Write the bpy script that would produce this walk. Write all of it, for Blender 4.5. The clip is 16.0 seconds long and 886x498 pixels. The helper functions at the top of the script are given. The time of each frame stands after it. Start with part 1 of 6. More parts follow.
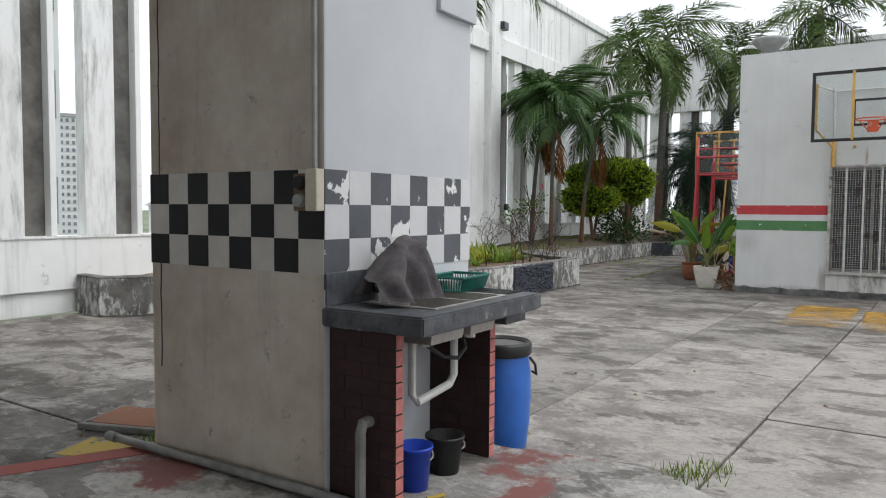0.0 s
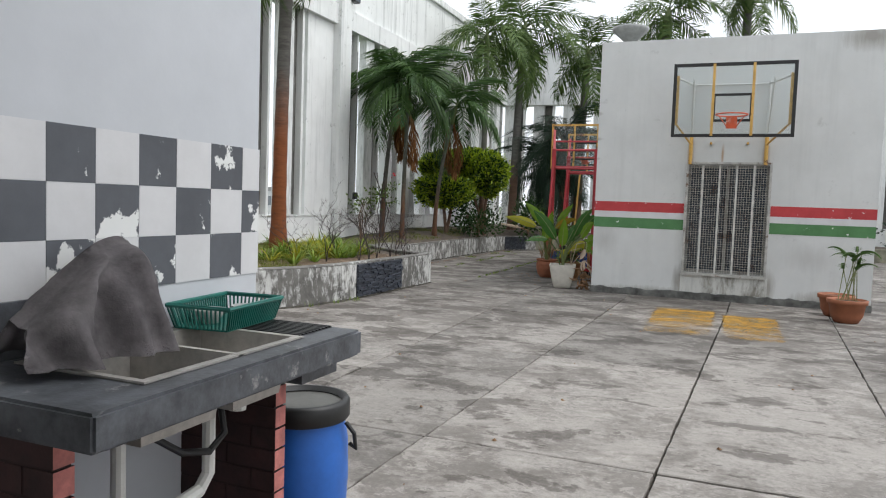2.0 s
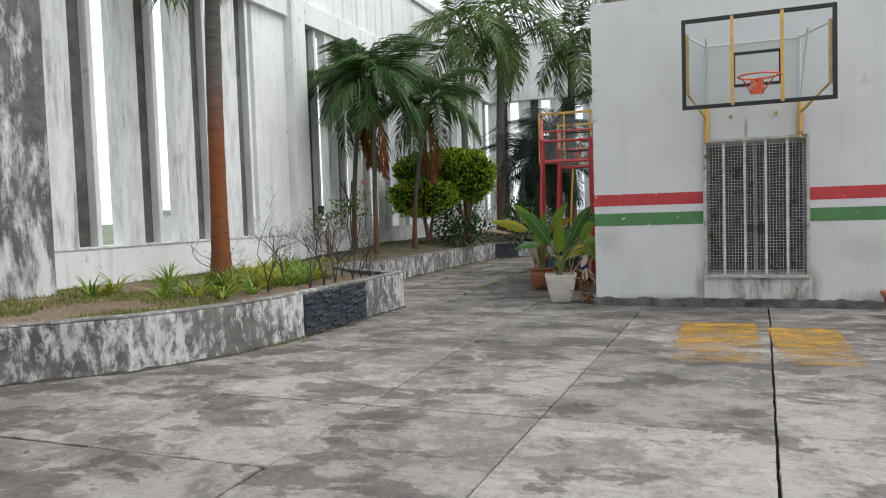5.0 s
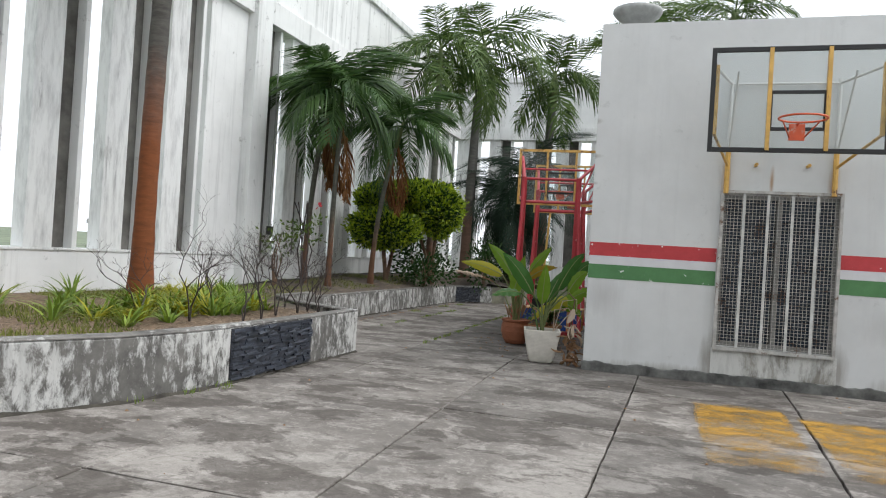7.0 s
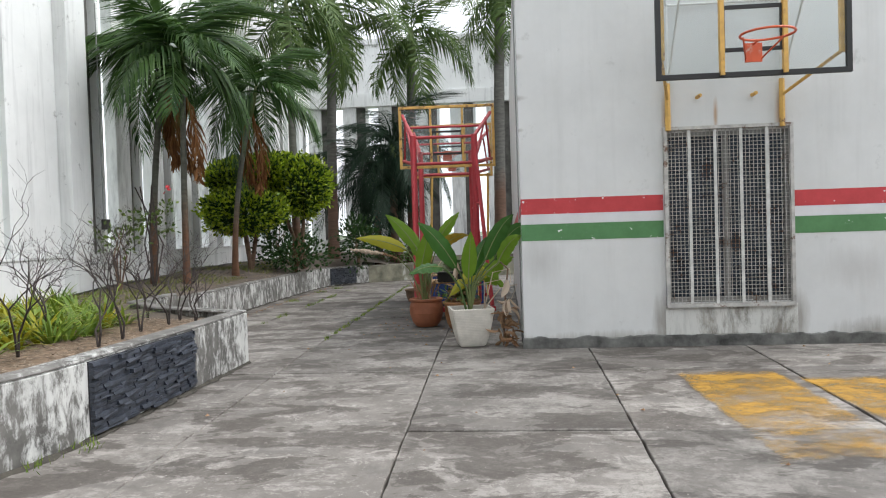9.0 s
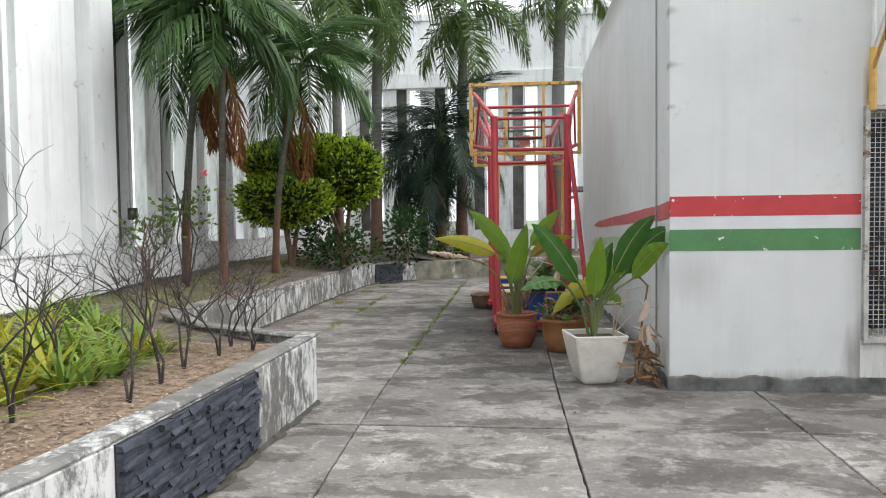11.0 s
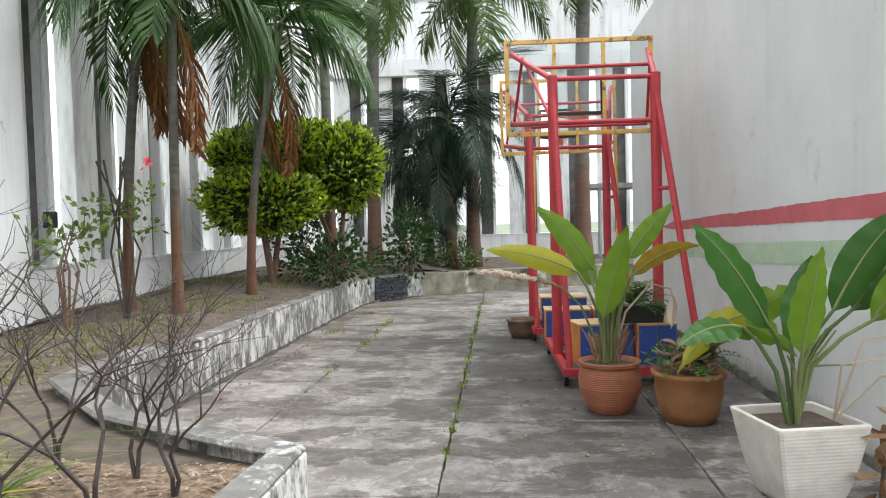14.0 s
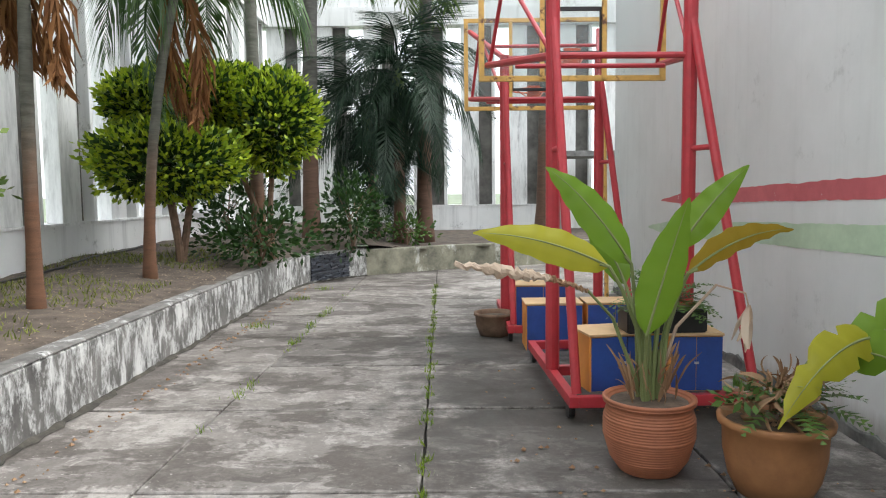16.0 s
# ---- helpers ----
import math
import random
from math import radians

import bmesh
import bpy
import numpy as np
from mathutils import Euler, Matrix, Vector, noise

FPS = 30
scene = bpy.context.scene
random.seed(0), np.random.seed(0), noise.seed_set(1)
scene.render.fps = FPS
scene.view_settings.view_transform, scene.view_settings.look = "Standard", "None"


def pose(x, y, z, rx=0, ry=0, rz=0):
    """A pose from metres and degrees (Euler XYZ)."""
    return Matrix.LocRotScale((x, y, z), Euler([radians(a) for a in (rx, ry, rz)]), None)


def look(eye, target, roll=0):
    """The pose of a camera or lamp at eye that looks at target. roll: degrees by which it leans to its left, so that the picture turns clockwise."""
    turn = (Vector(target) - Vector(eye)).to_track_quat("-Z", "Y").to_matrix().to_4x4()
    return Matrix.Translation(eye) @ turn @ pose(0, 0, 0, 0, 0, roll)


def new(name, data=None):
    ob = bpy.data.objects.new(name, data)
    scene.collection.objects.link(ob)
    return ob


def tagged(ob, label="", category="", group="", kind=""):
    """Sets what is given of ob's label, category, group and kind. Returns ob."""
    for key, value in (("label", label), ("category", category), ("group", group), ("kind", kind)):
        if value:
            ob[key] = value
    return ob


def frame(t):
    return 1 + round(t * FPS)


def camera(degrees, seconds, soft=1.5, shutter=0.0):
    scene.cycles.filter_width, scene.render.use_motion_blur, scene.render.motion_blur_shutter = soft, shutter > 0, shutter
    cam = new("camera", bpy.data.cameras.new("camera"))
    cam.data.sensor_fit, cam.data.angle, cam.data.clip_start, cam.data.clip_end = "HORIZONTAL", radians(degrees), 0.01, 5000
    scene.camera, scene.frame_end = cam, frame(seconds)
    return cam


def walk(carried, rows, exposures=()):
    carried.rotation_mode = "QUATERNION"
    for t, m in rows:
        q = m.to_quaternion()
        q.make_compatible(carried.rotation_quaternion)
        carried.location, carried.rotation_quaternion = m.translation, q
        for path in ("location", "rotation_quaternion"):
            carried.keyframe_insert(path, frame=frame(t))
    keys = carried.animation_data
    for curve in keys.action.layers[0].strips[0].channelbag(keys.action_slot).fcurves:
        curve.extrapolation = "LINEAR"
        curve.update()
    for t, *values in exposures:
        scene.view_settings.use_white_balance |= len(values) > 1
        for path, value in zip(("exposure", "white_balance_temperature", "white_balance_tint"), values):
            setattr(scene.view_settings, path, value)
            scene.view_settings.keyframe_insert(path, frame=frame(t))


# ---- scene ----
cam = camera(63.4, 16.0, soft=1.1)
PATH = [
    (0, (0.779, -0.185, 1.507), (-0.311, 1.488, 1.4), 0.4),
    (0.5, (0.642, 0.184, 1.53), (-0.411, 1.882, 1.45), 2.1),
    (1, (0.481, 0.506, 1.524), (-0.436, 2.281, 1.428), 2.0),
    (1.5, (0.347, 0.887, 1.494), (-0.402, 2.736, 1.356), -0.0),
    (2, (0.238, 1.237, 1.51), (-0.494, 3.093, 1.382), 2.0),
    (2.5, (0.079, 1.564, 1.511), (-0.462, 3.486, 1.395), 0.1),
    (3, (-0.023, 1.951, 1.505), (-0.563, 3.873, 1.376), 0.5),
    (3.2, (-0.078, 2.17, 1.473), (-0.673, 4.073, 1.329), 1.4),
    (5.3, (-0.304, 3.708, 1.47), (-1.037, 5.566, 1.38), -1.8),
    (5.5, (-0.398, 3.9, 1.466), (-1.162, 5.748, 1.398), -0.0),
    (6, (-0.503, 4.146, 1.449), (-1.219, 6.014, 1.42), 0.3),
    (6.5, (-0.738, 4.536, 1.399), (-1.369, 6.434, 1.419), 0.6),
    (7, (-1.038, 4.931, 1.385), (-1.636, 6.84, 1.395), 3.6),
    (7.5, (-1.33, 5.283, 1.391), (-1.767, 7.234, 1.363), -0.1),
    (8, (-1.561, 5.656, 1.367), (-1.97, 7.613, 1.344), 0.5),
    (8.5, (-1.826, 5.972, 1.366), (-2.097, 7.954, 1.35), 0.2),
    (9, (-2.181, 6.367, 1.329), (-2.354, 8.358, 1.278), -1.8),
    (9.2, (-2.345, 6.571, 1.32), (-2.627, 8.551, 1.291), -1.5),
    (11.3, (-3.314, 8.329, 1.488), (-3.53, 10.316, 1.402), -0.6),
    (11.5, (-3.365, 8.529, 1.466), (-3.585, 10.515, 1.388), -0.4),
    (12, (-3.508, 8.938, 1.48), (-3.844, 10.909, 1.412), 1.1),
    (12.5, (-3.654, 9.333, 1.488), (-3.889, 11.317, 1.384), -2.0),
    (13, (-3.782, 9.859, 1.475), (-4.033, 11.84, 1.363), -1.5),
    (13.5, (-3.942, 10.316, 1.458), (-4.137, 12.305, 1.391), -1.7),
    (14, (-4.053, 10.81, 1.468), (-4.238, 12.8, 1.397), -1.5),
    (14.5, (-4.097, 11.277, 1.451), (-4.221, 13.273, 1.408), -0.4),
    (15, (-4.211, 11.757, 1.448), (-4.179, 13.754, 1.352), -1.5),
    (15.5, (-4.277, 12.222, 1.45), (-4.326, 14.219, 1.357), 0.8),
    (16, (-4.334, 12.696, 1.458), (-4.358, 14.69, 1.3), -0.6),
]
walk(cam, [(t, look(eye, target, roll)) for t, eye, target, roll in PATH],
     exposures=[(0, 0.2), (3, 0.3), (5.5, 0.29), (9, 0.66), (12, 1.03), (14.5, 1.27), (16, 1.27)])
# ---- world, sun, exposure ----
world = bpy.data.worlds.new("overcast_sky")
scene.world = world
world.use_nodes = True
wn = world.node_tree
wn.nodes.clear()
sky = wn.nodes.new("ShaderNodeTexSky")
sky.sky_type = "NISHITA"
sky.sun_disc = False
sky.sun_elevation, sky.sun_rotation = radians(57), radians(82)
sky.dust_density, sky.air_density, sky.altitude = 6.0, 1.0, 20
grey = wn.nodes.new("ShaderNodeHueSaturation")
grey.inputs["Saturation"].default_value = 0.12
cloud = wn.nodes.new("ShaderNodeMix")
cloud.data_type = "RGBA"
cloud.inputs["Factor"].default_value = 0.75
cloud.inputs[7].default_value = (9.4, 9.9, 10.5, 1)
back = wn.nodes.new("ShaderNodeBackground")
back.inputs["Strength"].default_value = 0.13
wout = wn.nodes.new("ShaderNodeOutputWorld")
wn.links.new(sky.outputs[0], grey.inputs["Color"])
wn.links.new(grey.outputs[0], cloud.inputs[6])
wn.links.new(cloud.outputs[2], back.inputs["Color"])
wn.links.new(back.outputs[0], wout.inputs[0])

sun = new("sun", bpy.data.lights.new("sun", "SUN"))
sun.data.energy, sun.data.angle, sun.data.color = 1.25, radians(40), (1.0, 0.99, 0.98)
sun.matrix_world = look((7, 1, 15), (0, 0, 4))

# ---- materials ----


class Mat:
    """A node material, with short ways to add nodes."""

    def __init__(self, name, rough=0.7, metal=0.0):
        self.m = bpy.data.materials.new(name)
        self.m.use_nodes = True
        self.nt = self.m.node_tree
        self.b = self.nt.nodes["Principled BSDF"]
        self.b.inputs["Roughness"].default_value = rough
        self.b.inputs["Metallic"].default_value = metal
        self.pos = self.nt.nodes.new("ShaderNodeNewGeometry").outputs["Position"]

    def put(self, a, sock):
        if isinstance(a, (int, float)):
            sock.default_value = a
        elif isinstance(a, tuple):
            sock.default_value = a if len(a) == 4 or sock.type == "VECTOR" else (*a, 1)
        else:
            self.nt.links.new(a, sock)

    def noise(self, scale, detail=4.0, rough=0.6, stretch=(1, 1, 1), shift=(0, 0, 0), warp=0.0):
        mp = self.nt.nodes.new("ShaderNodeMapping")
        mp.inputs["Scale"].default_value = stretch
        mp.inputs["Location"].default_value = shift
        self.put(self.pos, mp.inputs["Vector"])
        n = self.nt.nodes.new("ShaderNodeTexNoise")
        n.inputs["Scale"].default_value, n.inputs["Detail"].default_value, n.inputs["Roughness"].default_value = scale, detail, rough
        n.inputs["Distortion"].default_value = warp
        self.put(mp.outputs[0], n.inputs["Vector"])
        return n.outputs["Fac"]

    def ramp(self, fac, lo, hi, a=0.0, b=1.0):
        r = self.nt.nodes.new("ShaderNodeMapRange")
        for k, v in zip(("From Min", "From Max", "To Min", "To Max"), (lo, hi, a, b)):
            r.inputs[k].default_value = v
        self.put(fac, r.inputs["Value"])
        return r.outputs[0]

    def mix(self, fac, a, b, blend="MIX"):
        x = self.nt.nodes.new("ShaderNodeMix")
        x.data_type, x.blend_type = "RGBA", blend
        self.put(fac, x.inputs["Factor"])
        self.put(a, x.inputs[6])
        self.put(b, x.inputs[7])
        return x.outputs[2]

    def math(self, op, a, b=0.0):
        x = self.nt.nodes.new("ShaderNodeMath")
        x.operation = op
        self.put(a, x.inputs[0])
        self.put(b, x.inputs[1])
        return x.outputs[0]

    def random(self):
        return self.nt.nodes.new("ShaderNodeObjectInfo").outputs["Random"]

    def island(self):
        return self.nt.nodes.new("ShaderNodeNewGeometry").outputs["Random Per Island"]

    def out(self, colour, rough=None, bump=None, strength=0.3, dist=0.01):
        self.put(colour, self.b.inputs["Base Color"])
        if rough is not None:
            self.put(rough, self.b.inputs["Roughness"])
        if bump is not None:
            bp = self.nt.nodes.new("ShaderNodeBump")
            bp.inputs["Strength"].default_value, bp.inputs["Distance"].default_value = strength, dist
            self.put(bump, bp.inputs["Height"])
            self.put(bp.outputs[0], self.b.inputs["Normal"])
        return self.m


def concrete_colour(k):
    """Worn, algae-stained yard concrete: pale scuffs, dark blotches, grit."""
    big = k.noise(0.42, 5, 0.6)
    mid = k.noise(1.25, 12, 0.70, warp=0.5, shift=(3, 8, 0))
    fine = k.noise(24, 10, 0.8)
    grit = k.noise(95, 4, 0.8, shift=(1, 2, 3))
    scuff = k.noise(3.4, 12, 0.76, stretch=(0.75, 1.35, 1), shift=(7, 1, 0))
    base = k.mix(k.ramp(fine, 0.34, 0.66), (0.105, 0.094, 0.084), (0.235, 0.217, 0.20))
    far = k.nt.nodes.new("ShaderNodeVectorMath")
    far.operation = "DISTANCE"
    k.put(k.pos, far.inputs[0])
    far.inputs[1].default_value = (0.4, 6.2, 0)
    worn = k.ramp(k.math("ADD", far.outputs["Value"], k.math("MULTIPLY", mid, 4.0)), 3.6, 7.5, 0.13, 0.0)
    big = k.math("ADD", big, worn)
    patch = k.noise(2.3, 15, 0.78, shift=(9, 4, 0), warp=0.2)
    pale = k.ramp(k.math("ADD", k.math("ADD", patch, k.math("MULTIPLY", big, 0.6)), k.math("MULTIPLY", fine, 0.18)), 0.875, 0.98)
    c = k.mix(k.math("MULTIPLY", pale, 0.82), base, k.mix(k.ramp(fine, 0.35, 0.65), (0.31, 0.295, 0.275), (0.47, 0.45, 0.425)))
    blot = k.ramp(k.math("SUBTRACT", k.math("ADD", mid, k.math("MULTIPLY", fine, 0.3)), k.math("MULTIPLY", big, 0.5)), 0.36, 0.47)
    c = k.mix(k.math("MULTIPLY", blot, 0.72), c, k.mix(fine, (0.05, 0.042, 0.035), (0.115, 0.10, 0.088)))
    streak = k.ramp(k.math("ADD", scuff, k.math("MULTIPLY", fine, 0.25)), 0.665, 0.74)
    c = k.mix(k.math("MULTIPLY", streak, 0.55), c, (0.44, 0.42, 0.40))
    fleck = k.ramp(k.noise(11, 12, 0.8, stretch=(1, 1.25, 1), shift=(2, 6, 1)), 0.56, 0.60)
    c = k.mix(k.math("MULTIPLY", fleck, 0.5), c, (0.46, 0.44, 0.415))
    pit = k.ramp(k.noise(6.5, 13, 0.82, shift=(4, 9, 2)), 0.565, 0.60)
    c = k.mix(k.math("MULTIPLY", pit, 0.68), c, (0.045, 0.04, 0.035))
    crust = k.ramp(k.math("SUBTRACT", k.noise(2.9, 15, 0.72, shift=(13, 5, 3), warp=0.6), k.math("MULTIPLY", worn, 0.6)), 0.535, 0.59)
    c = k.mix(k.math("MULTIPLY", crust, 0.82), c, k.mix(fine, (0.035, 0.032, 0.03), (0.12, 0.108, 0.097)))
    peel = k.ramp(k.noise(4.2, 15, 0.70, shift=(1, 15, 3), warp=0.5), 0.585, 0.605)
    c = k.mix(k.math("MULTIPLY", peel, 0.5), c, (0.50, 0.475, 0.45))
    c = k.mix(k.math("MULTIPLY", k.ramp(grit, 0.55, 0.66), 0.55), c, (0.05, 0.045, 0.04))
    scrape = k.ramp(k.noise(5.5, 14, 0.8, stretch=(0.55, 1.7, 1), shift=(8, 3, 5), warp=0.4), 0.55, 0.60)
    c = k.mix(k.math("MULTIPLY", scrape, 0.45), c, (0.075, 0.066, 0.058))
    mould = k.ramp(k.math("SUBTRACT", k.noise(1.7, 14, 0.66, stretch=(0.8, 1.3, 1), shift=(21, 2, 7), warp=0.35), k.math("MULTIPLY", worn, 0.5)), 0.505, 0.535)
    c = k.mix(k.math("MULTIPLY", k.math("SUBTRACT", 1.0, mould), 0.24), c, (0.42, 0.405, 0.38))
    c = k.mix(k.math("MULTIPLY", mould, 0.68), c, k.mix(fine, (0.055, 0.048, 0.041), (0.135, 0.12, 0.107)))
    speck = k.ramp(k.noise(30, 3, 0.6, shift=(5, 5, 5)), 0.69, 0.72)
    c = k.mix(k.math("MULTIPLY", speck, 0.7), c, (0.58, 0.56, 0.53))
    # Ragged darker patches centred on the basketball stands.
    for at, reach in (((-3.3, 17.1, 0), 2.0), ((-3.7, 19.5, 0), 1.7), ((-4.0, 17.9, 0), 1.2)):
        dark_marks = k.nt.nodes.new("ShaderNodeVectorMath")
        dark_marks.operation = "DISTANCE"
        k.put(k.pos, dark_marks.inputs[0])
        dark_marks.inputs[1].default_value = at
        g = k.math("ADD", k.math("MULTIPLY", dark_marks.outputs["Value"], 1 / reach), k.math("MULTIPLY", patch, 1.6))
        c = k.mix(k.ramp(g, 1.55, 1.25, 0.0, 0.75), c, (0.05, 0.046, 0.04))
    return c, fine, mid


def make_concrete(name, tint=(1, 1, 1)):
    k = Mat(name, 0.8)
    c, fine, mid = concrete_colour(k)
    gen = k.nt.nodes.new("ShaderNodeSeparateXYZ")
    k.put(k.nt.nodes.new("ShaderNodeTexCoord").outputs["Generated"], gen.inputs[0])
    rim = 1.0
    for ax in (0, 1):
        rim = k.math("MINIMUM", rim, k.math("MINIMUM", gen.outputs[ax], k.math("SUBTRACT", 1.0, gen.outputs[ax])))
    chip = k.math("ADD", rim, k.math("MULTIPLY", k.noise(6, 9, 0.75, shift=(3, 3, 9)), 0.11))
    c = k.mix(k.ramp(chip, 0.068, 0.045, 0.0, 0.6), c, (0.43, 0.415, 0.39))
    shade = k.ramp(k.random(), 0, 1, 0.70, 1.16)
    c = k.mix(1.0, c, k.mix(1.0, k.mix(shade, (0, 0, 0), (1, 1, 1)), tint, "MULTIPLY"), "MULTIPLY")
    return k.out(c, k.ramp(mid, 0.35, 0.7, 0.55, 0.9), fine, 0.25, 0.006)


def make_worn_paint(name, paint, wear=0.52, soft=0.04, scale=6.0):
    k = Mat(name, 0.75)
    c, fine, mid = concrete_colour(k)
    worn = k.ramp(k.noise(scale, 7, 0.7, shift=(5, 2, 1)), wear, wear + soft)
    tone = k.mix(k.ramp(k.noise(1.7, 4), 0.3, 0.7), paint, tuple(v * 0.72 for v in paint))
    tone = k.mix(0.3, tone, k.mix(1.0, k.mix(0.5, c, (1, 1, 1)), tone, "MULTIPLY"))
    return k.out(k.mix(worn, tone, c), 0.75, fine, 0.2, 0.005)


def make_paint_film(name, paint, wear=0.5, soft=0.2, scale=3.0):
    """A thin worn coat of floor paint: bare spots let the floor show."""
    k = Mat(name, 0.75)
    gen = k.nt.nodes.new("ShaderNodeSeparateXYZ")
    k.put(k.nt.nodes.new("ShaderNodeTexCoord").outputs["Generated"], gen.inputs[0])
    rim = 1.0
    for ax in (0, 1):
        v = gen.outputs[ax]
        e = k.math("MINIMUM", v, k.math("SUBTRACT", 1.0, v))
        rim = k.math("MINIMUM", rim, e)
    fine = k.noise(26, 9, 0.8)
    n = k.math("ADD", k.noise(scale, 10, 0.72, stretch=(0.8, 1.3, 1), shift=(5, 2, 1)), k.math("MULTIPLY", k.ramp(rim, 0.0, 0.07, -0.25, 0.0), 1.0))
    n = k.math("ADD", n, k.ramp(gen.outputs[1], 0.2, 0.75, -0.10, 0.05))
    cover = k.math("MULTIPLY", k.ramp(n, wear, wear + soft), k.ramp(fine, 0.36, 0.5, 0.45, 0.93))
    tone = k.mix(k.ramp(k.noise(1.7, 4), 0.3, 0.7), paint, tuple(v * 0.75 for v in paint))
    k.out(tone, 0.75, fine, 0.2, 0.005)
    tr = k.nt.nodes.new("ShaderNodeBsdfTransparent")
    ms = k.nt.nodes.new("ShaderNodeMixShader")
    k.put(cover, ms.inputs[0])
    k.nt.links.new(tr.outputs[0], ms.inputs[1])
    k.nt.links.new(k.b.outputs[0], ms.inputs[2])
    k.nt.links.new(ms.outputs[0], k.nt.nodes["Material Output"].inputs[0])
    return k.m


def white_wall_colour(k, dark_marks=1.0, coat=1.0):
    """Old white paint with rain streaks, grime and blotches."""
    streak = k.noise(5.0, 5, 0.65, stretch=(1, 1, 0.06))
    blot = k.noise(0.9, 6, 0.65, shift=(2, 5, 1))
    fine = k.noise(40, 4, 0.6)
    base = k.mix(k.ramp(blot, 0.3, 0.7), (0.82 * coat, 0.83 * coat, 0.82 * coat), (0.70 * coat, 0.71 * coat, 0.70 * coat))
    base = k.mix(k.math("MULTIPLY", k.ramp(streak, 0.52, 0.75), 0.45 * dark_marks), base, (0.32, 0.33, 0.32))
    spots = k.ramp(k.noise(3.2, 8, 0.75, shift=(9, 1, 4)), 0.60, 0.70)
    return k.mix(k.math("MULTIPLY", spots, 0.7 * dark_marks), base, (0.18, 0.18, 0.17)), fine


def make_white_wall(name, dark_marks=1.0, rust=(), coat=1.0):
    k = Mat(name, 0.75)
    c, fine = white_wall_colour(k, dark_marks, coat)
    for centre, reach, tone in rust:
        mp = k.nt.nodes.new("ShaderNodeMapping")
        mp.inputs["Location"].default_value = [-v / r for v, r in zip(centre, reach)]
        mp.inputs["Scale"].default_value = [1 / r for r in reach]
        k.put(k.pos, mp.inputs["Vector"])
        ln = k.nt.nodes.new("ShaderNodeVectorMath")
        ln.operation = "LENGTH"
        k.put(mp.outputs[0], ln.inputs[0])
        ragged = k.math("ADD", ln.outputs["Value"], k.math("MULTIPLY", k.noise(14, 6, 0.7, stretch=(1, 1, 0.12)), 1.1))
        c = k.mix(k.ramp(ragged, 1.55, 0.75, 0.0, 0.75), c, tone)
    return k.out(c, 0.75, fine, 0.15, 0.004)


def make_peeling(name, split=0.5, under=(0.21, 0.21, 0.2), paint=(0.58, 0.59, 0.57), scale=6.5, tall=0.5):
    """Paint that has flaked off grey plaster."""
    k = Mat(name, 0.85)
    wide = k.noise(0.8, 3, 0.5, shift=(4, 2, 6))
    flake = k.math("ADD", k.noise(scale, 11, 0.76, stretch=(1, 1, tall), warp=0.3), k.ramp(wide, 0.3, 0.7, -0.08, 0.08))
    fine = k.noise(30, 5, 0.7)
    mask = k.ramp(flake, split - 0.06, split + 0.06)
    low = k.mix(k.ramp(k.noise(2.5, 6, 0.7, shift=(1, 7, 3)), 0.35, 0.65), under, tuple(v * 0.35 for v in under))
    top = k.mix(k.ramp(k.noise(7, 5, 0.7, stretch=(1, 1, 0.2)), 0.45, 0.75), paint, tuple(v * 0.6 for v in paint))
    c = k.mix(mask, low, top)
    return k.out(c, 0.85, k.math("ADD", mask, k.math("MULTIPLY", fine, 0.5)), 0.35, 0.006)


def make_paint_over_wall(name, paint, wear, scale=7.0, under=(0.72, 0.73, 0.72)):
    k = Mat(name, 0.6)
    k.put(0.3, k.b.inputs["Specular IOR Level"])
    chip = k.ramp(k.noise(scale, 5, 0.6, shift=(4, 4, 4)), wear, wear + 0.02)
    dust = k.noise(3, 6, 0.7)
    tone = k.mix(k.ramp(dust, 0.35, 0.75), paint, tuple(v * 1.35 + 0.006 for v in paint))
    return k.out(k.mix(chip, tone, under), 0.6, k.noise(50), 0.1, 0.003)


def make_plain(name, colour, rough=0.6, metal=0.0, vary=0.25, scale=9.0, bump=0.1, rust=None, rusty=0.62):
    k = Mat(name, rough, metal)
    n = k.noise(scale, 6, 0.65)
    c = k.mix(k.ramp(n, 0.3, 0.7), tuple(v * (1 - vary) for v in colour), tuple(min(1, v * (1 + vary)) for v in colour))
    if rust:
        c = k.mix(k.ramp(k.noise(6, 8, 0.75, shift=(7, 3, 2)), rusty, rusty + 0.06), c, rust)
    return k.out(c, rough, k.noise(60, 3), bump, 0.003)


def make_leaf(name, a, b, rough=0.45, glow=0.25):
    """Foliage with variation leaf by leaf and light passing through."""
    k = Mat(name, rough)
    t = k.math("ADD", k.math("MULTIPLY", k.island(), 0.6), k.math("MULTIPLY", k.noise(3, 3), 0.5))
    c = k.mix(k.ramp(t, 0.1, 0.95), a, b)
    k.put(c, k.b.inputs["Base Color"])
    k.put(0.25, k.b.inputs["Specular IOR Level"])
    tr = k.nt.nodes.new("ShaderNodeBsdfTranslucent")
    k.put(c, tr.inputs["Color"])
    ms = k.nt.nodes.new("ShaderNodeMixShader")
    ms.inputs[0].default_value = glow
    k.nt.links.new(k.b.outputs[0], ms.inputs[1])
    k.nt.links.new(tr.outputs[0], ms.inputs[2])
    k.nt.links.new(ms.outputs[0], k.nt.nodes["Material Output"].inputs[0])
    return k.m


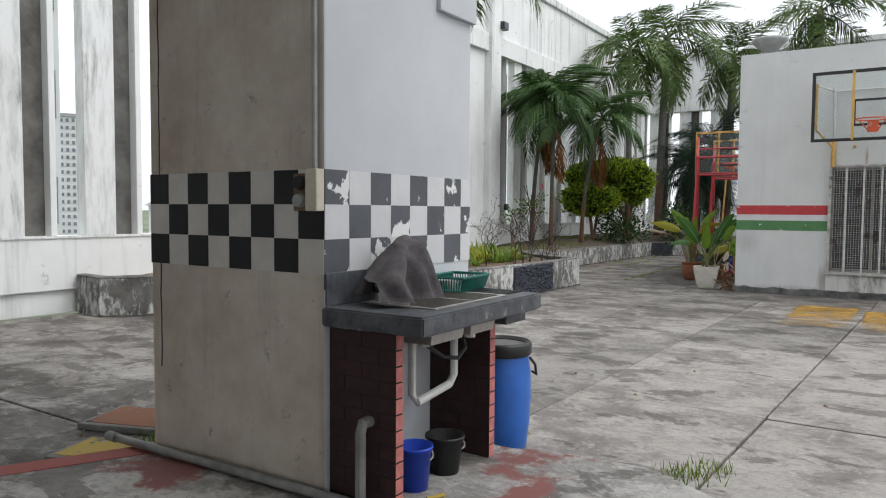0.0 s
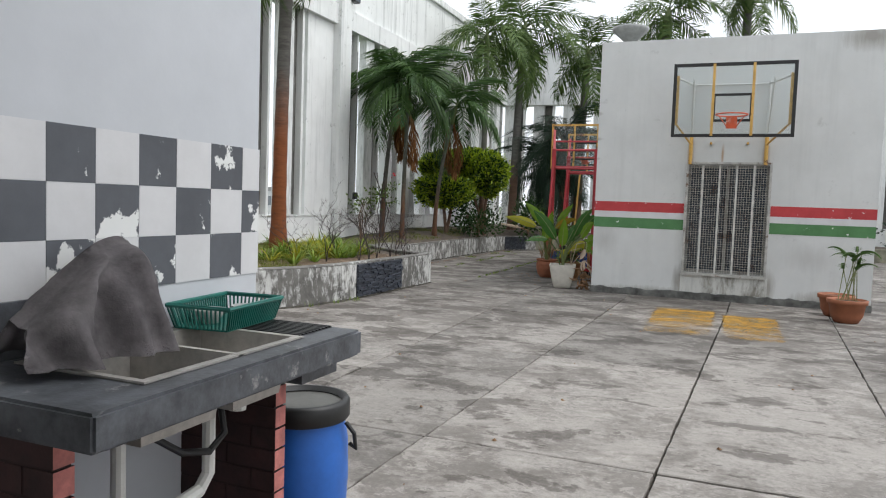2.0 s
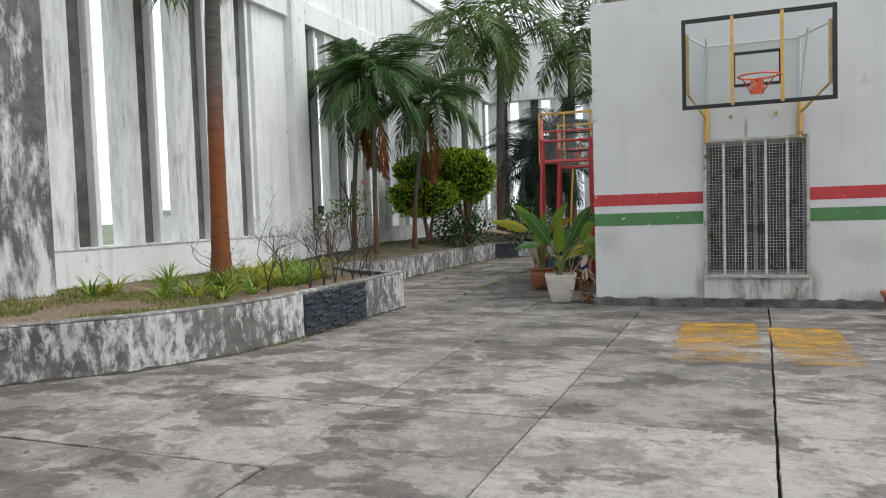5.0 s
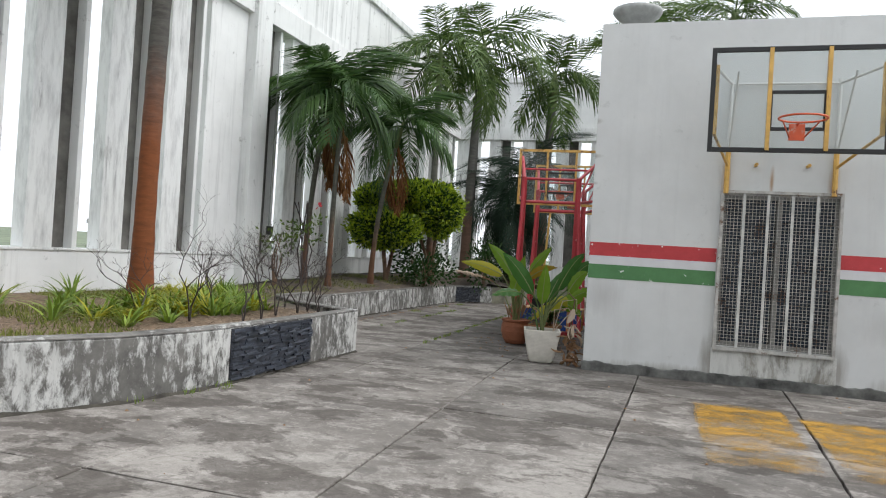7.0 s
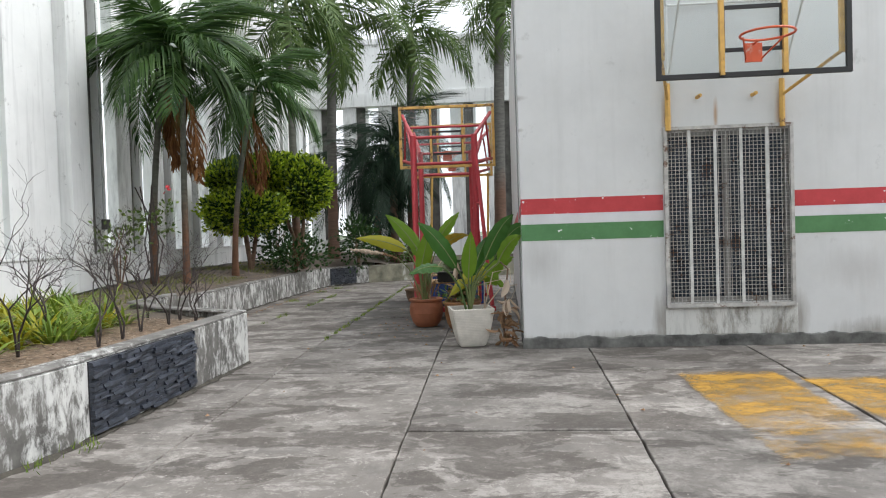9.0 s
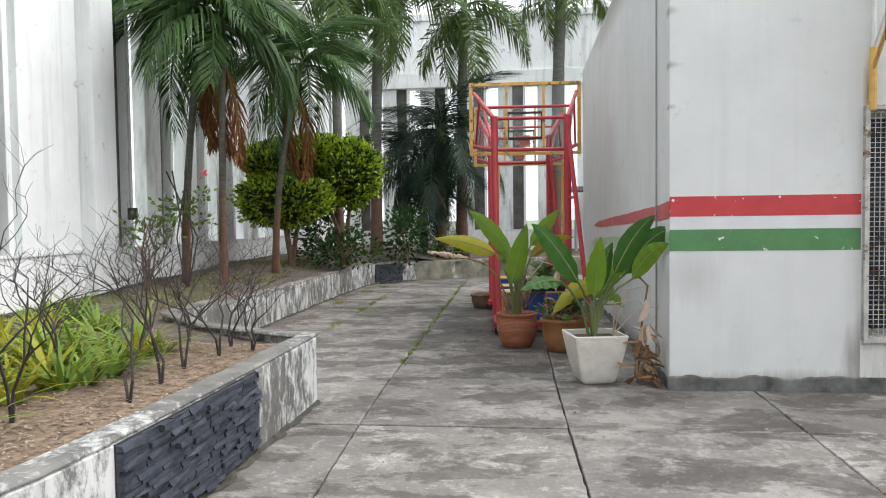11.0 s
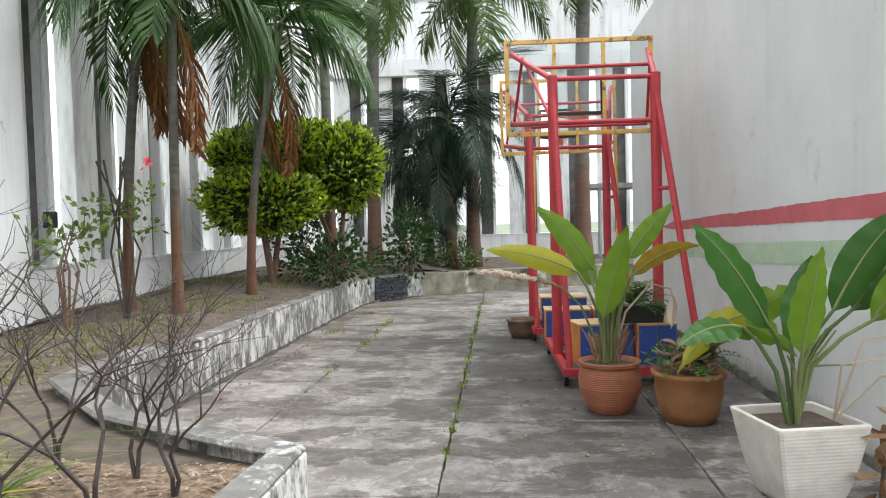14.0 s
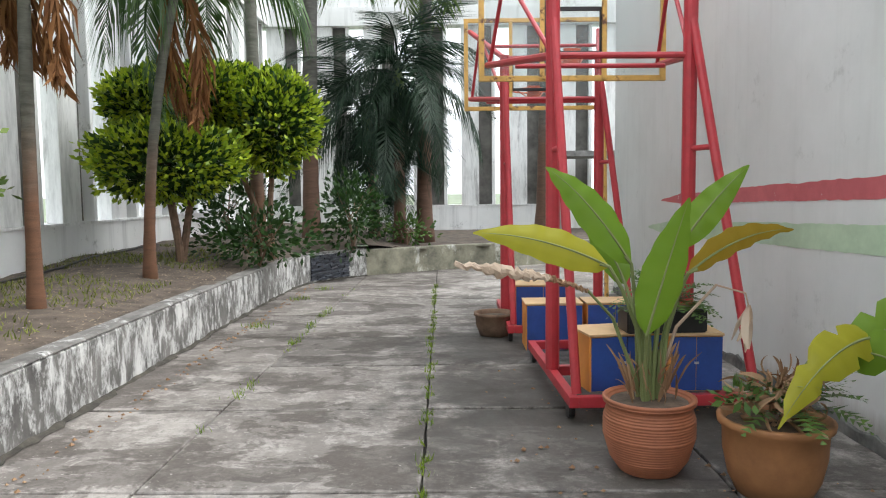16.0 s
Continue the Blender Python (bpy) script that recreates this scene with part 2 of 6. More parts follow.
def make_glass(name, tint=(0.9, 0.95, 0.95), alpha=0.12, rough=0.06):
    """Thin clear sheet."""
    k = Mat(name, rough)
    tr = k.nt.nodes.new("ShaderNodeBsdfTransparent")
    k.put(tint, tr.inputs["Color"])
    k.put((0.7, 0.72, 0.72), k.b.inputs["Base Color"])
    ms = k.nt.nodes.new("ShaderNodeMixShader")
    ms.inputs[0].default_value = alpha
    k.nt.links.new(tr.outputs[0], ms.inputs[1])
    k.nt.links.new(k.b.outputs[0], ms.inputs[2])
    k.nt.links.new(ms.outputs[0], k.nt.nodes["Material Output"].inputs[0])
    return k.m


def make_trunk(name, low, high, z0, z1):
    """Ringed bark, painted up to a height."""
    k = Mat(name, 0.85)
    xyz = k.nt.nodes.new("ShaderNodeSeparateXYZ")
    k.put(k.pos, xyz.inputs[0])
    edge = k.math("ADD", xyz.outputs[2], k.math("MULTIPLY", k.noise(6, 6, 0.7), 0.9))
    ring = k.noise(7, 7, 0.72, stretch=(0.5, 0.5, 2.4), warp=0.4)
    up = k.mix(k.ramp(ring, 0.35, 0.65), high, tuple(v * 0.5 for v in high))
    dn = k.mix(k.ramp(ring, 0.3, 0.7), low, tuple(v * 0.55 for v in low))
    c = k.mix(k.ramp(edge, z0 + 0.45, z1 + 0.45), dn, up)
    return k.out(c, 0.85, ring, 0.5, 0.02)


M_JOINT = make_plain("joint_dirt", (0.05, 0.045, 0.036), 0.95, vary=0.6, scale=8, bump=0.6)
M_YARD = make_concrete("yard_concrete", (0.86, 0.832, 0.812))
M_PLAT = make_worn_paint("platform_red_paint", (0.26, 0.10, 0.085), 0.40, 0.06, 1.6)
M_REDLINE = make_worn_paint("red_floor_paint", (0.36, 0.09, 0.075), 0.6)
M_YELLOW = make_paint_film("yellow_floor_paint", (0.47, 0.255, 0.028), 0.33, 0.30, 3.4)
M_WALL = make_white_wall("white_wall", 1.0)
M_WALLU = make_white_wall("upper_wall_streaked", 1.5)
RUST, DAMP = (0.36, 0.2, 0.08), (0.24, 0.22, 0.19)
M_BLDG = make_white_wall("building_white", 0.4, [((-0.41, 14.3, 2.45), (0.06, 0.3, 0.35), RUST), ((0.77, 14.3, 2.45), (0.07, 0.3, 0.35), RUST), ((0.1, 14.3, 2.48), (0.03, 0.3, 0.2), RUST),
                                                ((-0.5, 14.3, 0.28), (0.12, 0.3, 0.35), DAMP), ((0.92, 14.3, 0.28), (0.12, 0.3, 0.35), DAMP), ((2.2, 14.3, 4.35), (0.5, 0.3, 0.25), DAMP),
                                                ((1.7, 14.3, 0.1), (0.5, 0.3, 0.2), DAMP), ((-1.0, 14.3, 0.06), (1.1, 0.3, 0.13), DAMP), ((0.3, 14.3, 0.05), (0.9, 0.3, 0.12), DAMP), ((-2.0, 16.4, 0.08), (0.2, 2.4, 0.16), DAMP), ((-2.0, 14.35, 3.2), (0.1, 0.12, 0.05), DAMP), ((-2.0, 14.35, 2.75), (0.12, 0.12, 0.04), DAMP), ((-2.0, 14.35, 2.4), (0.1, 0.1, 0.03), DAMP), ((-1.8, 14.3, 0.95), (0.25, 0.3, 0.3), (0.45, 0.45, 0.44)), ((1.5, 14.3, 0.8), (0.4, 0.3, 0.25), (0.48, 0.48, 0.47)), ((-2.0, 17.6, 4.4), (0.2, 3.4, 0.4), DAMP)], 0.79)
def make_pier(name):
    """Cream plaster with brown damp blotches and run marks."""
    k = Mat(name, 0.85)
    blot = k.noise(1.3, 8, 0.68, shift=(2, 9, 4))
    run = k.noise(4.0, 6, 0.7, stretch=(1, 1, 0.08))
    fine = k.noise(30, 6, 0.7)
    c = k.mix(k.ramp(blot, 0.35, 0.68), (0.64, 0.575, 0.505), (0.40, 0.33, 0.265))
    c = k.mix(k.math("MULTIPLY", k.ramp(run, 0.52, 0.72), 0.55), c, (0.22, 0.2, 0.175))
    c = k.mix(k.math("MULTIPLY", k.ramp(k.noise(9, 8, 0.75), 0.6, 0.68), 0.6), c, (0.14, 0.125, 0.11))
    return k.out(c, 0.85, fine, 0.3, 0.006)


M_PIER = make_pier("pier_cream_plaster")
M_PIERW = make_plain("pier_white_paint", (0.52, 0.54, 0.57), 0.7, vary=0.06, scale=2.0)
M_FIN = make_peeling("fin_weathered", 0.36, (0.42, 0.42, 0.41), (0.76, 0.77, 0.76), 3.0, 0.1)
# Concrete darkened to carry the shade of the blind recesses.
M_FIN_SHADE = make_plain("recess_shade_concrete", (0.12, 0.115, 0.105), 0.9, vary=0.5, scale=2.5)
M_COLD = make_peeling("dark_column", 0.565, (0.17, 0.163, 0.165), (0.64, 0.64, 0.63), 2.6, 0.3)
M_PLANT = make_peeling("planter_flaking_paint", 0.52, (0.185, 0.178, 0.165), (0.58, 0.58, 0.56), 10.0, 0.42)
M_COPE = make_peeling("planter_coping", 0.60, (0.21, 0.20, 0.185), (0.5, 0.5, 0.48), 9.0, 1.0)
M_LOW = make_peeling("low_wall_mossy", 0.63, (0.28, 0.27, 0.2), (0.6, 0.6, 0.55), 2.5, 0.5)
M_SLATE = make_plain("black_stacked_stone", (0.036, 0.042, 0.056), 0.45, vary=0.6, scale=14, bump=0.6)
M_BASE = make_plain("plinth_stain", (0.22, 0.22, 0.21), 0.9, vary=0.45, scale=5)
M_SILLB = make_peeling("sill_block_stained", 0.44, (0.33, 0.31, 0.27), (0.58, 0.58, 0.55), 2.4, 0.35)
M_PLINTH = make_plain("plinth_mouldy", (0.12, 0.12, 0.113), 0.9, vary=0.75, scale=3.5, bump=0.5)
M_RED = make_paint_over_wall("stripe_red", (0.40, 0.045, 0.05), 0.66, 9)
M_GREEN = make_paint_over_wall("stripe_green", (0.075, 0.185, 0.075), 0.67, 9)
M_FADEG = make_paint_over_wall("stripe_green_faded", (0.36, 0.46, 0.33), 0.68, 14)
M_FADER = make_paint_over_wall("stripe_red_faded", (0.42, 0.10, 0.11), 0.68, 14)
M_CKB = make_paint_over_wall("check_black", (0.010, 0.010, 0.011), 0.74)
M_CKG = make_paint_over_wall("check_grey_chipped", (0.085, 0.09, 0.102), 0.565, 6)
M_CKW = make_plain("check_white", (0.60, 0.60, 0.61), 0.6, vary=0.06, scale=5)
M_CREAM = make_plain("cream_bakelite", (0.55, 0.50, 0.40), 0.5, vary=0.12)
M_CKC = make_plain("check_cream", (0.56, 0.53, 0.49), 0.6, vary=0.1, scale=5)
M_COUNTER = make_plain("counter_dark_stone", (0.075, 0.08, 0.09), 0.45, vary=0.6, scale=11, bump=0.4, rust=(0.28, 0.275, 0.27), rusty=0.60)
M_STEEL = make_plain("sink_steel", (0.42, 0.40, 0.37), 0.35, 0.35, vary=0.2, scale=20)
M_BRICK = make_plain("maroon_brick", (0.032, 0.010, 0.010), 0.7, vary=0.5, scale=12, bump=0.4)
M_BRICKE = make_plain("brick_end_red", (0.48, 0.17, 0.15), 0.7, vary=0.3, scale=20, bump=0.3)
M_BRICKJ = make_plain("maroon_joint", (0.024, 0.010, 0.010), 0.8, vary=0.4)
M_MORTAR = make_plain("dark_mortar", (0.03, 0.028, 0.03), 0.9, vary=0.4)
M_PVC = make_plain("pvc_white", (0.66, 0.66, 0.63), 0.45, vary=0.12)
M_PIPE = make_plain("pvc_grey", (0.2, 0.2, 0.19), 0.5, vary=0.35, scale=6)
M_BLUE = make_plain("barrel_blue", (0.025, 0.13, 0.48), 0.4, vary=0.12)
M_BLUE2 = make_plain("bucket_blue", (0.02, 0.07, 0.55), 0.4, vary=0.1)
M_BLACK = make_plain("black_plastic", (0.018, 0.018, 0.018), 0.45, vary=0.3)
M_LIDD = make_plain("dark_lid", (0.10, 0.098, 0.09), 0.5, vary=0.25)
M_CLOTH = make_plain("grey_towel", (0.19, 0.175, 0.182), 0.95, vary=0.4, scale=9, bump=0.5)
M_TEAL = make_plain("teal_basket", (0.01, 0.13, 0.105), 0.45, vary=0.2)
M_RIG = make_plain("rig_red_paint", (0.40, 0.03, 0.04), 0.45, vary=0.15, rust=(0.16, 0.06, 0.03), rusty=0.68)
M_YEL = make_plain("frame_yellow_paint", (0.60, 0.36, 0.09), 0.5, vary=0.2, rust=(0.12, 0.05, 0.025), rusty=0.56)
M_BLK = make_plain("black_frame_paint", (0.012, 0.012, 0.012), 0.5, vary=0.3)
M_STRUT = make_plain("white_strut", (0.62, 0.62, 0.6), 0.5, vary=0.15, rust=(0.3, 0.16, 0.07), rusty=0.66)
M_RIM = make_plain("rim_orange", (0.55, 0.09, 0.03), 0.5, vary=0.2, rust=(0.5, 0.35, 0.28), rusty=0.6)
M_CLEAR = make_glass("board_clear", (0.94, 0.96, 0.96), 0.06)
M_BAR = make_plain("grille_bar", (0.55, 0.55, 0.53), 0.6, vary=0.2, rust=(0.2, 0.1, 0.05), rusty=0.66)
M_WIRE = make_plain("grille_wire", (0.42, 0.41, 0.385), 0.6, vary=0.3, rust=(0.14, 0.08, 0.05), rusty=0.55)
M_PANE = make_plain("louvre_glass", (0.045, 0.06, 0.08), 0.12, vary=0.3, scale=3)
# Near-black colour that paints the darkness of the unlit room.
M_ROOM_SHADE = make_plain("room_shade", (0.02, 0.02, 0.023), 0.9, vary=0.4, scale=3)
M_TERRA = make_plain("terracotta", (0.30, 0.105, 0.05), 0.65, vary=0.25, scale=5)
M_TERRAB = make_plain("terracotta_brown", (0.30, 0.135, 0.052), 0.65, vary=0.3, scale=4)
M_WPOT = make_plain("stone_white_pot", (0.56, 0.53, 0.47), 0.8, vary=0.15, scale=7, bump=0.3)
M_SOIL = make_plain("soil", (0.085, 0.06, 0.042), 0.95, vary=0.6, scale=10, bump=0.8)
M_BEDN = make_plain("bare_bed_soil", (0.18, 0.125, 0.082), 0.95, vary=0.7, scale=16, bump=1.0, rust=(0.06, 0.05, 0.032), rusty=0.56)
M_BED = make_plain("bed_soil", (0.085, 0.066, 0.05), 0.95, vary=0.6, scale=5, bump=0.8)
M_BOXB = make_plain("box_blue", (0.02, 0.06, 0.25), 0.5, vary=0.25, scale=4)
M_BOXO = make_plain("box_orange", (0.62, 0.25, 0.05), 0.55, vary=0.15, scale=4)
M_BOXT = make_plain("box_top", (0.62, 0.42, 0.22), 0.6, vary=0.15, scale=4)
M_PALM = make_leaf("palm_frond_green", (0.016, 0.05, 0.014), (0.085, 0.16, 0.04), 0.42)
M_PALML = make_leaf("palm_frond_light", (0.03, 0.07, 0.016), (0.12, 0.18, 0.045), 0.55)
M_PALMD = make_leaf("palm_frond_dark", (0.008, 0.022, 0.014), (0.03, 0.06, 0.032))
M_DEAD = make_leaf("dead_frond", (0.10, 0.036, 0.014), (0.29, 0.14, 0.05), 0.8)
M_SHAFT = make_leaf("crown_shaft", (0.10, 0.14, 0.05), (0.16, 0.2, 0.08))
M_SHRUB = make_leaf("shrub_lime", (0.05, 0.14, 0.012), (0.45, 0.55, 0.035), 0.35)
# Dark green undergrowth; inside clipped shrubs it paints the shade between leaves.
M_SHRUBD = make_leaf("shrub_shade_and_undergrowth", (0.012, 0.035, 0.01), (0.04, 0.09, 0.02))
M_PADDLE = make_leaf("paddle_leaf", (0.07, 0.17, 0.014), (0.21, 0.33, 0.03), 0.35, 0.3)
M_PADDLED = make_leaf("paddle_leaf_dark", (0.02, 0.075, 0.014), (0.055, 0.15, 0.022), 0.3, 0.25)
M_PADDLEY = make_leaf("paddle_leaf_yellow", (0.24, 0.26, 0.015), (0.40, 0.36, 0.03), 0.4, 0.3)
M_AMBER = make_leaf("paddle_leaf_dying", (0.26, 0.15, 0.015), (0.36, 0.27, 0.03), 0.5, 0.3)
M_STALKD = make_leaf("dark_leaf_stalk", (0.05, 0.10, 0.03), (0.14, 0.19, 0.07), 0.5, 0.1)
M_STALK = make_leaf("leaf_stalk", (0.12, 0.17, 0.06), (0.26, 0.27, 0.12), 0.5, 0.1)
M_GRASS = make_leaf("strap_leaf_green", (0.05, 0.12, 0.018), (0.27, 0.36, 0.05))
M_HIB = make_leaf("hibiscus_leaf", (0.03, 0.07, 0.015), (0.17, 0.25, 0.045))
M_TURF = make_leaf("bed_turf", (0.07, 0.10, 0.02), (0.26, 0.28, 0.07), 0.7)
M_FERN = make_leaf("fern_green", (0.03, 0.075, 0.02), (0.11, 0.19, 0.04))
M_DRY = make_leaf("dry_leaf", (0.16, 0.075, 0.035), (0.42, 0.28, 0.17), 0.8)
M_LITTER = make_leaf("leaf_litter", (0.07, 0.045, 0.03), (0.40, 0.32, 0.24), 0.85, 0.1)
M_PALE = make_leaf("pale_dead_leaf", (0.38, 0.27, 0.18), (0.62, 0.52, 0.42), 0.8)
M_TWIG = make_plain("bare_twig", (0.05, 0.039, 0.036), 0.9, vary=0.4, scale=20)
M_TR_OR = make_trunk("palm_trunk_painted", (0.25, 0.075, 0.02), (0.15, 0.14, 0.125), 2.6, 4.0)
M_TR_B = make_trunk("palm_trunk_brown", (0.16, 0.075, 0.038), (0.12, 0.12, 0.095), 1.3, 2.2)
M_TR_G = make_trunk("palm_trunk_grey", (0.16, 0.09, 0.06), (0.14, 0.135, 0.12), 2.4, 3.2)
M_STEM = make_plain("shrub_stem", (0.16, 0.10, 0.065), 0.9, vary=0.4, scale=9)
M_FLOWER = make_leaf("red_flower", (0.6, 0.03, 0.05), (0.7, 0.08, 0.1))
M_FAR = make_plain("far_facade", (0.55, 0.56, 0.57), 0.8, vary=0.08, scale=0.1)
M_FARD = make_plain("far_glass", (0.16, 0.18, 0.2), 0.3, vary=0.2, scale=0.2)
M_ROOF = make_plain("far_roof", (0.3, 0.3, 0.3), 0.8, vary=0.2, scale=0.3)
M_LAND = make_plain("far_land", (0.13, 0.16, 0.1), 0.95, vary=0.5, scale=0.03)
M_TREEF = make_leaf("far_tree", (0.03, 0.06, 0.025), (0.08, 0.12, 0.05))
M_LAMP = make_plain("lamp_grey", (0.3, 0.31, 0.3), 0.5, vary=0.2)
M_RUSTC = make_worn_paint("cover_orange", (0.36, 0.15, 0.08), 0.58)
M_YELC = make_worn_paint("cover_yellow", (0.58, 0.40, 0.07), 0.56)

# ---- building blocks ----


def obj(name, bm, material, smooth=False):
    me = bpy.data.meshes.new(name)
    bm.normal_update()
    bm.to_mesh(me)
    bm.free()
    for mm in material if isinstance(material, (list, tuple)) else [material]:
        me.materials.append(mm)
    if smooth:
        for p in me.polygons:
            p.use_smooth = True
    return new(name, me)


def part(name, bm, material, parent, label="", smooth=False):
    """One mesh under a thing or under a part; its coordinates are the parent's own."""
    ob = obj(name, bm, material, smooth)
    ob.parent = parent
    return tagged(ob, label)


def thing(name, at, label, category, group="", rz=0.0, kind=""):
    """An empty at a thing's base."""
    ob = new(name)
    ob.empty_display_size = 0.1
    ob.matrix_world = pose(*at, 0, 0, rz)
    return tagged(ob, label, category, group, kind)


def box(bm, x0, x1, y0, y1, z0, z1, bevel=0.0, mi=0):
    r = bmesh.ops.create_cube(bm, size=1.0)
    vs = r["verts"]
    for v in vs:
        v.co = Vector(((x0 + x1) / 2 + v.co.x * (x1 - x0), (y0 + y1) / 2 + v.co.y * (y1 - y0), (z0 + z1) / 2 + v.co.z * (z1 - z0)))
    fs = {f for v in vs for f in v.link_faces}
    if mi:
        for f in fs:
            f.material_index = mi
    if bevel:
        es = list({e for v in vs for e in v.link_edges})
        bmesh.ops.bevel(bm, geom=es, offset=bevel, segments=2, affect="EDGES", profile=0.6)
    return bm


def boxes(*rows, bevel=0.0):
    bm = bmesh.new()
    for r in rows:
        box(bm, *r, bevel=bevel)
    return bm


def tube(bm, pts, radius, n=8, cap=True):
    """A pipe along points; radius: one, or one for each point."""
    pts = [Vector(p) for p in pts]
    rs = radius if isinstance(radius, (list, tuple)) else [radius] * len(pts)
    rings = []
    side = None
    for i, p in enumerate(pts):
        d = (pts[min(i + 1, len(pts) - 1)] - pts[max(i - 1, 0)]).normalized()
        if side is None:
            side = d.orthogonal().normalized()
        side = (side - d * side.dot(d)).normalized()
        up = d.cross(side)
        rings.append([bm.verts.new(p + (side * math.cos(a) + up * math.sin(a)) * rs[i]) for a in [2 * math.pi * j / n for j in range(n)]])
    for a, b in zip(rings, rings[1:]):
        for j in range(n):
            bm.faces.new((a[j], a[(j + 1) % n], b[(j + 1) % n], b[j]))
    if cap:
        bm.faces.new(rings[0][::-1])
        bm.faces.new(rings[-1])
    return bm


def tubes(radius, *lines, n=8):
    bm = bmesh.new()
    for ln in lines:
        tube(bm, ln, radius, n)
    return bm


def lathe(bm, prof, n=24, centre=(0, 0)):
    """A turned shape from (radius, height) pairs."""
    rings = [[bm.verts.new((centre[0] + r * math.cos(2 * math.pi * j / n), centre[1] + r * math.sin(2 * math.pi * j / n), z)) for j in range(n)] for r, z in prof]
    for a, b in zip(rings, rings[1:]):
        for j in range(n):
            bm.faces.new((a[j], a[(j + 1) % n], b[(j + 1) % n], b[j]))
    return bm


def prism(bm, poly, z0, z1):
    """An upright block over a polygon given anticlockwise."""
    lo = [bm.verts.new((x, y, z0)) for x, y in poly]
    hi = [bm.verts.new((x, y, z1)) for x, y in poly]
    n = len(poly)
    for i in range(n):
        bm.faces.new((lo[i], lo[(i + 1) % n], hi[(i + 1) % n], hi[i]))
    bm.faces.new(hi)
    bm.faces.new(lo[::-1])
    return bm


def rnd(a, b):
    return random.uniform(a, b)

# ---- ground, yard floor ----
XW, YF, SILL, SOFF, TOP = -9.3, 32.5, 1.08, 5.95, 8.2


def structure(name, bm, material, label="", category="", parent=None, smooth=False):
    ob = obj(name, bm, material, smooth)
    ob.parent = parent
    return tagged(ob, label, category, "", "structure")


bm = bmesh.new()
box(bm, -3000, 3000, -3000, 3000, -7.6, -7.0)
structure("ground", bm, M_LAND, "far low land round the raised yard", "ground")

bm = bmesh.new()
box(bm, -9.2, 16, -9, YF, -0.5, -0.06)
floor = structure("floor", bm, M_JOINT, "stained grey concrete slab floor of an open yard", "floor")

bm = bmesh.new()
prism(bm, [(-4.2, -8.9), (9, -8.9), (9, -0.9), (0.3, 3.25), (-0.38, 3.62), (-1.0, 3.55), (-1.12, 3.49), (-1.54, 3.49), (-1.54, 3.74), (-2.86, 3.74), (-2.9, 2.36), (-4.2, -0.2)], -0.05, 0.125)
platform = structure("floor_platform", bm, M_PLAT, "low concrete platform with worn red paint", "floor")
bm = bmesh.new()
for a, b in (((-4.2, -0.2), (-2.9, 2.36)),):
    d = (Vector(b) - Vector(a)).normalized()
    nrm = Vector((d.y, -d.x)) * 0.16
    prism(bm, [(a[0], a[1]), (a[0] + nrm.x, a[1] + nrm.y), (b[0] + nrm.x, b[1] + nrm.y), (b[0], b[1])], 0.124, 0.129)
part("painted_border", bm, M_REDLINE, platform, "worn red painted border line")

# ---- perimeter walls with upright fins ----


def fin_wall(name, length, place, first, last, period, label, skip=()):
    """A parapet, deep fins with blind recesses between open slots, and an upper wall. Runs along local x; local y points into the yard."""
    w = thing(name, (0, 0, 0), label, "wall", kind="structure")
    w.matrix_world = place
    bm = boxes((0, length, -0.34, 0, 0.34, SILL), (0, length, -0.36, -0.06, 0, 0.34), bevel=0.012)
    part("parapet", bm, M_WALL, w)
    bm = boxes((0, length, -0.4, 0.02, SILL - 0.002, SILL + 0.03))
    part("sill", bm, M_FIN, w)
    bm = boxes((0, length, -0.4, 0.1, SOFF, SOFF + 0.5), (0, length, -0.34, 0.0, SOFF + 0.5, TOP), bevel=0.01)
    part("upper_wall", bm, M_WALLU, w)
    bm = boxes((0, length, -0.42, 0.09, TOP, TOP + 0.22), bevel=0.02)
    part("coping", bm, M_FIN, w)
    x = first
    wide = bmesh.new()
    box(wide, -0.12, 0.36, -0.22, 0, SILL + 0.03, SOFF, 0.012)
    narrow = bmesh.new()
    box(narrow, 0.72, 0.81, -0.2, -0.01, SILL + 0.03, SOFF, 0.01)
    # Recess back, with its shade put into the dark colour.
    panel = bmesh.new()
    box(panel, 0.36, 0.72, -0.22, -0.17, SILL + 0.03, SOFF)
    masters = [part("fin", wide, M_FIN, w), part("narrow_fin", narrow, M_WALL, w), part("recess_panel", panel, M_FIN_SHADE, w)]
    made = False
    while x < last:
        if not any(a < x < b for a, b in skip):
            for o in masters:
                c = o if not made else o.copy()
                if made:
                    scene.collection.objects.link(c)
                c.matrix_local = Matrix.Translation((x + 0.82, 0, 0)) @ Matrix.Diagonal((-1, 1, 1, 1))
            made = True
        x += period
    return w


west = fin_wall("wall_west", 40.0, pose(XW, YF, 0, 0, 0, -90), 0.36, 38.5, 1.34, "weathered white concrete perimeter wall with upright fins", ((14.0, 16.3), (21.5, 23.0)))
bm = boxes((15.1, 16.3, -0.3, -0.02, SILL + 0.03, SOFF), (14.55, 15.1, -0.3, 0.2, 0.0, TOP), bevel=0.015)
part("solid_panel", bm, M_WALL, west)
bm = boxes((21.66, 22.8, -0.3, 0.35, 0.0, TOP), bevel=0.02)
part("dark_column", bm, M_COLD, west, "dark weathered concrete column")
north = fin_wall("wall_north", 27.0, pose(17.0, YF, 0, 0, 0, 180), 0.3, 26.4, 1.32, "white concrete perimeter wall with open slots between fins")
bm = boxes((0, 45, -0.3, 0, 0, 3.2), bevel=0.01)
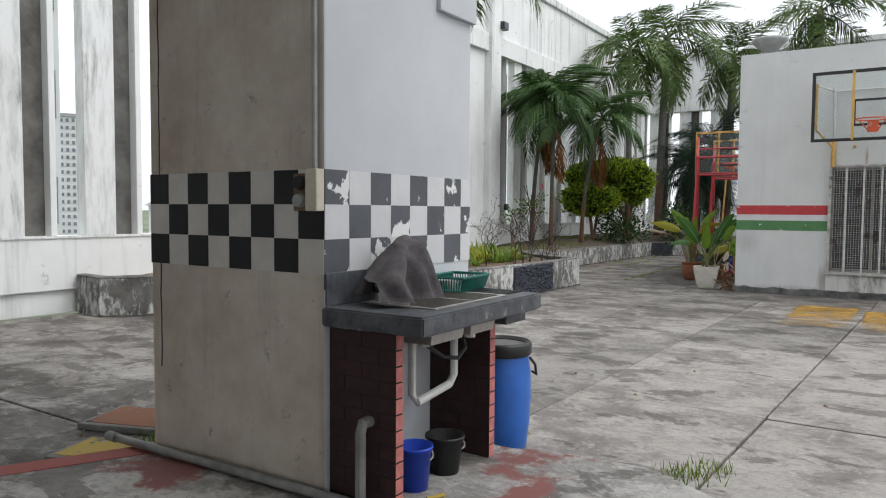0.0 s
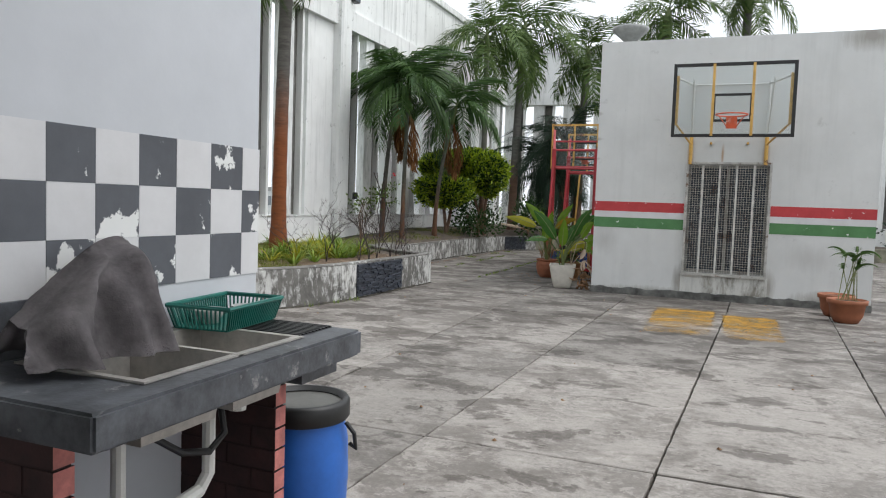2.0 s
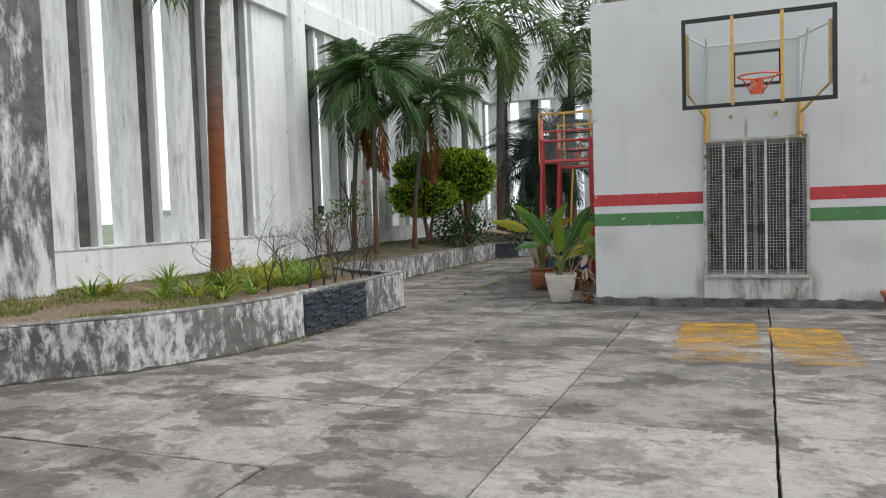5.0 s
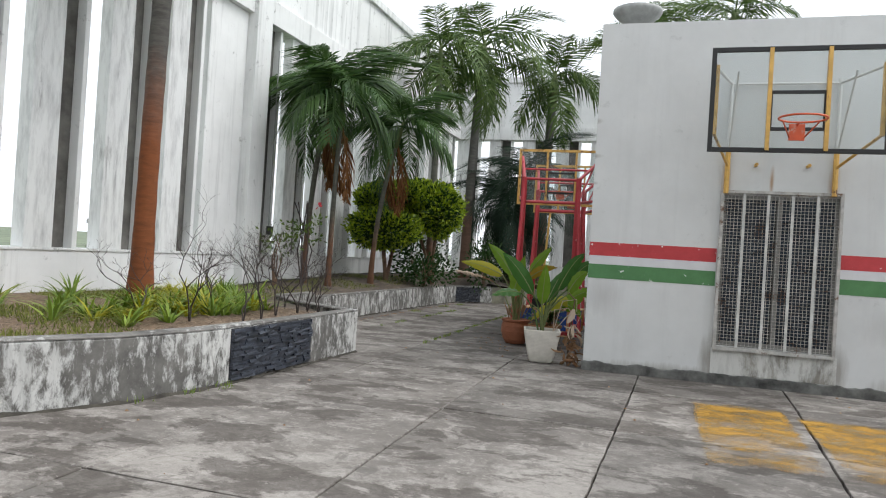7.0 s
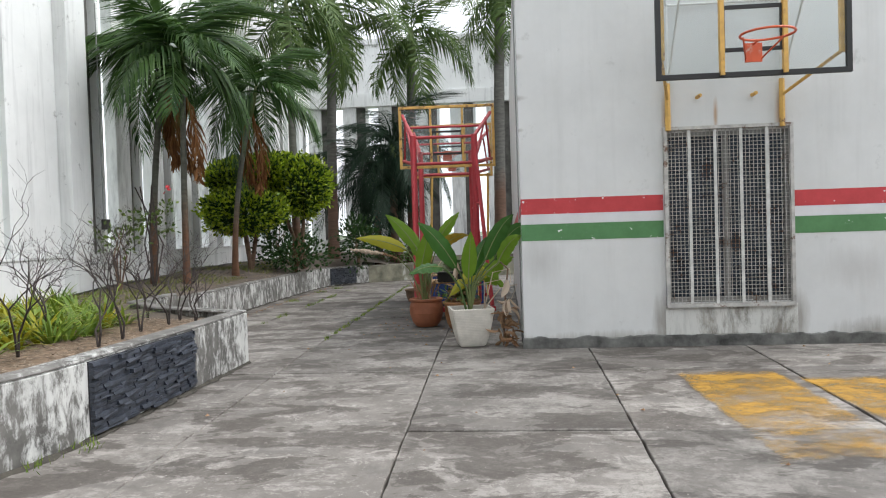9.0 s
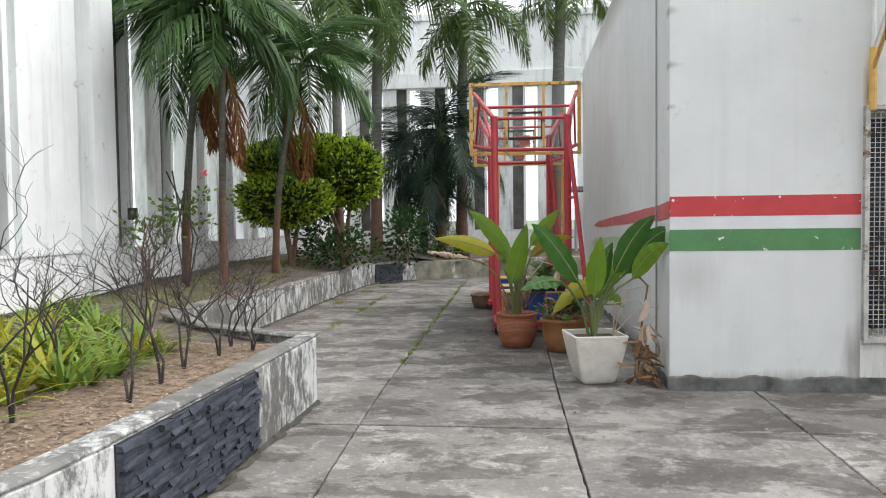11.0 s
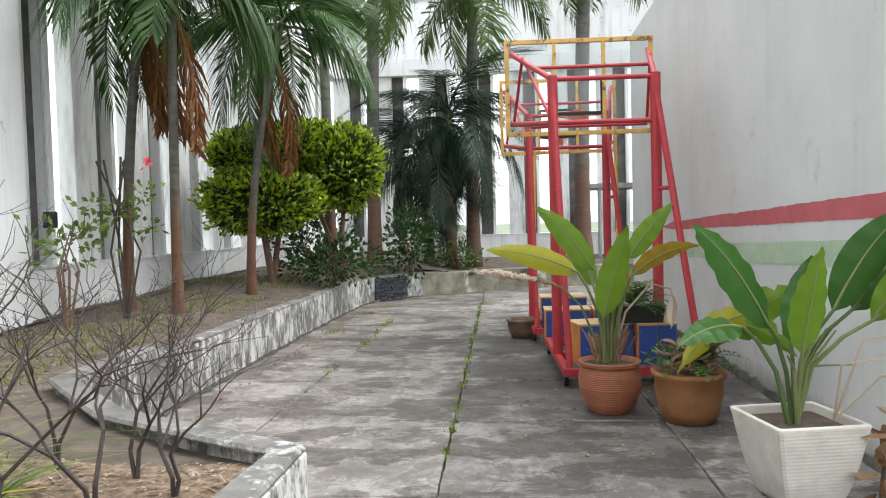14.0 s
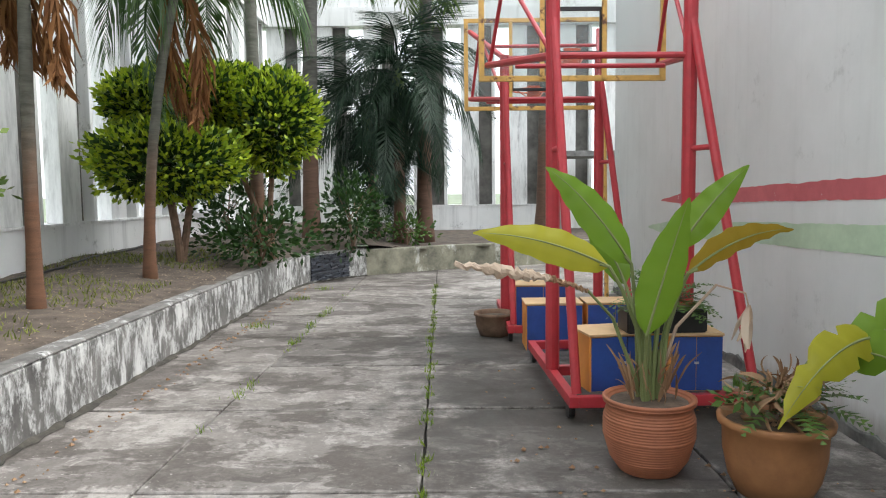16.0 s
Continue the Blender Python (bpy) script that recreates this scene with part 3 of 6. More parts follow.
east = structure("wall_east", bm, M_WALL, "plain white perimeter wall", "wall")
east.matrix_world = pose(16.5, -9, 0, 0, 0, 90)
bm = boxes((-9.5, 16.5, -9.3, -9.0, 0, 3.2))
south = structure("wall_south", bm, M_WALL, "plain white wall behind the yard", "wall")

# star ornament and flood lamp on the north wall
star = bmesh.new()
ring = []
for i in range(10):
    r = 0.34 if i % 2 == 0 else 0.14
    a = math.pi / 2 + i * math.pi / 5
    ring.append((r * math.cos(a), r * math.sin(a)))
lo = [star.verts.new((x, 0, z)) for x, z in ring]
tip = star.verts.new((0, -0.09, 0))
for i in range(10):
    star.faces.new((lo[i], lo[(i + 1) % 10], tip))
st = obj("star_ornament", star, M_FIN)
st.location = (8.15, YF - 0.004, 7.25)
tagged(st, "grey plaster star ornament on the white wall", "ornament")
lamp = thing("flood_lamp", (6.75, YF - 0.1, 6.62), "dark square flood lamp on the north wall beam", "lamp")
bm = bmesh.new()
box(bm, -0.24, 0.24, -0.34, -0.12, 0.0, 0.36, 0.02)
part("housing", bm, M_BLACK, lamp)
bm = boxes((-0.2, 0.2, -0.352, -0.338, 0.04, 0.32))
part("lens", bm, M_PANE, lamp)
part("bracket", tubes(0.02, [(0, 0.1, 0.1), (0, -0.12, 0.1)]), M_BLACK, lamp)
lamp = thing("flood_lamp", (XW + 0.12, 18.0, 6.62), "small black flood lamp on the white wall's beam", "lamp")
bm = bmesh.new()
box(bm, 0.02, 0.2, -0.14, 0.14, 0.0, 0.22, 0.015)
part("housing", bm, M_BLACK, lamp)
part("lens", boxes((0.2, 0.208, -0.12, 0.12, 0.02, 0.2)), M_PANE, lamp)
part("bracket", tubes(0.015, [(-0.14, 0, 0.05), (0.06, 0, 0.05)]), M_BLACK, lamp)
awn = thing("awning", (9.0, YF - 0.05, 3.35), "dark metal awning on posts beside the far wall", "awning")
bm = bmesh.new()
prism(bm, [(-1.6, -1.6), (1.6, -1.6), (1.6, 0.0), (-1.6, 0.0)], 0.0, 0.12)
for v in bm.verts:
    v.co.z += (v.co.y + 0.6) * 0.12
part("roof_sheet", bm, M_BLACK, awn)
for x in (-1.0, 1.3):
    part("post", tubes(0.05, [(x, -1.4, -3.35), (x, -1.4, 0)]), M_LAMP, awn)

shade = thing("awning", (-0.2, 31.2, 2.3), "dark low steel canopy on posts by the far wall", "awning")
part("roof_sheet", boxes((-1.7, 1.7, -0.7, 0.7, 0, 0.14), bevel=0.01), M_BASE, shade)
for x in (-1.4, 1.4):
    part("post", tubes(0.05, [(x, -0.6, -1.85), (x, -0.6, 0)]), M_LAMP, shade)

# ---- planters ----
EDGE1 = [(-9.25, 5.55), (-8.6, 5.5), (-7.55, 6.6), (-6.35, 8.15), (-5.66, 8.82), (-5.2, 9.7), (-5.02, 10.5), (-4.99, 10.9), (-4.94, 12.45), (-4.92, 13.72), (-6.05, 14.32), (-6.82, 15.1), (-6.85, 16.2)]
EDGE2 = [(-6.85, 16.2), (-6.87, 18.2), (-6.87, 20.5), (-6.83, 22.4), (-6.78, 23.6), (-6.66, 24.2)]
EDGE3 = [(-6.66, 24.2), (-6.09, 25.0), (-5.84, 25.3)]
EDGE4 = [(-5.84, 25.3), (-4.3, 26.3), (-2.0, 27.2), (2.0, 28.4), (6.5, 29.4), (15.9, 29.6)]


def wall_along(pts, h, thick, z0=0.0):
    """A low wall that follows a line, with its outer face on the line."""
    bm = bmesh.new()
    outer, inner = [], []
    for i, p in enumerate(pts):
        a, b = Vector(pts[max(i - 1, 0)]), Vector(pts[min(i + 1, len(pts) - 1)])
        d = (b - a).normalized()
        n = Vector((-d.y, d.x))
        outer.append(Vector(p))
        inner.append(Vector(p) + n * thick)
    def v(p, z):
        return bm.verts.new((p.x, p.y, z))
    rows = [[v(o, z0), v(o, h - 0.015), v(o + (i - o) * 0.1, h), v(i + (o - i) * 0.1, h), v(i, h - 0.015), v(i, z0)] for o, i in zip(outer, inner)]
    for a, b in zip(rows, rows[1:]):
        for j in range(5):
            bm.faces.new((a[j], b[j], b[j + 1], a[j + 1]))
    bm.faces.new(rows[0])
    bm.faces.new(rows[-1][::-1])
    return bm


def smooth_line(pts, step=0.35):
    """Points evenly along a line."""
    res = []
    for a, b in zip(pts, pts[1:]):
        a, b = Vector(a), Vector(b)
        n = max(1, int((b - a).length / step))
        res += [tuple(a.lerp(b, k / n)) for k in range(n)]
    return res + [pts[-1]]


planter = thing("planter", (0, 0, 0), "raised planting bed edged by a low wall of flaking white paint", "planter", kind="structure")
part("low_wall", wall_along(EDGE1, 0.535, 0.13), M_PLANT, planter)
part("low_wall", wall_along(EDGE2 + EDGE3[1:], 0.46, 0.13), M_PLANT, planter)
part("low_wall", wall_along(EDGE4, 0.46, 0.14), M_LOW, planter, "mossy unpainted low wall")
part("coping", wall_along(smooth_line(EDGE1), 0.56, 0.16, 0.537), M_COPE, planter, "dark worn coping")
part("coping", wall_along(smooth_line(EDGE2 + EDGE3[1:]), 0.485, 0.16, 0.462), M_COPE, planter, "dark worn coping")


def dirt_fillet(pts):
    """Dirt and moss packed along the foot of a low wall."""
    bm = bmesh.new()
    rows = []
    for i, p in enumerate(pts):
        d = (Vector(pts[min(i + 1, len(pts) - 1)]) - Vector(pts[max(i - 1, 0)])).normalized()
        n = Vector((d.y, -d.x))
        w, h = rnd(0.015, 0.07), rnd(0.008, 0.035)
        o = Vector(p) + n * w
        m = Vector(p) + n * w * 0.4
        rows.append([bm.verts.new((o.x, o.y, 0.001)), bm.verts.new((m.x, m.y, h * 0.7)), bm.verts.new((p[0] - n.x * 0.01, p[1] - n.y * 0.01, h))])
    for a, b in zip(rows, rows[1:]):
        for j in range(2):
            bm.faces.new((a[j], b[j], b[j + 1], a[j + 1]))
    return bm


random.seed(17)
for edge in (EDGE1[1:], EDGE2 + EDGE3[1:]):
    part("dirt_line", dirt_fillet(smooth_line(edge, 0.09)), M_JOINT, planter, "dark dirt along the wall's foot")


def soil_height(x, y):
    far = max(0.0, min(1.0, (y - 15.5) / 7.0)) * max(0.0, min(1.0, (-6.6 - x) / 1.2 + (1.2 if y > 25 else 0)))
    return 0.43 + 0.065 * max(0.0, min(1.0, 15.6 - y)) + 0.22 * far + 0.035 * noise.noise(Vector((x * 0.9, y * 0.9, 0))) + 0.015 * noise.noise(Vector((x * 5, y * 5, 3)))


def soil_patch(x0, x1, y0, y1, step):
    bm = bmesh.new()
    nx, ny = int((x1 - x0) / step), int((y1 - y0) / step)
    grid = [[bm.verts.new((x0 + (x1 - x0) * i / nx, y0 + (y1 - y0) * j / ny, 0)) for i in range(nx + 1)] for j in range(ny + 1)]
    for j in range(ny):
        for i in range(nx):
            bm.faces.new((grid[j][i], grid[j][i + 1], grid[j + 1][i + 1], grid[j + 1][i]))
    return bm


def edge_x(y, line):
    """Where a line stands at y."""
    for (xa, ya), (xb, yb) in zip(line, line[1:]):
        if min(ya, yb) <= y <= max(ya, yb) and ya != yb:
            return xa + (xb - xa) * (y - ya) / (yb - ya)
    return line[-1][0]


def bed(y0, y1, line, step=0.16):
    """Soil between the west wall and a planter's edge."""
    bm = bmesh.new()
    ny = int((y1 - y0) / step)
    nx = 26
    grid = []
    for j in range(ny + 1):
        y = y0 + (y1 - y0) * j / ny
        xe = edge_x(y, line) - 0.06
        row = [XW + 0.01 + (xe - XW) * i / nx for i in range(nx + 1)]
        grid.append([bm.verts.new((x, y, soil_height(x, y))) for x in row])
    for j in range(ny):
        for i in range(nx):
            bm.faces.new((grid[j][i], grid[j][i + 1], grid[j + 1][i + 1], grid[j + 1][i]))
    return bm


part("soil", bed(5.62, 13.7, EDGE1[1:10]), M_BEDN, planter, "brown soil with dry leaf litter", True)
part("soil", bed(13.7, 24.4, [(-4.95, 13.7), (-6.05, 14.3), (-6.8, 15.1)] + EDGE2), M_BED, planter, "brown soil with dry leaf litter", True)
bm = soil_patch(XW, 16.0, 24.35, YF, 0.3)
for v in list(bm.verts):
    ex = -6.45 if v.co.y < 24.4 else edge_x(v.co.y, EDGE3 + EDGE4[1:])
    v.co.z = soil_height(v.co.x, v.co.y)
bmesh.ops.delete(bm, geom=[f for f in bm.faces if f.calc_center_median().y < 29.5 and f.calc_center_median().x > edge_x(f.calc_center_median().y, EDGE3 + EDGE4[1:]) - 0.1], context="FACES")
part("soil", bm, M_BED, planter, "brown soil with dry leaf litter", True)


def slate_panel(a, b, z0, z1, label):
    """A panel of stacked black stone strips on the planter's face, as separate stones."""
    a, b = Vector((*a, 0)), Vector((*b, 0))
    d = (b - a).normalized()
    n = Vector((d.y, -d.x, 0))
    length = (b - a).length
    bk = bmesh.new()
    box(bk, 0, length, -0.006, 0.008, z0, z1)
    m = Matrix((( d.x, n.x, 0, a.x), (d.y, n.y, 0, a.y), (0, 0, 1, 0), (0, 0, 0, 1)))
    bk.transform(m)
    back_ob = part("stone_panel", bk, M_MORTAR, planter, label)
    z = z0
    shapes = []
    for q in range(6):
        bm = bmesh.new()
        box(bm, -0.5, 0.5, 0, 1, -0.5, 0.5)
        for v in bm.verts:
            if v.co.y > 0.5:
                v.co.y += rnd(-0.35, 0.25)
                v.co.z += rnd(-0.12, 0.06)
                v.co.x += rnd(-0.03, 0.03)
        shapes.append(bm)
    meshes = []
    for s in shapes:
        me = bpy.data.meshes.new("stone")
        s.to_mesh(me)
        s.free()
        me.materials.append(M_SLATE)
        meshes.append(me)
    while z < z1 - 0.01:
        h = min(rnd(0.022, 0.034), z1 - z)
        x = 0.0
        while x < length - 0.01:
            w = min(rnd(0.08, 0.24), length - x)
            o = new("stone", random.choice(meshes))
            o.parent = back_ob
            o.matrix_local = m @ Matrix.Translation((x + w / 2, 0.004, z + h / 2)) @ Matrix.Diagonal((w * 0.985, rnd(0.012, 0.045), h * 0.94, 1))
            x += w
        z += h


slate_panel((-4.99, 10.92), (-4.945, 12.44), 0.03, 0.525, "panel of stacked black stone strips")
slate_panel((-6.63, 24.25), (-6.12, 24.97), 0.04, 0.45, "panel of stacked black stone strips")

# ---- pier with painted checks ----
PX0, PX1, PY0, PY1 = -2.89, -1.556, 2.364, 3.70
pier = thing("pier", ((PX0 + PX1) / 2, (PY0 + PY1) / 2, 0), "square concrete pier with a painted black and white check band", "pier", kind="structure")
OX, OY = (PX0 + PX1) / 2, (PY0 + PY1) / 2
bm = boxes((PX0 - OX, PX1 - OX, PY0 - OY, PY1 - OY, 0, 6.2), bevel=0.012)
for f in bm.faces:
    f.material_index = 1 if f.normal.x > 0.6 else 0
part("shaft", bm, [M_PIER, M_PIERW], pier)
for r in range(3):
    z1 = 1.70 - 0.168 * r
    for c in range(8):
        x0 = PX0 + 0.0 + (PX1 - PX0) / 8 * c
        dark = (r + c) % 2 == 0
        bm = boxes((x0 - OX + 0.001, x0 - OX + (PX1 - PX0) / 8 - 0.001, PY0 - OY - 0.004, PY0 - OY + 0.004, z1 - 0.167, z1))
        part("painted_square", bm, M_CKB if dark else M_CKC, pier)
    ys = [2.364, 2.542, 2.71, 2.881, 3.055, 3.225, 3.405, 3.589, 3.70]
    for c in range(8):
        dark = (r + c) % 2 == 0
        bm = boxes((PX1 - OX - 0.004, PX1 - OX + 0.004, ys[c] - OY + 0.001, ys[c + 1] - OY - 0.001, z1 - 0.167, z1))
        part("painted_square", bm, M_CKG if dark else M_CKW, pier)
bm = boxes((PX1 - OX - 0.003, PX1 - OX + 0.006, PY0 - OY + 0.0, 2.71 - OY, 1.04, 1.2))
part("dark_splash_band", bm, M_CKG, pier)
crack = bmesh.new()
pts = []
z = 0.6
while z < 4.2:
    pts.append((PX0 - OX + 0.085 + 0.012 * noise.noise(Vector((0, 0, z * 3))) + rnd(-0.004, 0.004), PY0 - OY - 0.0015, z))
    z += 0.07
tube(crack, pts, 0.0035, 4)
part("crack", crack, M_MORTAR, pier)

# electric box and conduit at the pier's corner
meter = thing("switch_box", (PX1 - 0.07, PY0 - 0.004, 1.50), "old cream electric switch box on the pier", "switch box")
bm = bmesh.new()
box(bm, 0.0, 0.075, -0.055, 0, 0, 0.2, 0.008)
part("case", bm, M_CREAM, meter)
bm = bmesh.new()
box(bm, -0.1, -0.002, -0.03, 0, 0.0, 0.18, 0.006)
part("base_plate", bm, M_STEM, meter, "brown wooden back plate")
bm = bmesh.new()
lathe(bm, [(0.0, 0.0), (0.035, 0.0), (0.03, 0.03), (0.0, 0.032)], 16)
bm.transform(pose(-0.05, -0.028, 0.135, 90))
part("socket", bm, M_MORTAR, meter)
bm = bmesh.new()
lathe(bm, [(0.0, 0.0), (0.035, 0.0), (0.03, 0.03), (0.0, 0.032)], 16)
bm.transform(pose(-0.05, -0.028, 0.05, 90))
part("socket", bm, M_LAMP, meter)
part("conduit", tubes(0.014, [(0.03, -0.018, 0.2), (0.032, -0.018, 3.6)]), M_LAMP, meter)
cab = tubes(0.006, [(PX1 + 0.01, 3.15, 3.05), (PX1 + 0.02, 3.3, 2.95), (PX1 + 0.01, 3.70, 2.86)])
tagged(obj("cable", cab, M_BLACK), "black cable along the pier top", "cable")

# ---- block building with the wall basket ----
BX0, BX1, BY0, BY1, BZ = -2.0, 2.43, 14.3, 23.0, 4.45
WX0, WX1, WZ0, WZ1 = -0.44, 0.86, 0.47, 2.31
house = thing("block_building", (0, BY0, 0), "small white flat-roofed block with a painted red, white and green band", "building", kind="structure")
T = 0.2
bm = bmesh.new()
loops = [[bm.verts.new((x, y, z)) for x, z in ((a, c), (b, c), (b, d), (a, d))] for y, a, b, c, d in ((0, BX0, BX1, 0, BZ), (0, WX0, WX1, WZ0, WZ1), (T, WX0, WX1, WZ0, WZ1), (T, BX0, BX1, 0, BZ))]
for lo, hi in zip(loops, loops[1:] + loops[:1]):
    for j in range(4):
        bm.faces.new((lo[j], lo[(j + 1) % 4], hi[(j + 1) % 4], hi[j]))
bmesh.ops.recalc_face_normals(bm, faces=bm.faces[:])
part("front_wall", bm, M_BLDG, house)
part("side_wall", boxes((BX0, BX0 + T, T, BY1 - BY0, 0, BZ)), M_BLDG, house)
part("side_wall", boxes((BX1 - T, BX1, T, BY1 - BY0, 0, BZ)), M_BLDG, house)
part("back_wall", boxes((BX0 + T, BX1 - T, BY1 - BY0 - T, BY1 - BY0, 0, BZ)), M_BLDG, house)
bm = boxes((BX0 + T, BX1 - T, T, BY1 - BY0 - T, BZ - 0.45, BZ - 0.3))
part("roof", bm, M_BASE, house)
# Added wall inside, painted near-black as the window's dark interior.
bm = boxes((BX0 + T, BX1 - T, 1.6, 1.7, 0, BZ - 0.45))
part("room_shade_wall", bm, M_ROOM_SHADE, house)
def side_band(ln, t0, b0, t1, b1):
    """A painted band along the side wall."""
    bm = bmesh.new()
    n = int(ln / 0.05)
    rows = []
    for q in range(n + 1):
        f = q / n
        wob = 0.012 * noise.noise(Vector((f * ln * 2.2, t0, 0))) + 0.008 * noise.noise(Vector((f * ln * 13, b0, 1)))
        fade = min(1.0, (1 - f) * 9)
        top, low = t0 + (t1 - t0) * f + wob, b0 + (b1 - b0) * f + wob * 0.6 + 0.006 * noise.noise(Vector((f * ln * 17, t1, 4)))
        mid = (top + low) / 2
        rows.append([bm.verts.new((BX0 - 0.003, f * ln, mid + (v - mid) * (0.15 + 0.85 * fade))) for v in (low, top)])
    for a, b in zip(rows, rows[1:]):
        bm.faces.new((a[0], a[1], b[1], b[0]))
    return bm


for x0, x1 in ((BX0, WX0 - 0.03), (WX1 + 0.03, BX1)):
    part("red_stripe", boxes((x0, x1, -0.003, 0.003, 1.475, 1.645)), M_RED, house, "red painted stripe")
    part("white_stripe", boxes((x0, x1, -0.003, 0.003, 1.367, 1.473)), M_CKW, house)
    part("green_stripe", boxes((x0, x1, -0.003, 0.003, 1.185, 1.365)), M_GREEN, house, "green painted stripe")
part("red_stripe", side_band(6.4, 1.60, 1.455, 1.40, 1.30), M_FADER, house, "faded red stripe")
part("green_stripe", side_band(6.9, 1.34, 1.16, 1.10, 0.95), M_FADEG, house, "washed-out green stripe")
def ragged_strip(length, step, low, high, thick):
    """A skirting of crumbled render along local x, with an uneven top edge."""
    bm = bmesh.new()
    n = int(length / step)
    cols = []
    for q in range(n + 1):
        x = length * q / n
        h = low + (high - low) * (0.5 + 0.5 * noise.noise(Vector((x * 6.3, length, 2)))) + 0.012 * noise.noise(Vector((x * 17, length, 5)))
        t = thick * (0.8 + 0.5 * noise.noise(Vector((x * 6, 3, length))))
        cols.append([bm.verts.new(v) for v in ((x, -t, 0), (x, -t, h - 0.012), (x, -t * 0.45, h), (x, 0.01, h), (x, 0.01, 0))])
    for a, b in zip(cols, cols[1:]):
        for k in range(4):
            bm.faces.new((a[k], b[k], b[k + 1], a[k + 1]))
    bm.faces.new(cols[0])
    bm.faces.new(cols[-1][::-1])
    return bm


bm = ragged_strip(BX1 - BX0 + 0.03, 0.04, 0.10, 0.145, 0.02)
bm.transform(Matrix.Translation((BX0 - 0.015, 0, 0)))
part("plinth", bm, M_PLINTH, house, "dark damp-stained plinth")
bm = ragged_strip(BY1 - BY0, 0.06, 0.05, 0.13, 0.018)
bm.transform(Matrix.Translation((BX0, BY1 - BY0, 0)) @ Matrix.Rotation(-math.pi / 2, 4, "Z"))
part("plinth", bm, M_PLINTH, house, "dark damp-stained plinth")
bm = boxes((WX0 - 0.03, WX1 + 0.05, -0.010, 0.02, 0.125, WZ0 - 0.03), bevel=0.003)
part("sill_block", bm, M_SILLB, house, "stained concrete block under the grille")
part("down_cable", tubes(0.008, [(BX0 - 0.012, 0.55, 0.1), (BX0 - 0.012, 0.55, 4.4)]), M_LAMP, house)

# grille window
win = thing("window_1", ((WX0 + WX1) / 2, BY0, WZ0), "tall louvre window behind a rusty welded wire grille", "window", kind="structure")
W2, H2 = (WX1 - WX0) / 2, WZ1 - WZ0
bm = boxes((-W2, -W2 + 0.05, 0.03, 0.12, 0, H2), (W2 - 0.05, W2, 0.03, 0.12, 0, H2), (-W2 + 0.05, W2 - 0.05, 0.03, 0.12, 0, 0.05), (-W2 + 0.05, W2 - 0.05, 0.03, 0.12, H2 - 0.05, H2), (-0.025, 0.025, 0.03, 0.12, 0.05, H2 - 0.05))
part("frame", bm, M_PIPE, win)
slat = bmesh.new()
box(slat, -W2 / 2 + 0.04, W2 / 2 - 0.04, -0.004, 0.004, -0.05, 0.05)
slat_ob = part("pane", slat, M_PANE, win)
first = True
for sx in (-1, 1):
    for i in range(18):
        c = slat_ob if first else slat_ob.copy()
        if not first:
            scene.collection.objects.link(c)
        first = False
        c.matrix_local = pose(sx * W2 / 2, 0.085, 0.1 + i * 0.098, 28)
g = thing("window_grille", ((WX0 + WX1) / 2, BY0 - 0.03, WZ0 - 0.02), "rusty white welded wire grille with upright bars", "grille")
GW, GH = W2 + 0.02, H2 + 0.05
bm = boxes((-GW, -GW + 0.035, -0.02, 0.03, 0, GH), (GW - 0.035, GW, -0.02, 0.03, 0, GH), (-GW, GW, -0.022, 0.03, -0.03, 0.012), (-GW, GW, -0.022, 0.03, GH - 0.015, GH + 0.02))
part("border", bm, M_WIRE, g)
for i in range(1, 5):
    x = -GW + 2 * GW * i / 5
    part("bar", boxes((x - 0.016, x + 0.016, -0.012, -0.004, 0, GH)), M_BAR, g)
bm = bmesh.new()
n = 33
for i in range(1, n):
    x = -GW + 2 * GW * i / n
    box(bm, x - 0.0026, x + 0.0026, -0.003, 0.003, 0, GH)
for i in range(1, 47):
    z = GH * i / 47
    box(bm, -GW, GW, 0.0035, 0.009, z - 0.0026, z + 0.0026)
tagged(part("wire_mesh", bm, M_WIRE, g), kind="stuff")

# lamp on the roof edge
rl = thing("roof_lamp", (-1.62, 15.0, BZ - 0.3), "round grey dish lamp on the roof edge", "lamp")
part("pole", tubes(0.04, [(0, 0, 0), (0, 0, 0.5)]), M_LAMP, rl)
bm = bmesh.new()
lathe(bm, [(0.05, 0.42), (0.12, 0.46), (0.3, 0.62), (0.33, 0.66), (0.33, 0.7), (0.28, 0.69), (0.0, 0.66)], 20)
part("dish", bm, M_LAMP, rl, smooth=True)


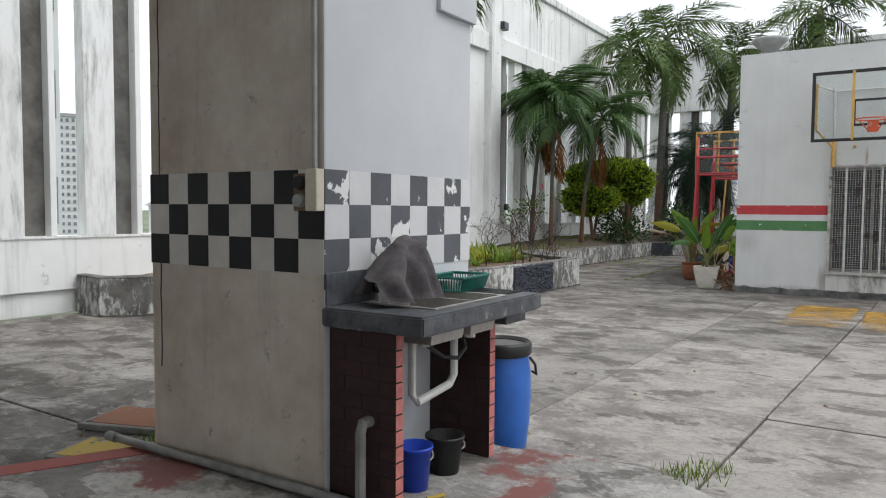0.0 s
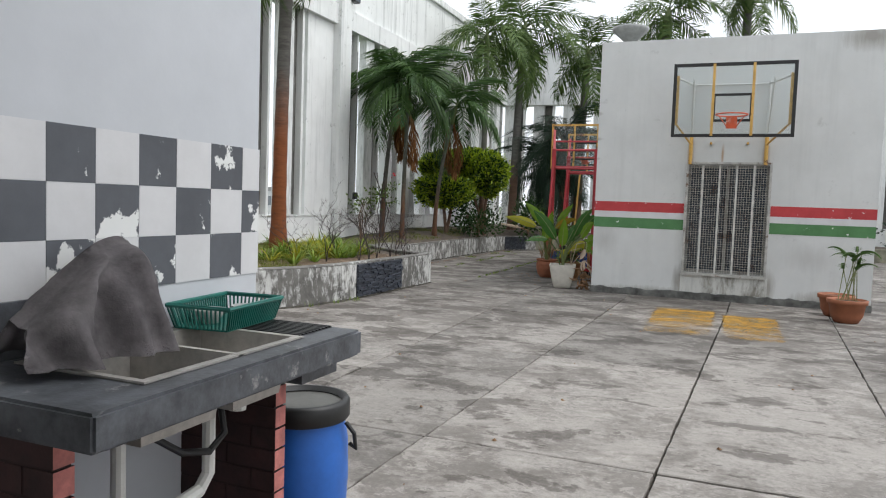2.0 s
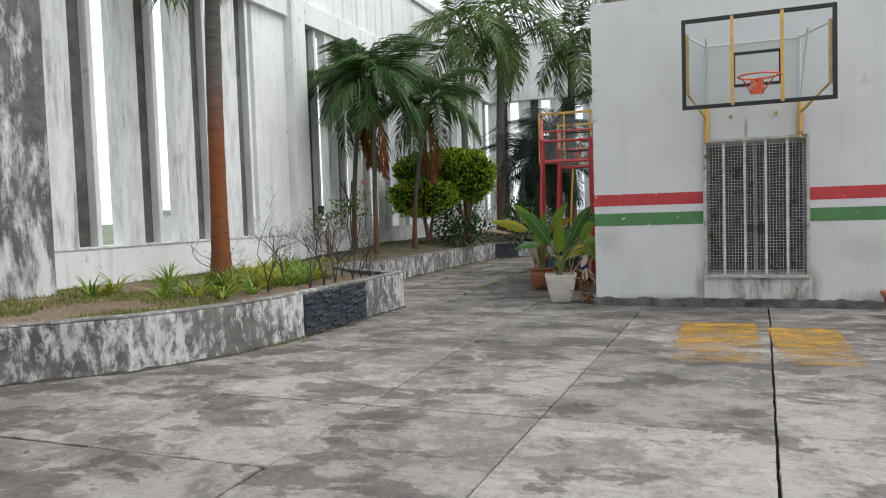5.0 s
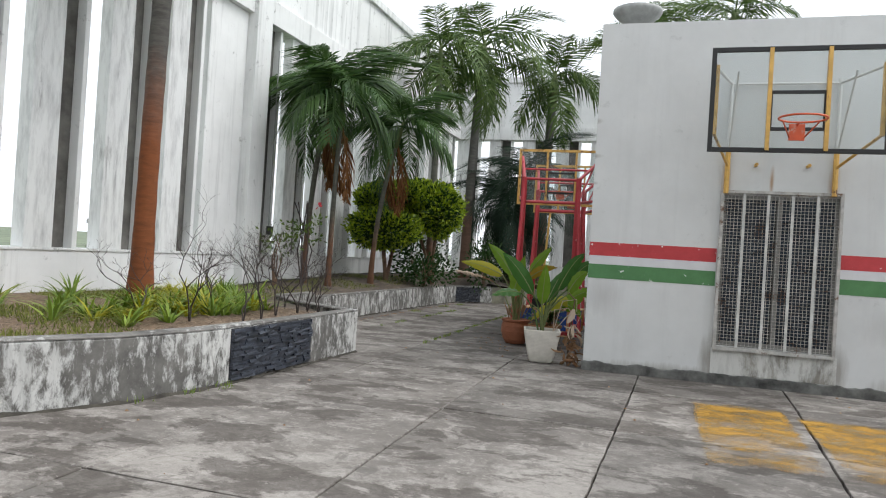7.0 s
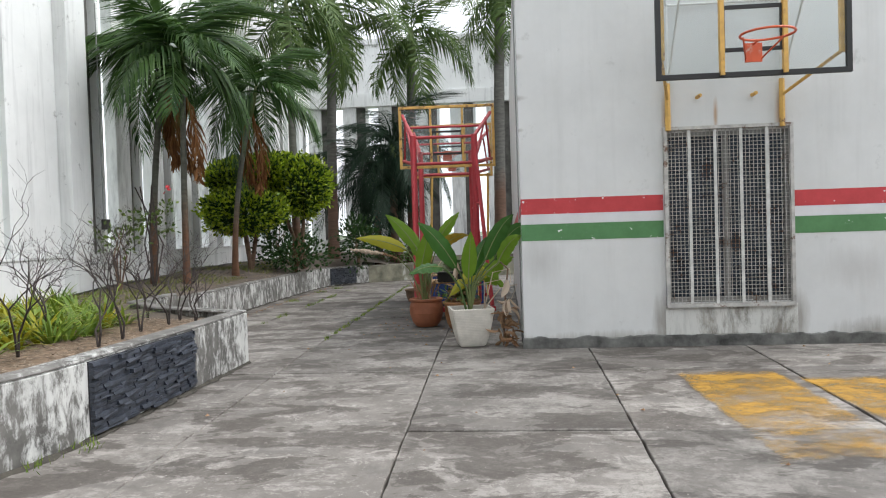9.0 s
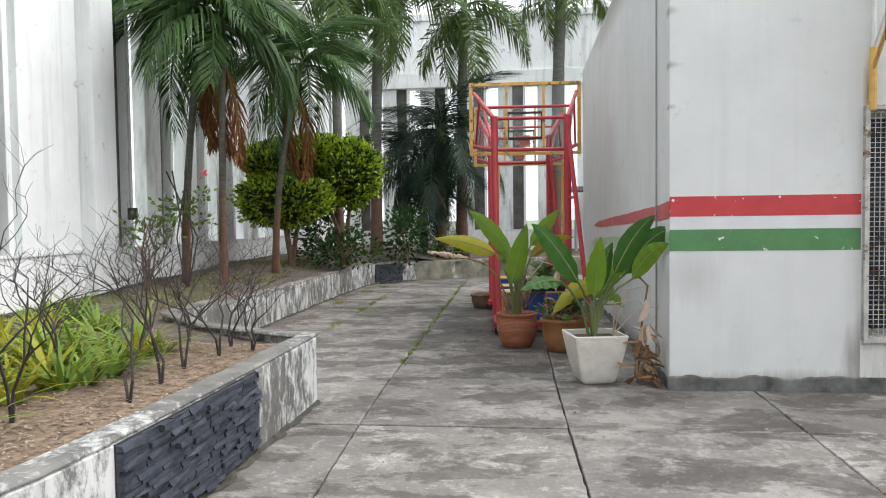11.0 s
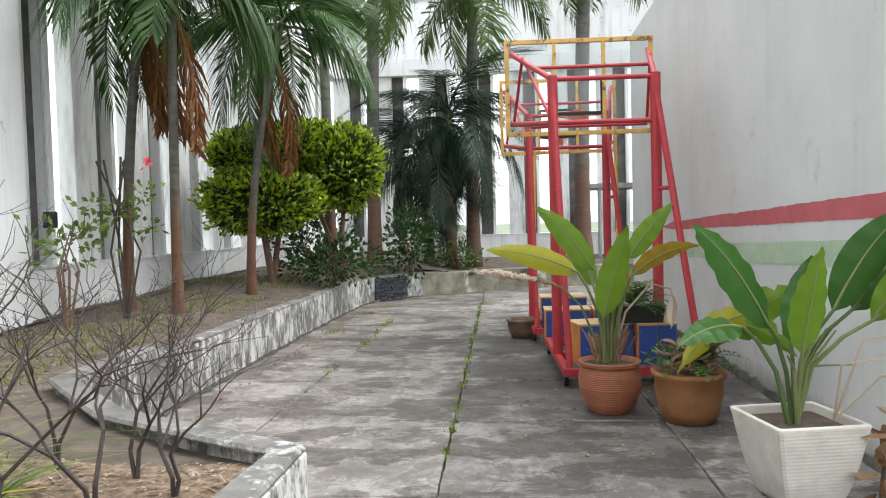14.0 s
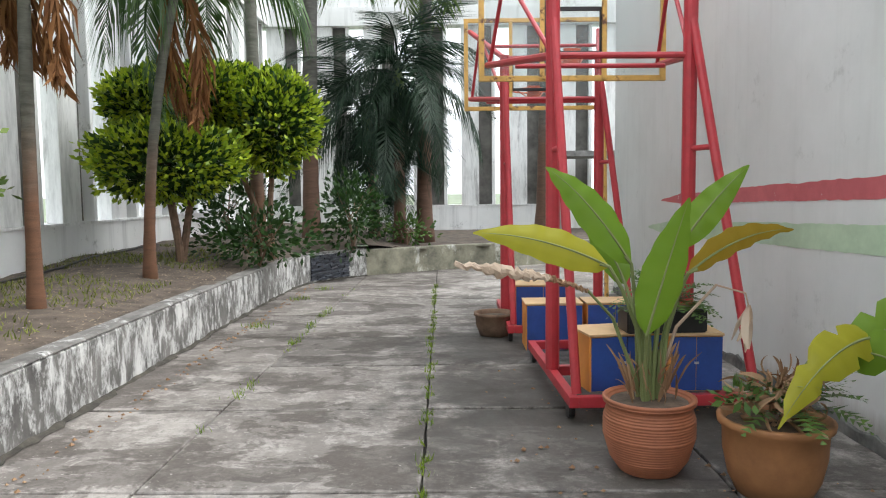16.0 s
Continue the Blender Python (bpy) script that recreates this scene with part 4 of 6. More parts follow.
def backboard(host, w, h, frame_mat, inner_mat, strip, face):
    """A clear board in a frame, in the plane y=0, bottom at z=0; face: which way the hoop points along y."""
    def strips(t, x0, x1, z0, z1, d):
        return boxes((x0, x0 + t, -d, d, z0, z1), (x1 - t, x1, -d, d, z0, z1), (x0 + t, x1 - t, -d, d, z0, z0 + t), (x0 + t, x1 - t, -d, d, z1 - t, z1), bevel=0.004)
    part("frame", strips(strip, -w / 2, w / 2, 0, h, 0.022), frame_mat, host)
    part("target_square", strips(strip * 0.75, -0.29, 0.29, 0.24, 0.68, 0.012), inner_mat, host)
    for x in (-0.29, 0.29):
        part("upright", boxes((x - 0.02, x + 0.02, -0.05 * -face, 0.014 * -face, 0.02, h - 0.02) if face < 0 else (x - 0.02, x + 0.02, -0.05, -0.014, 0.02, h - 0.02)), M_YEL, host)
    part("clear_sheet", boxes((-w / 2 + strip, w / 2 - strip, -0.004, 0.004, strip, h - strip)), M_CLEAR, host)
    rim = bmesh.new()
    pts = [(0.23 * math.cos(a), face * (0.16 + 0.23) + 0.23 * math.sin(a), 0.30) for a in [2 * math.pi * i / 24 for i in range(25)]]
    tube(rim, pts, 0.011, 6, False)
    hoop = part("hoop", rim, M_RIM, host)
    y0, y1 = sorted((face * 0.015, face * 0.17))
    part("hoop_plate", boxes((-0.08, 0.08, y0, face * 0.03, 0.13, 0.31) if face > 0 else (-0.08, 0.08, face * 0.03, y1, 0.13, 0.31), bevel=0.004), M_RIM, host)
    for x in (-0.07, 0.07):
        part("hoop_brace", tubes(0.008, [(x, face * 0.02, 0.16), (x * 2.6, face * 0.3, 0.295)]), M_RIM, host)
    part("hoop_arm", tubes(0.011, [(0, face * 0.02, 0.3), (0, face * 0.165, 0.3)]), M_RIM, host)


bb = thing("basketball_backboard", (0.21, 13.45, 2.70), "clear wall-mounted basketball board with black edging and an orange hoop", "backboard")
backboard(bb, 1.8, 1.16, M_BLK, M_BLK, 0.05, -1)
for x in (-0.62, 0.56):
    part("wall_post", tubes(0.03, [(x, 0.8, -0.38), (x, 0.8, 0.12)]), M_YEL, bb, "rusty yellow post")
    part("wall_post", tubes(0.02, [(x, 0.8, 0.12), (x, 0.8, 1.0)]), M_STRUT, bb)
    s = -1 if x < 0 else 1
    part("strut", tubes(0.017, [(x, 0.8, -0.05), (s * 0.84, 0.04, 0.22)]), M_YEL, bb)
    part("strut", tubes(0.017, [(x, 0.8, 0.95), (s * 0.84, 0.04, 0.95)]), M_STRUT, bb)
    part("strut", tubes(0.012, [(x, 0.8, 0.1), (s * 0.6, 0.2, 0.95)]), M_STRUT, bb)
    part("side_rail", boxes((s * 0.84 - 0.03, s * 0.84 + 0.03, 0.024, 0.06, 0.2, 0.98)), M_YEL, bb, "rusty yellow rail")
part("cross_bar", tubes(0.014, [(-0.62, 0.8, 0.95), (0.56, 0.8, 0.95)]), M_STRUT, bb)
for x in (-0.3, 0.27):
    part("wall_stub", tubes(0.02, [(x, 0.72, -0.03), (x, 0.85, -0.03)]), M_YEL, bb, "rusty cut-off stub")

# ---- wheeled basket stands ----


def basket_stand(x, y, label, turn=0.0):
    """A wheeled stand seen from behind: two posts with braces, arms and a framed board."""
    s = thing("basketball_stand", (x, y, 0), label, "basketball stand", "basketball stands along the side wall", turn)
    W, ZT, Y0, YP, YB = 1.0, 2.83, 0.05, 0.75, 2.4
    base = boxes((-0.02, 0.04, 0, 1.75, 0.1, 0.17), (W - 0.04, W + 0.02, 0, 1.75, 0.1, 0.17), (0.04, W + 0.24, 0, 0.06, 0.1, 0.17), (0.04, W - 0.04, 1.69, 1.75, 0.1, 0.17), (0.04, W - 0.04, 0.8, 0.86, 0.1, 0.17), bevel=0.006)
    part("base_frame", base, M_RIG, s)
    for px in (0.01, W - 0.01):
        part("post", tubes(0.05, [(px, YP, 0.17), (px, YP, ZT + 0.03)], n=12), M_RIG, s)
        part("brace", tubes(0.032, [(px + (0.2 if px > 0.5 else 0.03), Y0 + 0.03, 0.17), (px, YP, ZT - 0.1)], n=10), M_RIG, s)
        part("rung", tubes(0.02, [(px, YP, 1.75), (px + (0.085 if px > 0.5 else 0.01), 0.47, 1.75)]), M_RIG, s)
        part("arm", tubes(0.03, [(px, YP, ZT), (-0.3 if px < 0.5 else W + 0.3, YB - 0.05, 3.45)], n=8), M_RIG, s)
        part("arm", tubes(0.03, [(px, YP, ZT - 0.42), (-0.3 if px < 0.5 else W + 0.3, YB - 0.05, 2.62)], n=8), M_RIG, s)
        part("truss", tubes(0.018, [(px, YP, ZT - 0.42), (-0.2 if px < 0.5 else W + 0.2, YB - 0.6, 3.28)]), M_RIG, s)
        part("truss", tubes(0.018, [(-0.2 if px < 0.5 else W + 0.2, YB - 0.6, 3.28), (-0.28 if px < 0.5 else W + 0.28, YB - 0.05, 2.62)]), M_RIG, s)
        for yy in (0.12, 1.62):
            wheel = bmesh.new()
            lathe(wheel, [(0.0, -0.02), (0.055, -0.02), (0.06, 0.0), (0.055, 0.02), (0.0, 0.02)], 14)
            wheel.transform(pose(px, yy, 0.06, 0, 90))
            part("caster", wheel, M_BLACK, s)
    for z in (ZT, ZT - 0.42):
        part("crossbar", tubes(0.024, [(0.01, YP, z), (W - 0.01, YP, z)]), M_RIG, s)
    for yy, z in ((1.5, 3.1), (1.7, 2.5)):
        part("crossbar", tubes(0.02, [(-0.13, yy, z), (W + 0.13, yy, z)]), M_RIG, s)
    host = new("board")
    host.parent = s
    host.location = (W / 2, YB, 2.48)
    backboard(host, 1.75, 1.14, M_YEL, M_BLK, 0.05, 1)
    return s


basket_stand(-3.585, 17.1, "red wheeled basketball stand with a yellow-framed clear board", 2.5)
basket_stand(-3.78, 19.5, "second red wheeled basketball stand behind the first")
for x in (-3.72, -2.55):
    tagged(obj("prop_pole", tubes(0.025, [(x, 20.9, 0.0), (x + 0.05, 21.4, 2.5)]), M_YEL), "thin yellow pole leaning on the stand", "pole")

# ---- palms and plants ----


def frond_mesh(name, length, droop, leaf, n, width, material, hang=0.5, fold=0.5, curl=0.0, gap=0.12):
    """One feather palm leaf that starts at the origin and runs along +x; droop: how far the tip falls."""
    bm = bmesh.new()
    pts = []
    for i in range(n + 1):
        t = i / n
        a = droop * t * t
        pts.append(Vector((length * t * (1 - 0.28 * droop * t * t), curl * length * t * t * 0.3, -length * 0.62 * a)))
    tube(bm, pts[:: max(1, n // 8)], [0.03 * (1 - 0.85 * i / 8) for i in range(len(pts[:: max(1, n // 8)]))], 4)
    for i in range(int(n * gap), n + 1):
        t = i / n
        p = pts[i]
        d = (pts[min(i + 1, n)] - pts[i - 1]).normalized()
        ll = leaf * (0.45 + 1.1 * math.sin(math.pi * min(1, 0.12 + t * 0.86))) * rnd(0.85, 1.1) * 0.75
        for s in (-1, 1):
            out = (Vector((0, s, 0)) * (1 - 0.35 * t) + d * (0.35 + 0.6 * t) + Vector((0, 0, fold * rnd(-0.5, 1.0)))).normalized()
            mid = p + out * ll * 0.5 + Vector((0, 0, -hang * ll * 0.12))
            end = p + out * ll * 0.9 + Vector((0, 0, -hang * ll * rnd(0.5, 0.9)))
            w = d * width * 0.5
            a0, a1 = bm.verts.new(p - w * 0.4), bm.verts.new(p + w * 0.4)
            b0, b1 = bm.verts.new(mid - w), bm.verts.new(mid + w)
            c = bm.verts.new(end)
            bm.faces.new((a0, a1, b1, b0))
            bm.faces.new((b0, b1, c))
    me = bpy.data.meshes.new(name)
    bm.to_mesh(me)
    bm.free()
    me.materials.append(material)
    return me


def palm(at, lean, height, r0, r1, trunk_mat, fronds, count, label, shaft=0.6, up=60, down=-20, dead=0, dead_mesh=None, scale=1.0, seed=1, bulge=0.0):
    """A feather palm: ringed trunk, green shaft and separate fronds."""
    random.seed(seed)
    p = thing("palm_tree", at, label, "palm tree", "palms in the planting bed")
    top = Vector((lean[0], lean[1], height))
    pts, rs = [], []
    n = 22
    for i in range(n + 1):
        t = i / n
        pts.append(Vector((lean[0] * t * t, lean[1] * t * t, height * t - (0.12 if i == 0 else 0))))
        flare = 0.5 * math.exp(-t * 14) + bulge * math.sin(math.pi * t)
        rs.append((r0 + (r1 - r0) * t) * (1 + flare) * (1.0 + 0.05 * (i % 2)))
    bm = bmesh.new()
    tube(bm, pts, rs, 12)
    part("trunk", bm, trunk_mat, p, smooth=True)
    d = (pts[-1] - pts[-3]).normalized()
    bm = bmesh.new()
    tube(bm, [top - d * 0.05, top + d * shaft * 0.4, top + d * shaft], [r1 * 1.15, r1 * 1.2, r1 * 0.5], 10)
    part("crown_shaft", bm, M_SHAFT, p, smooth=True)
    head = top + d * shaft * 0.9
    for i in range(count):
        az = 137.5 * i + rnd(-12, 12)
        el = up + (down - up) * (i / max(1, count - 1)) + rnd(-8, 8)
        o = new("frond", random.choice(fronds))
        o.parent = p
        sc = scale * rnd(0.85, 1.1)
        o.matrix_local = Matrix.Translation(head - Vector((0, 0, 0.2 * i / count))) @ pose(0, 0, 0, rnd(-15, 15), -el, az) @ Matrix.Scale(sc, 4)
    for i in range(dead):
        o = new("dead_frond", dead_mesh)
        o.parent = p
        tagged(o, "brown withered frond hanging down")
        o.matrix_local = Matrix.Translation(head - d * (shaft * 0.8)) @ pose(0, 0, 0, rnd(-20, 20), rnd(76, 86), rnd(-70, -20) + 110 * i) @ Matrix.Scale(1.2, 4)
    return p


random.seed(5)
F_MAN = [frond_mesh("frond", 1.6, 0.95 + 0.3 * q, 0.6, 62, 0.05, M_PALM, 1.25, 0.4, c) for q, c in ((0, 0.3), (1, -0.3), (2, 0.1))]
F_ROY = [frond_mesh("frond", 2.3, 0.85 + 0.25 * q, 0.68, 50, 0.06, M_PALML, 0.9, 0.7, c) for q, c in ((0, 0.2), (1, -0.3), (2, 0.0))]
F_DRK = [frond_mesh("frond", 2.2, 1.25 + 0.3 * q, 0.55, 84, 0.03, M_PALMD, 1.3, 0.5, c) for q, c in ((0, 0.3), (1, -0.2))]


def dead_frond_mesh():
    """A dry frond whose leaflets have folded along the rib."""
    bm = bmesh.new()
    pts = [Vector((1.35 * t, 0.16 * math.sin(2.6 * t), -0.42 * t * (1 - t))) for t in [q / 14 for q in range(15)]]
    tube(bm, pts, [0.03 * (1 - 0.06 * q) for q in range(15)], 5)
    for i in range(2, 15):
        for s in (-1, 1):
            for _ in range(3):
                d = (pts[i] - pts[i - 1]).normalized()
                p = pts[i].lerp(pts[i - 1], rnd(0, 1))
                d1 = (d + Vector((0, s * rnd(0.15, 0.5), rnd(-0.35, 0.25)))).normalized()
                ln = 0.5 * math.sin(math.pi * (0.15 + 0.8 * i / 15)) * rnd(0.7, 1.1)
                w = Vector((0, rnd(-1, 1), rnd(-1, 1))).normalized() * 0.017
                m, e = p + d1 * ln * 0.5, p + d1 * ln * 0.7 + Vector((ln * 0.35, rnd(-0.06, 0.06), rnd(-0.06, 0.06)))
                a = [bm.verts.new(v) for v in (p - w * 0.4, p + w * 0.4, m + w, e, m - w)]
                bm.faces.new((a[0], a[1], a[2], a[4]))
                bm.faces.new((a[4], a[2], a[3]))
    me = bpy.data.meshes.new("dead_frond")
    bm.to_mesh(me)
    bm.free()
    me.materials.append(M_DEAD)
    return me


F_DEAD = dead_frond_mesh()

palm((-7.95, 13.15, 0.42), (0.12, 0.0), 6.2, 0.135, 0.115, M_TR_OR, F_ROY, 13, "tall royal palm with an orange-painted lower trunk", 1.2, 60, -40, seed=3, scale=1.15)
palm((-8.55, 18.9, 0.45), (0.35, -0.1), 3.7, 0.062, 0.05, M_TR_B, F_MAN, 11, "manila palm with a dense dark green crown", 0.8, 72, -8, 2, F_DEAD, seed=11)
palm((-7.78, 18.55, 0.45), (0.06, 0.0), 3.45, 0.058, 0.046, M_TR_B, F_MAN, 10, "manila palm with a brown trunk and hanging dead frond", 0.8, 72, -5, 2, F_DEAD, seed=13)
palm((-7.65, 20.5, 0.5), (0.4, 0.1), 3.3, 0.06, 0.045, M_TR_B, F_MAN, 10, "leaning manila palm with a withered frond", 0.7, 68, -12, 2, F_DEAD, seed=18)
palm((-7.33, 23.8, 0.58), (-0.1, 0.2), 5.7, 0.10, 0.08, M_TR_B, F_ROY, 13, "tall royal palm with light green fronds", 1.0, 72, -40, seed=23, scale=0.95)
palm((-6.93, 26.0, 0.5), (0.1, 0.2), 6.3, 0.14, 0.12, M_TR_G, F_ROY, 14, "tall royal palm with a thick grey trunk", 1.2, 72, -45, seed=29, scale=1.1)
palm((-4.88, 27.4, 0.5), (0.1, 0.0), 5.7, 0.15, 0.12, M_TR_G, F_ROY, 13, "tall royal palm by the far wall", 1.1, 72, -40, seed=31, scale=1.0)
palm((-2.3, 28.2, 0.5), (0.15, 0.0), 7.2, 0.18, 0.15, M_TR_G, F_ROY, 13, "tall grey royal palm behind the block", 1.0, 65, -40, seed=37)
palm((0.4, 28.8, 0.5), (0.1, 0.0), 8.0, 0.17, 0.14, M_TR_G, F_ROY, 13, "royal palm showing above the flat roof", 1.0, 65, -40, seed=41)
palm((-5.35, 26.9, 0.5), (0.0, 0.0), 2.9, 0.12, 0.1, M_TR_G, F_DRK, 26, "dark drooping palm with dense hanging fronds", 0.5, 80, -65, seed=43)
palm((-5.9, 27.4, 0.5), (-0.1, 0.0), 2.1, 0.11, 0.09, M_TR_G, F_DRK, 22, "dark drooping palm with dense hanging fronds", 0.5, 80, -60, seed=47)


def leaf_cluster(bm, centre, radii, count, size, inner=0.0):
    """Small pointed leaves over a lumpy shell."""
    c = Vector(centre)
    for _ in range(count):
        d = Vector((rnd(-1, 1), rnd(-1, 1), rnd(-1, 1)))
        if not 0.05 < d.length < 1:
            continue
        d.normalize()
        lump = 1 + 0.2 * noise.noise(d * 2.6 + c) + 0.2 * noise.noise(d * 6.5 + c)
        k = rnd(inner, 1.0) if inner else rnd(0.86, 1.04)
        p = c + Vector((d.x * radii[0], d.y * radii[1], d.z * radii[2])) * lump * k
        out = (d + Vector((rnd(-0.8, 0.8), rnd(-0.8, 0.8), rnd(-0.3, 0.9)))).normalized()
        side = out.orthogonal().normalized()
        side = (Matrix.Rotation(rnd(0, 6.28), 3, out) @ side) * size * 0.28
        ln = size * rnd(0.7, 1.3)
        v = [bm.verts.new(p), bm.verts.new(p + out * ln * 0.5 + side), bm.verts.new(p + out * ln), bm.verts.new(p + out * ln * 0.5 - side)]
        bm.faces.new(v)
    return bm


def clipped_shrub(at, blobs, label, seed):
    """A shrub clipped into rounded clouds on bent stems."""
    random.seed(seed)
    s = thing("clipped_shrub", at, label, "shrub", "clipped shrubs under the palms")
    for c, r in blobs:
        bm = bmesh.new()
        # Core leaves coloured dark for the shade inside the cloud.
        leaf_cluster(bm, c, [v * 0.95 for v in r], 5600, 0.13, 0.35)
        part("shaded_inner_leaves", bm, M_SHRUBD, s)
        bm = bmesh.new()
        leaf_cluster(bm, c, r, 6200, 0.09)
        part("leaf_cloud", bm, M_SHRUB, s, "lime green clipped leaf cloud")
        pts = [(rnd(-0.1, 0.1), rnd(-0.1, 0.1), -0.05), (c[0] * 0.35, c[1] * 0.35, c[2] * 0.35), (c[0] * 0.8, c[1] * 0.8, c[2] * 0.65), c]
        bm = bmesh.new()
        tube(bm, pts, [0.055, 0.045, 0.035, 0.02], 7)
        part("stem", bm, M_STEM, s)
    return s


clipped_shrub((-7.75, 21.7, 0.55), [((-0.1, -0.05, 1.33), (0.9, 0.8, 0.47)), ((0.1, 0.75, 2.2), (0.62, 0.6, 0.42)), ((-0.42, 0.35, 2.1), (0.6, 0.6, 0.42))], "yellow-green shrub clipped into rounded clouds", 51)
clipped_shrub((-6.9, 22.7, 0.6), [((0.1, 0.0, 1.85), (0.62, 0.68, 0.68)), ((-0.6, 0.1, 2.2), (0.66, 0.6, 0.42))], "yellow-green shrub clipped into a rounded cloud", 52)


def bush(at, radii, count, size, material, label, seed, h=0.4):
    random.seed(seed)
    s = thing("bush", at, label, "bush")
    bm = bmesh.new()
    leaf_cluster(bm, (0, 0, h), radii, count, size, 0.25)
    part("leaves", bm, material, s)
    for i in range(5):
        bm = bmesh.new()
        tube(bm, [(0, 0, -0.05), (rnd(-0.3, 0.3) * radii[0], rnd(-0.3, 0.3) * radii[1], h * 0.7), (rnd(-0.6, 0.6) * radii[0], rnd(-0.6, 0.6) * radii[1], h + radii[2] * 0.5)], [0.018, 0.012, 0.005], 5)
        part("stem", bm, M_STEM, s)


bush((-6.9, 22.2, 0.55), (0.95, 0.7, 0.45), 1700, 0.1, M_SHRUBD, "dark green undergrowth below the clipped shrubs", 61, 0.35)
bush((-6.0, 24.8, 0.55), (0.6, 0.7, 0.75), 1700, 0.11, M_SHRUBD, "dark green undergrowth beside the palm trunks", 62, 0.6)
bush((-5.2, 26.6, 0.5), (0.6, 0.4, 0.35), 700, 0.1, M_FERN, "low green bush by the far bed", 63, 0.25)
bush((-7.8, 24.2, 0.6), (0.9, 0.6, 0.8), 1600, 0.11, M_SHRUBD, "dark green undergrowth by the wall", 64, 0.7)
bush((6.1, 29.9, 0.45), (0.9, 0.5, 0.7), 1100, 0.14, M_PALMD, "dark leafy bush behind the block", 65, 0.6)
bush((3.9, 27.5, 0.0), (0.55, 0.5, 1.1), 1600, 0.12, M_SHRUBD, "tall dark clipped green bush", 66, 2.9)
bush((-8.55, 17.7, 0.45), (0.45, 0.45, 0.35), 160, 0.10, M_HIB, "hibiscus bush with sparse leaves", 67, 0.9)


def bare_shrub(at, h, seed, spread=0.5):
    """A leafless shrub of forking twigs."""
    random.seed(seed)
    s = thing("bare_shrub", at, "leafless dark-twigged shrub in the bed", "shrub", "bare shrubs at the planter end")
    bm = bmesh.new()

    def grow(p, d, ln, r, lvl):
        q1 = p + (d + Vector((rnd(-0.15, 0.15), rnd(-0.15, 0.15), 0.02))).normalized() * ln * 0.5
        d2 = (d + Vector((rnd(-0.55, 0.55), rnd(-0.55, 0.55), rnd(-0.1, 0.15)))).normalized()
        q2 = q1 + d2 * ln * 0.5
        tube(bm if lvl < 4 else wood, [p, q1, q2], [r, r * 0.85, r * 0.7], 5 if lvl > 3 else 4, False)
        if lvl:
            for _ in range(random.choice((2, 2, 3))):
                nd = (d2 + Vector((rnd(-1, 1) * spread * 1.9, rnd(-1, 1) * spread * 1.9, rnd(-0.3, 0.6)))).normalized()
                grow(q2, nd, ln * rnd(0.5, 0.95), r * 0.62, lvl - 1)
    for _ in range(2):
        bm, wood = bmesh.new(), bmesh.new()
        grow(Vector((0, 0, -0.04)), Vector((rnd(-0.3, 0.3), rnd(-0.3, 0.3), 1)).normalized(), h * 0.32, 0.0105, 5)
        stem = part("stem", wood, M_TWIG, s)
        tagged(part("twig_crown", bm, M_TWIG, stem), kind="stuff")


for i, (x, y, h) in enumerate(((-5.75, 11.3, 1.35), (-5.4, 11.75, 1.1), (-5.45, 12.2, 1.15), (-5.5, 12.6, 1.05), (-5.45, 13.05, 1.1), (-5.55, 13.5, 0.95), (-5.95, 13.6, 0.9), (-6.2, 12.3, 1.0), (-5.3, 13.3, 0.7), (-6.3, 11.2, 1.0))):
    bare_shrub((x, y, soil_height(x, y)), h, 70 + i)


def blade_clump(at, n, h, material, seed):
    random.seed(seed)
    s = thing("strap_leaf_clump", at, "clump of bright green strap leaves in the bed", "plant", "strap-leaf clumps in the bed")
    bm = bmesh.new()
    for _ in range(int(n * 1.1)):
        a, tilt, ln, w = rnd(0, 6.28), rnd(0.4, 1.7), h * rnd(0.6, 1.4), rnd(0.010, 0.021)
        d = Vector((math.cos(a), math.sin(a), 0))
        side = Vector((-d.y, d.x, 0)) * w
        prev = None
        for q in range(5):
            t = q / 4
            p = d * (0.03 + ln * tilt * t * (0.5 + 0.5 * t)) + Vector((0, 0, ln * (t - 0.45 * tilt * t * t) - 0.02))
            ww = side * (1 - t * t * 0.95)
            cur = (bm.verts.new(p - ww), bm.verts.new(p + ww))
            if prev:
                bm.faces.new((prev[0], prev[1], cur[1], cur[0]))
            prev = cur
    part("leaves", bm, material, s)


random.seed(90)
for i in range(42):
    y = rnd(10.2, 13.6) if i < 30 else rnd(13.5, 15.5)
    x = rnd(-8.3, edge_x(y, EDGE1[1:10]) - 0.6) if y < 13.7 else rnd(-8.6, -7.0)
    blade_clump((x, y, soil_height(x, y)), random.randint(14, 26), rnd(0.2, 0.42), M_GRASS if i % 5 else M_PADDLEY, 100 + i)

for i in range(16):
    x, y = rnd(-7.1, -5.75), rnd(10.9, 13.2)
    blade_clump((x, y, soil_height(x, y)), random.randint(22, 34), rnd(0.3, 0.45), M_GRASS if i % 3 else M_PADDLEY, 180 + i)

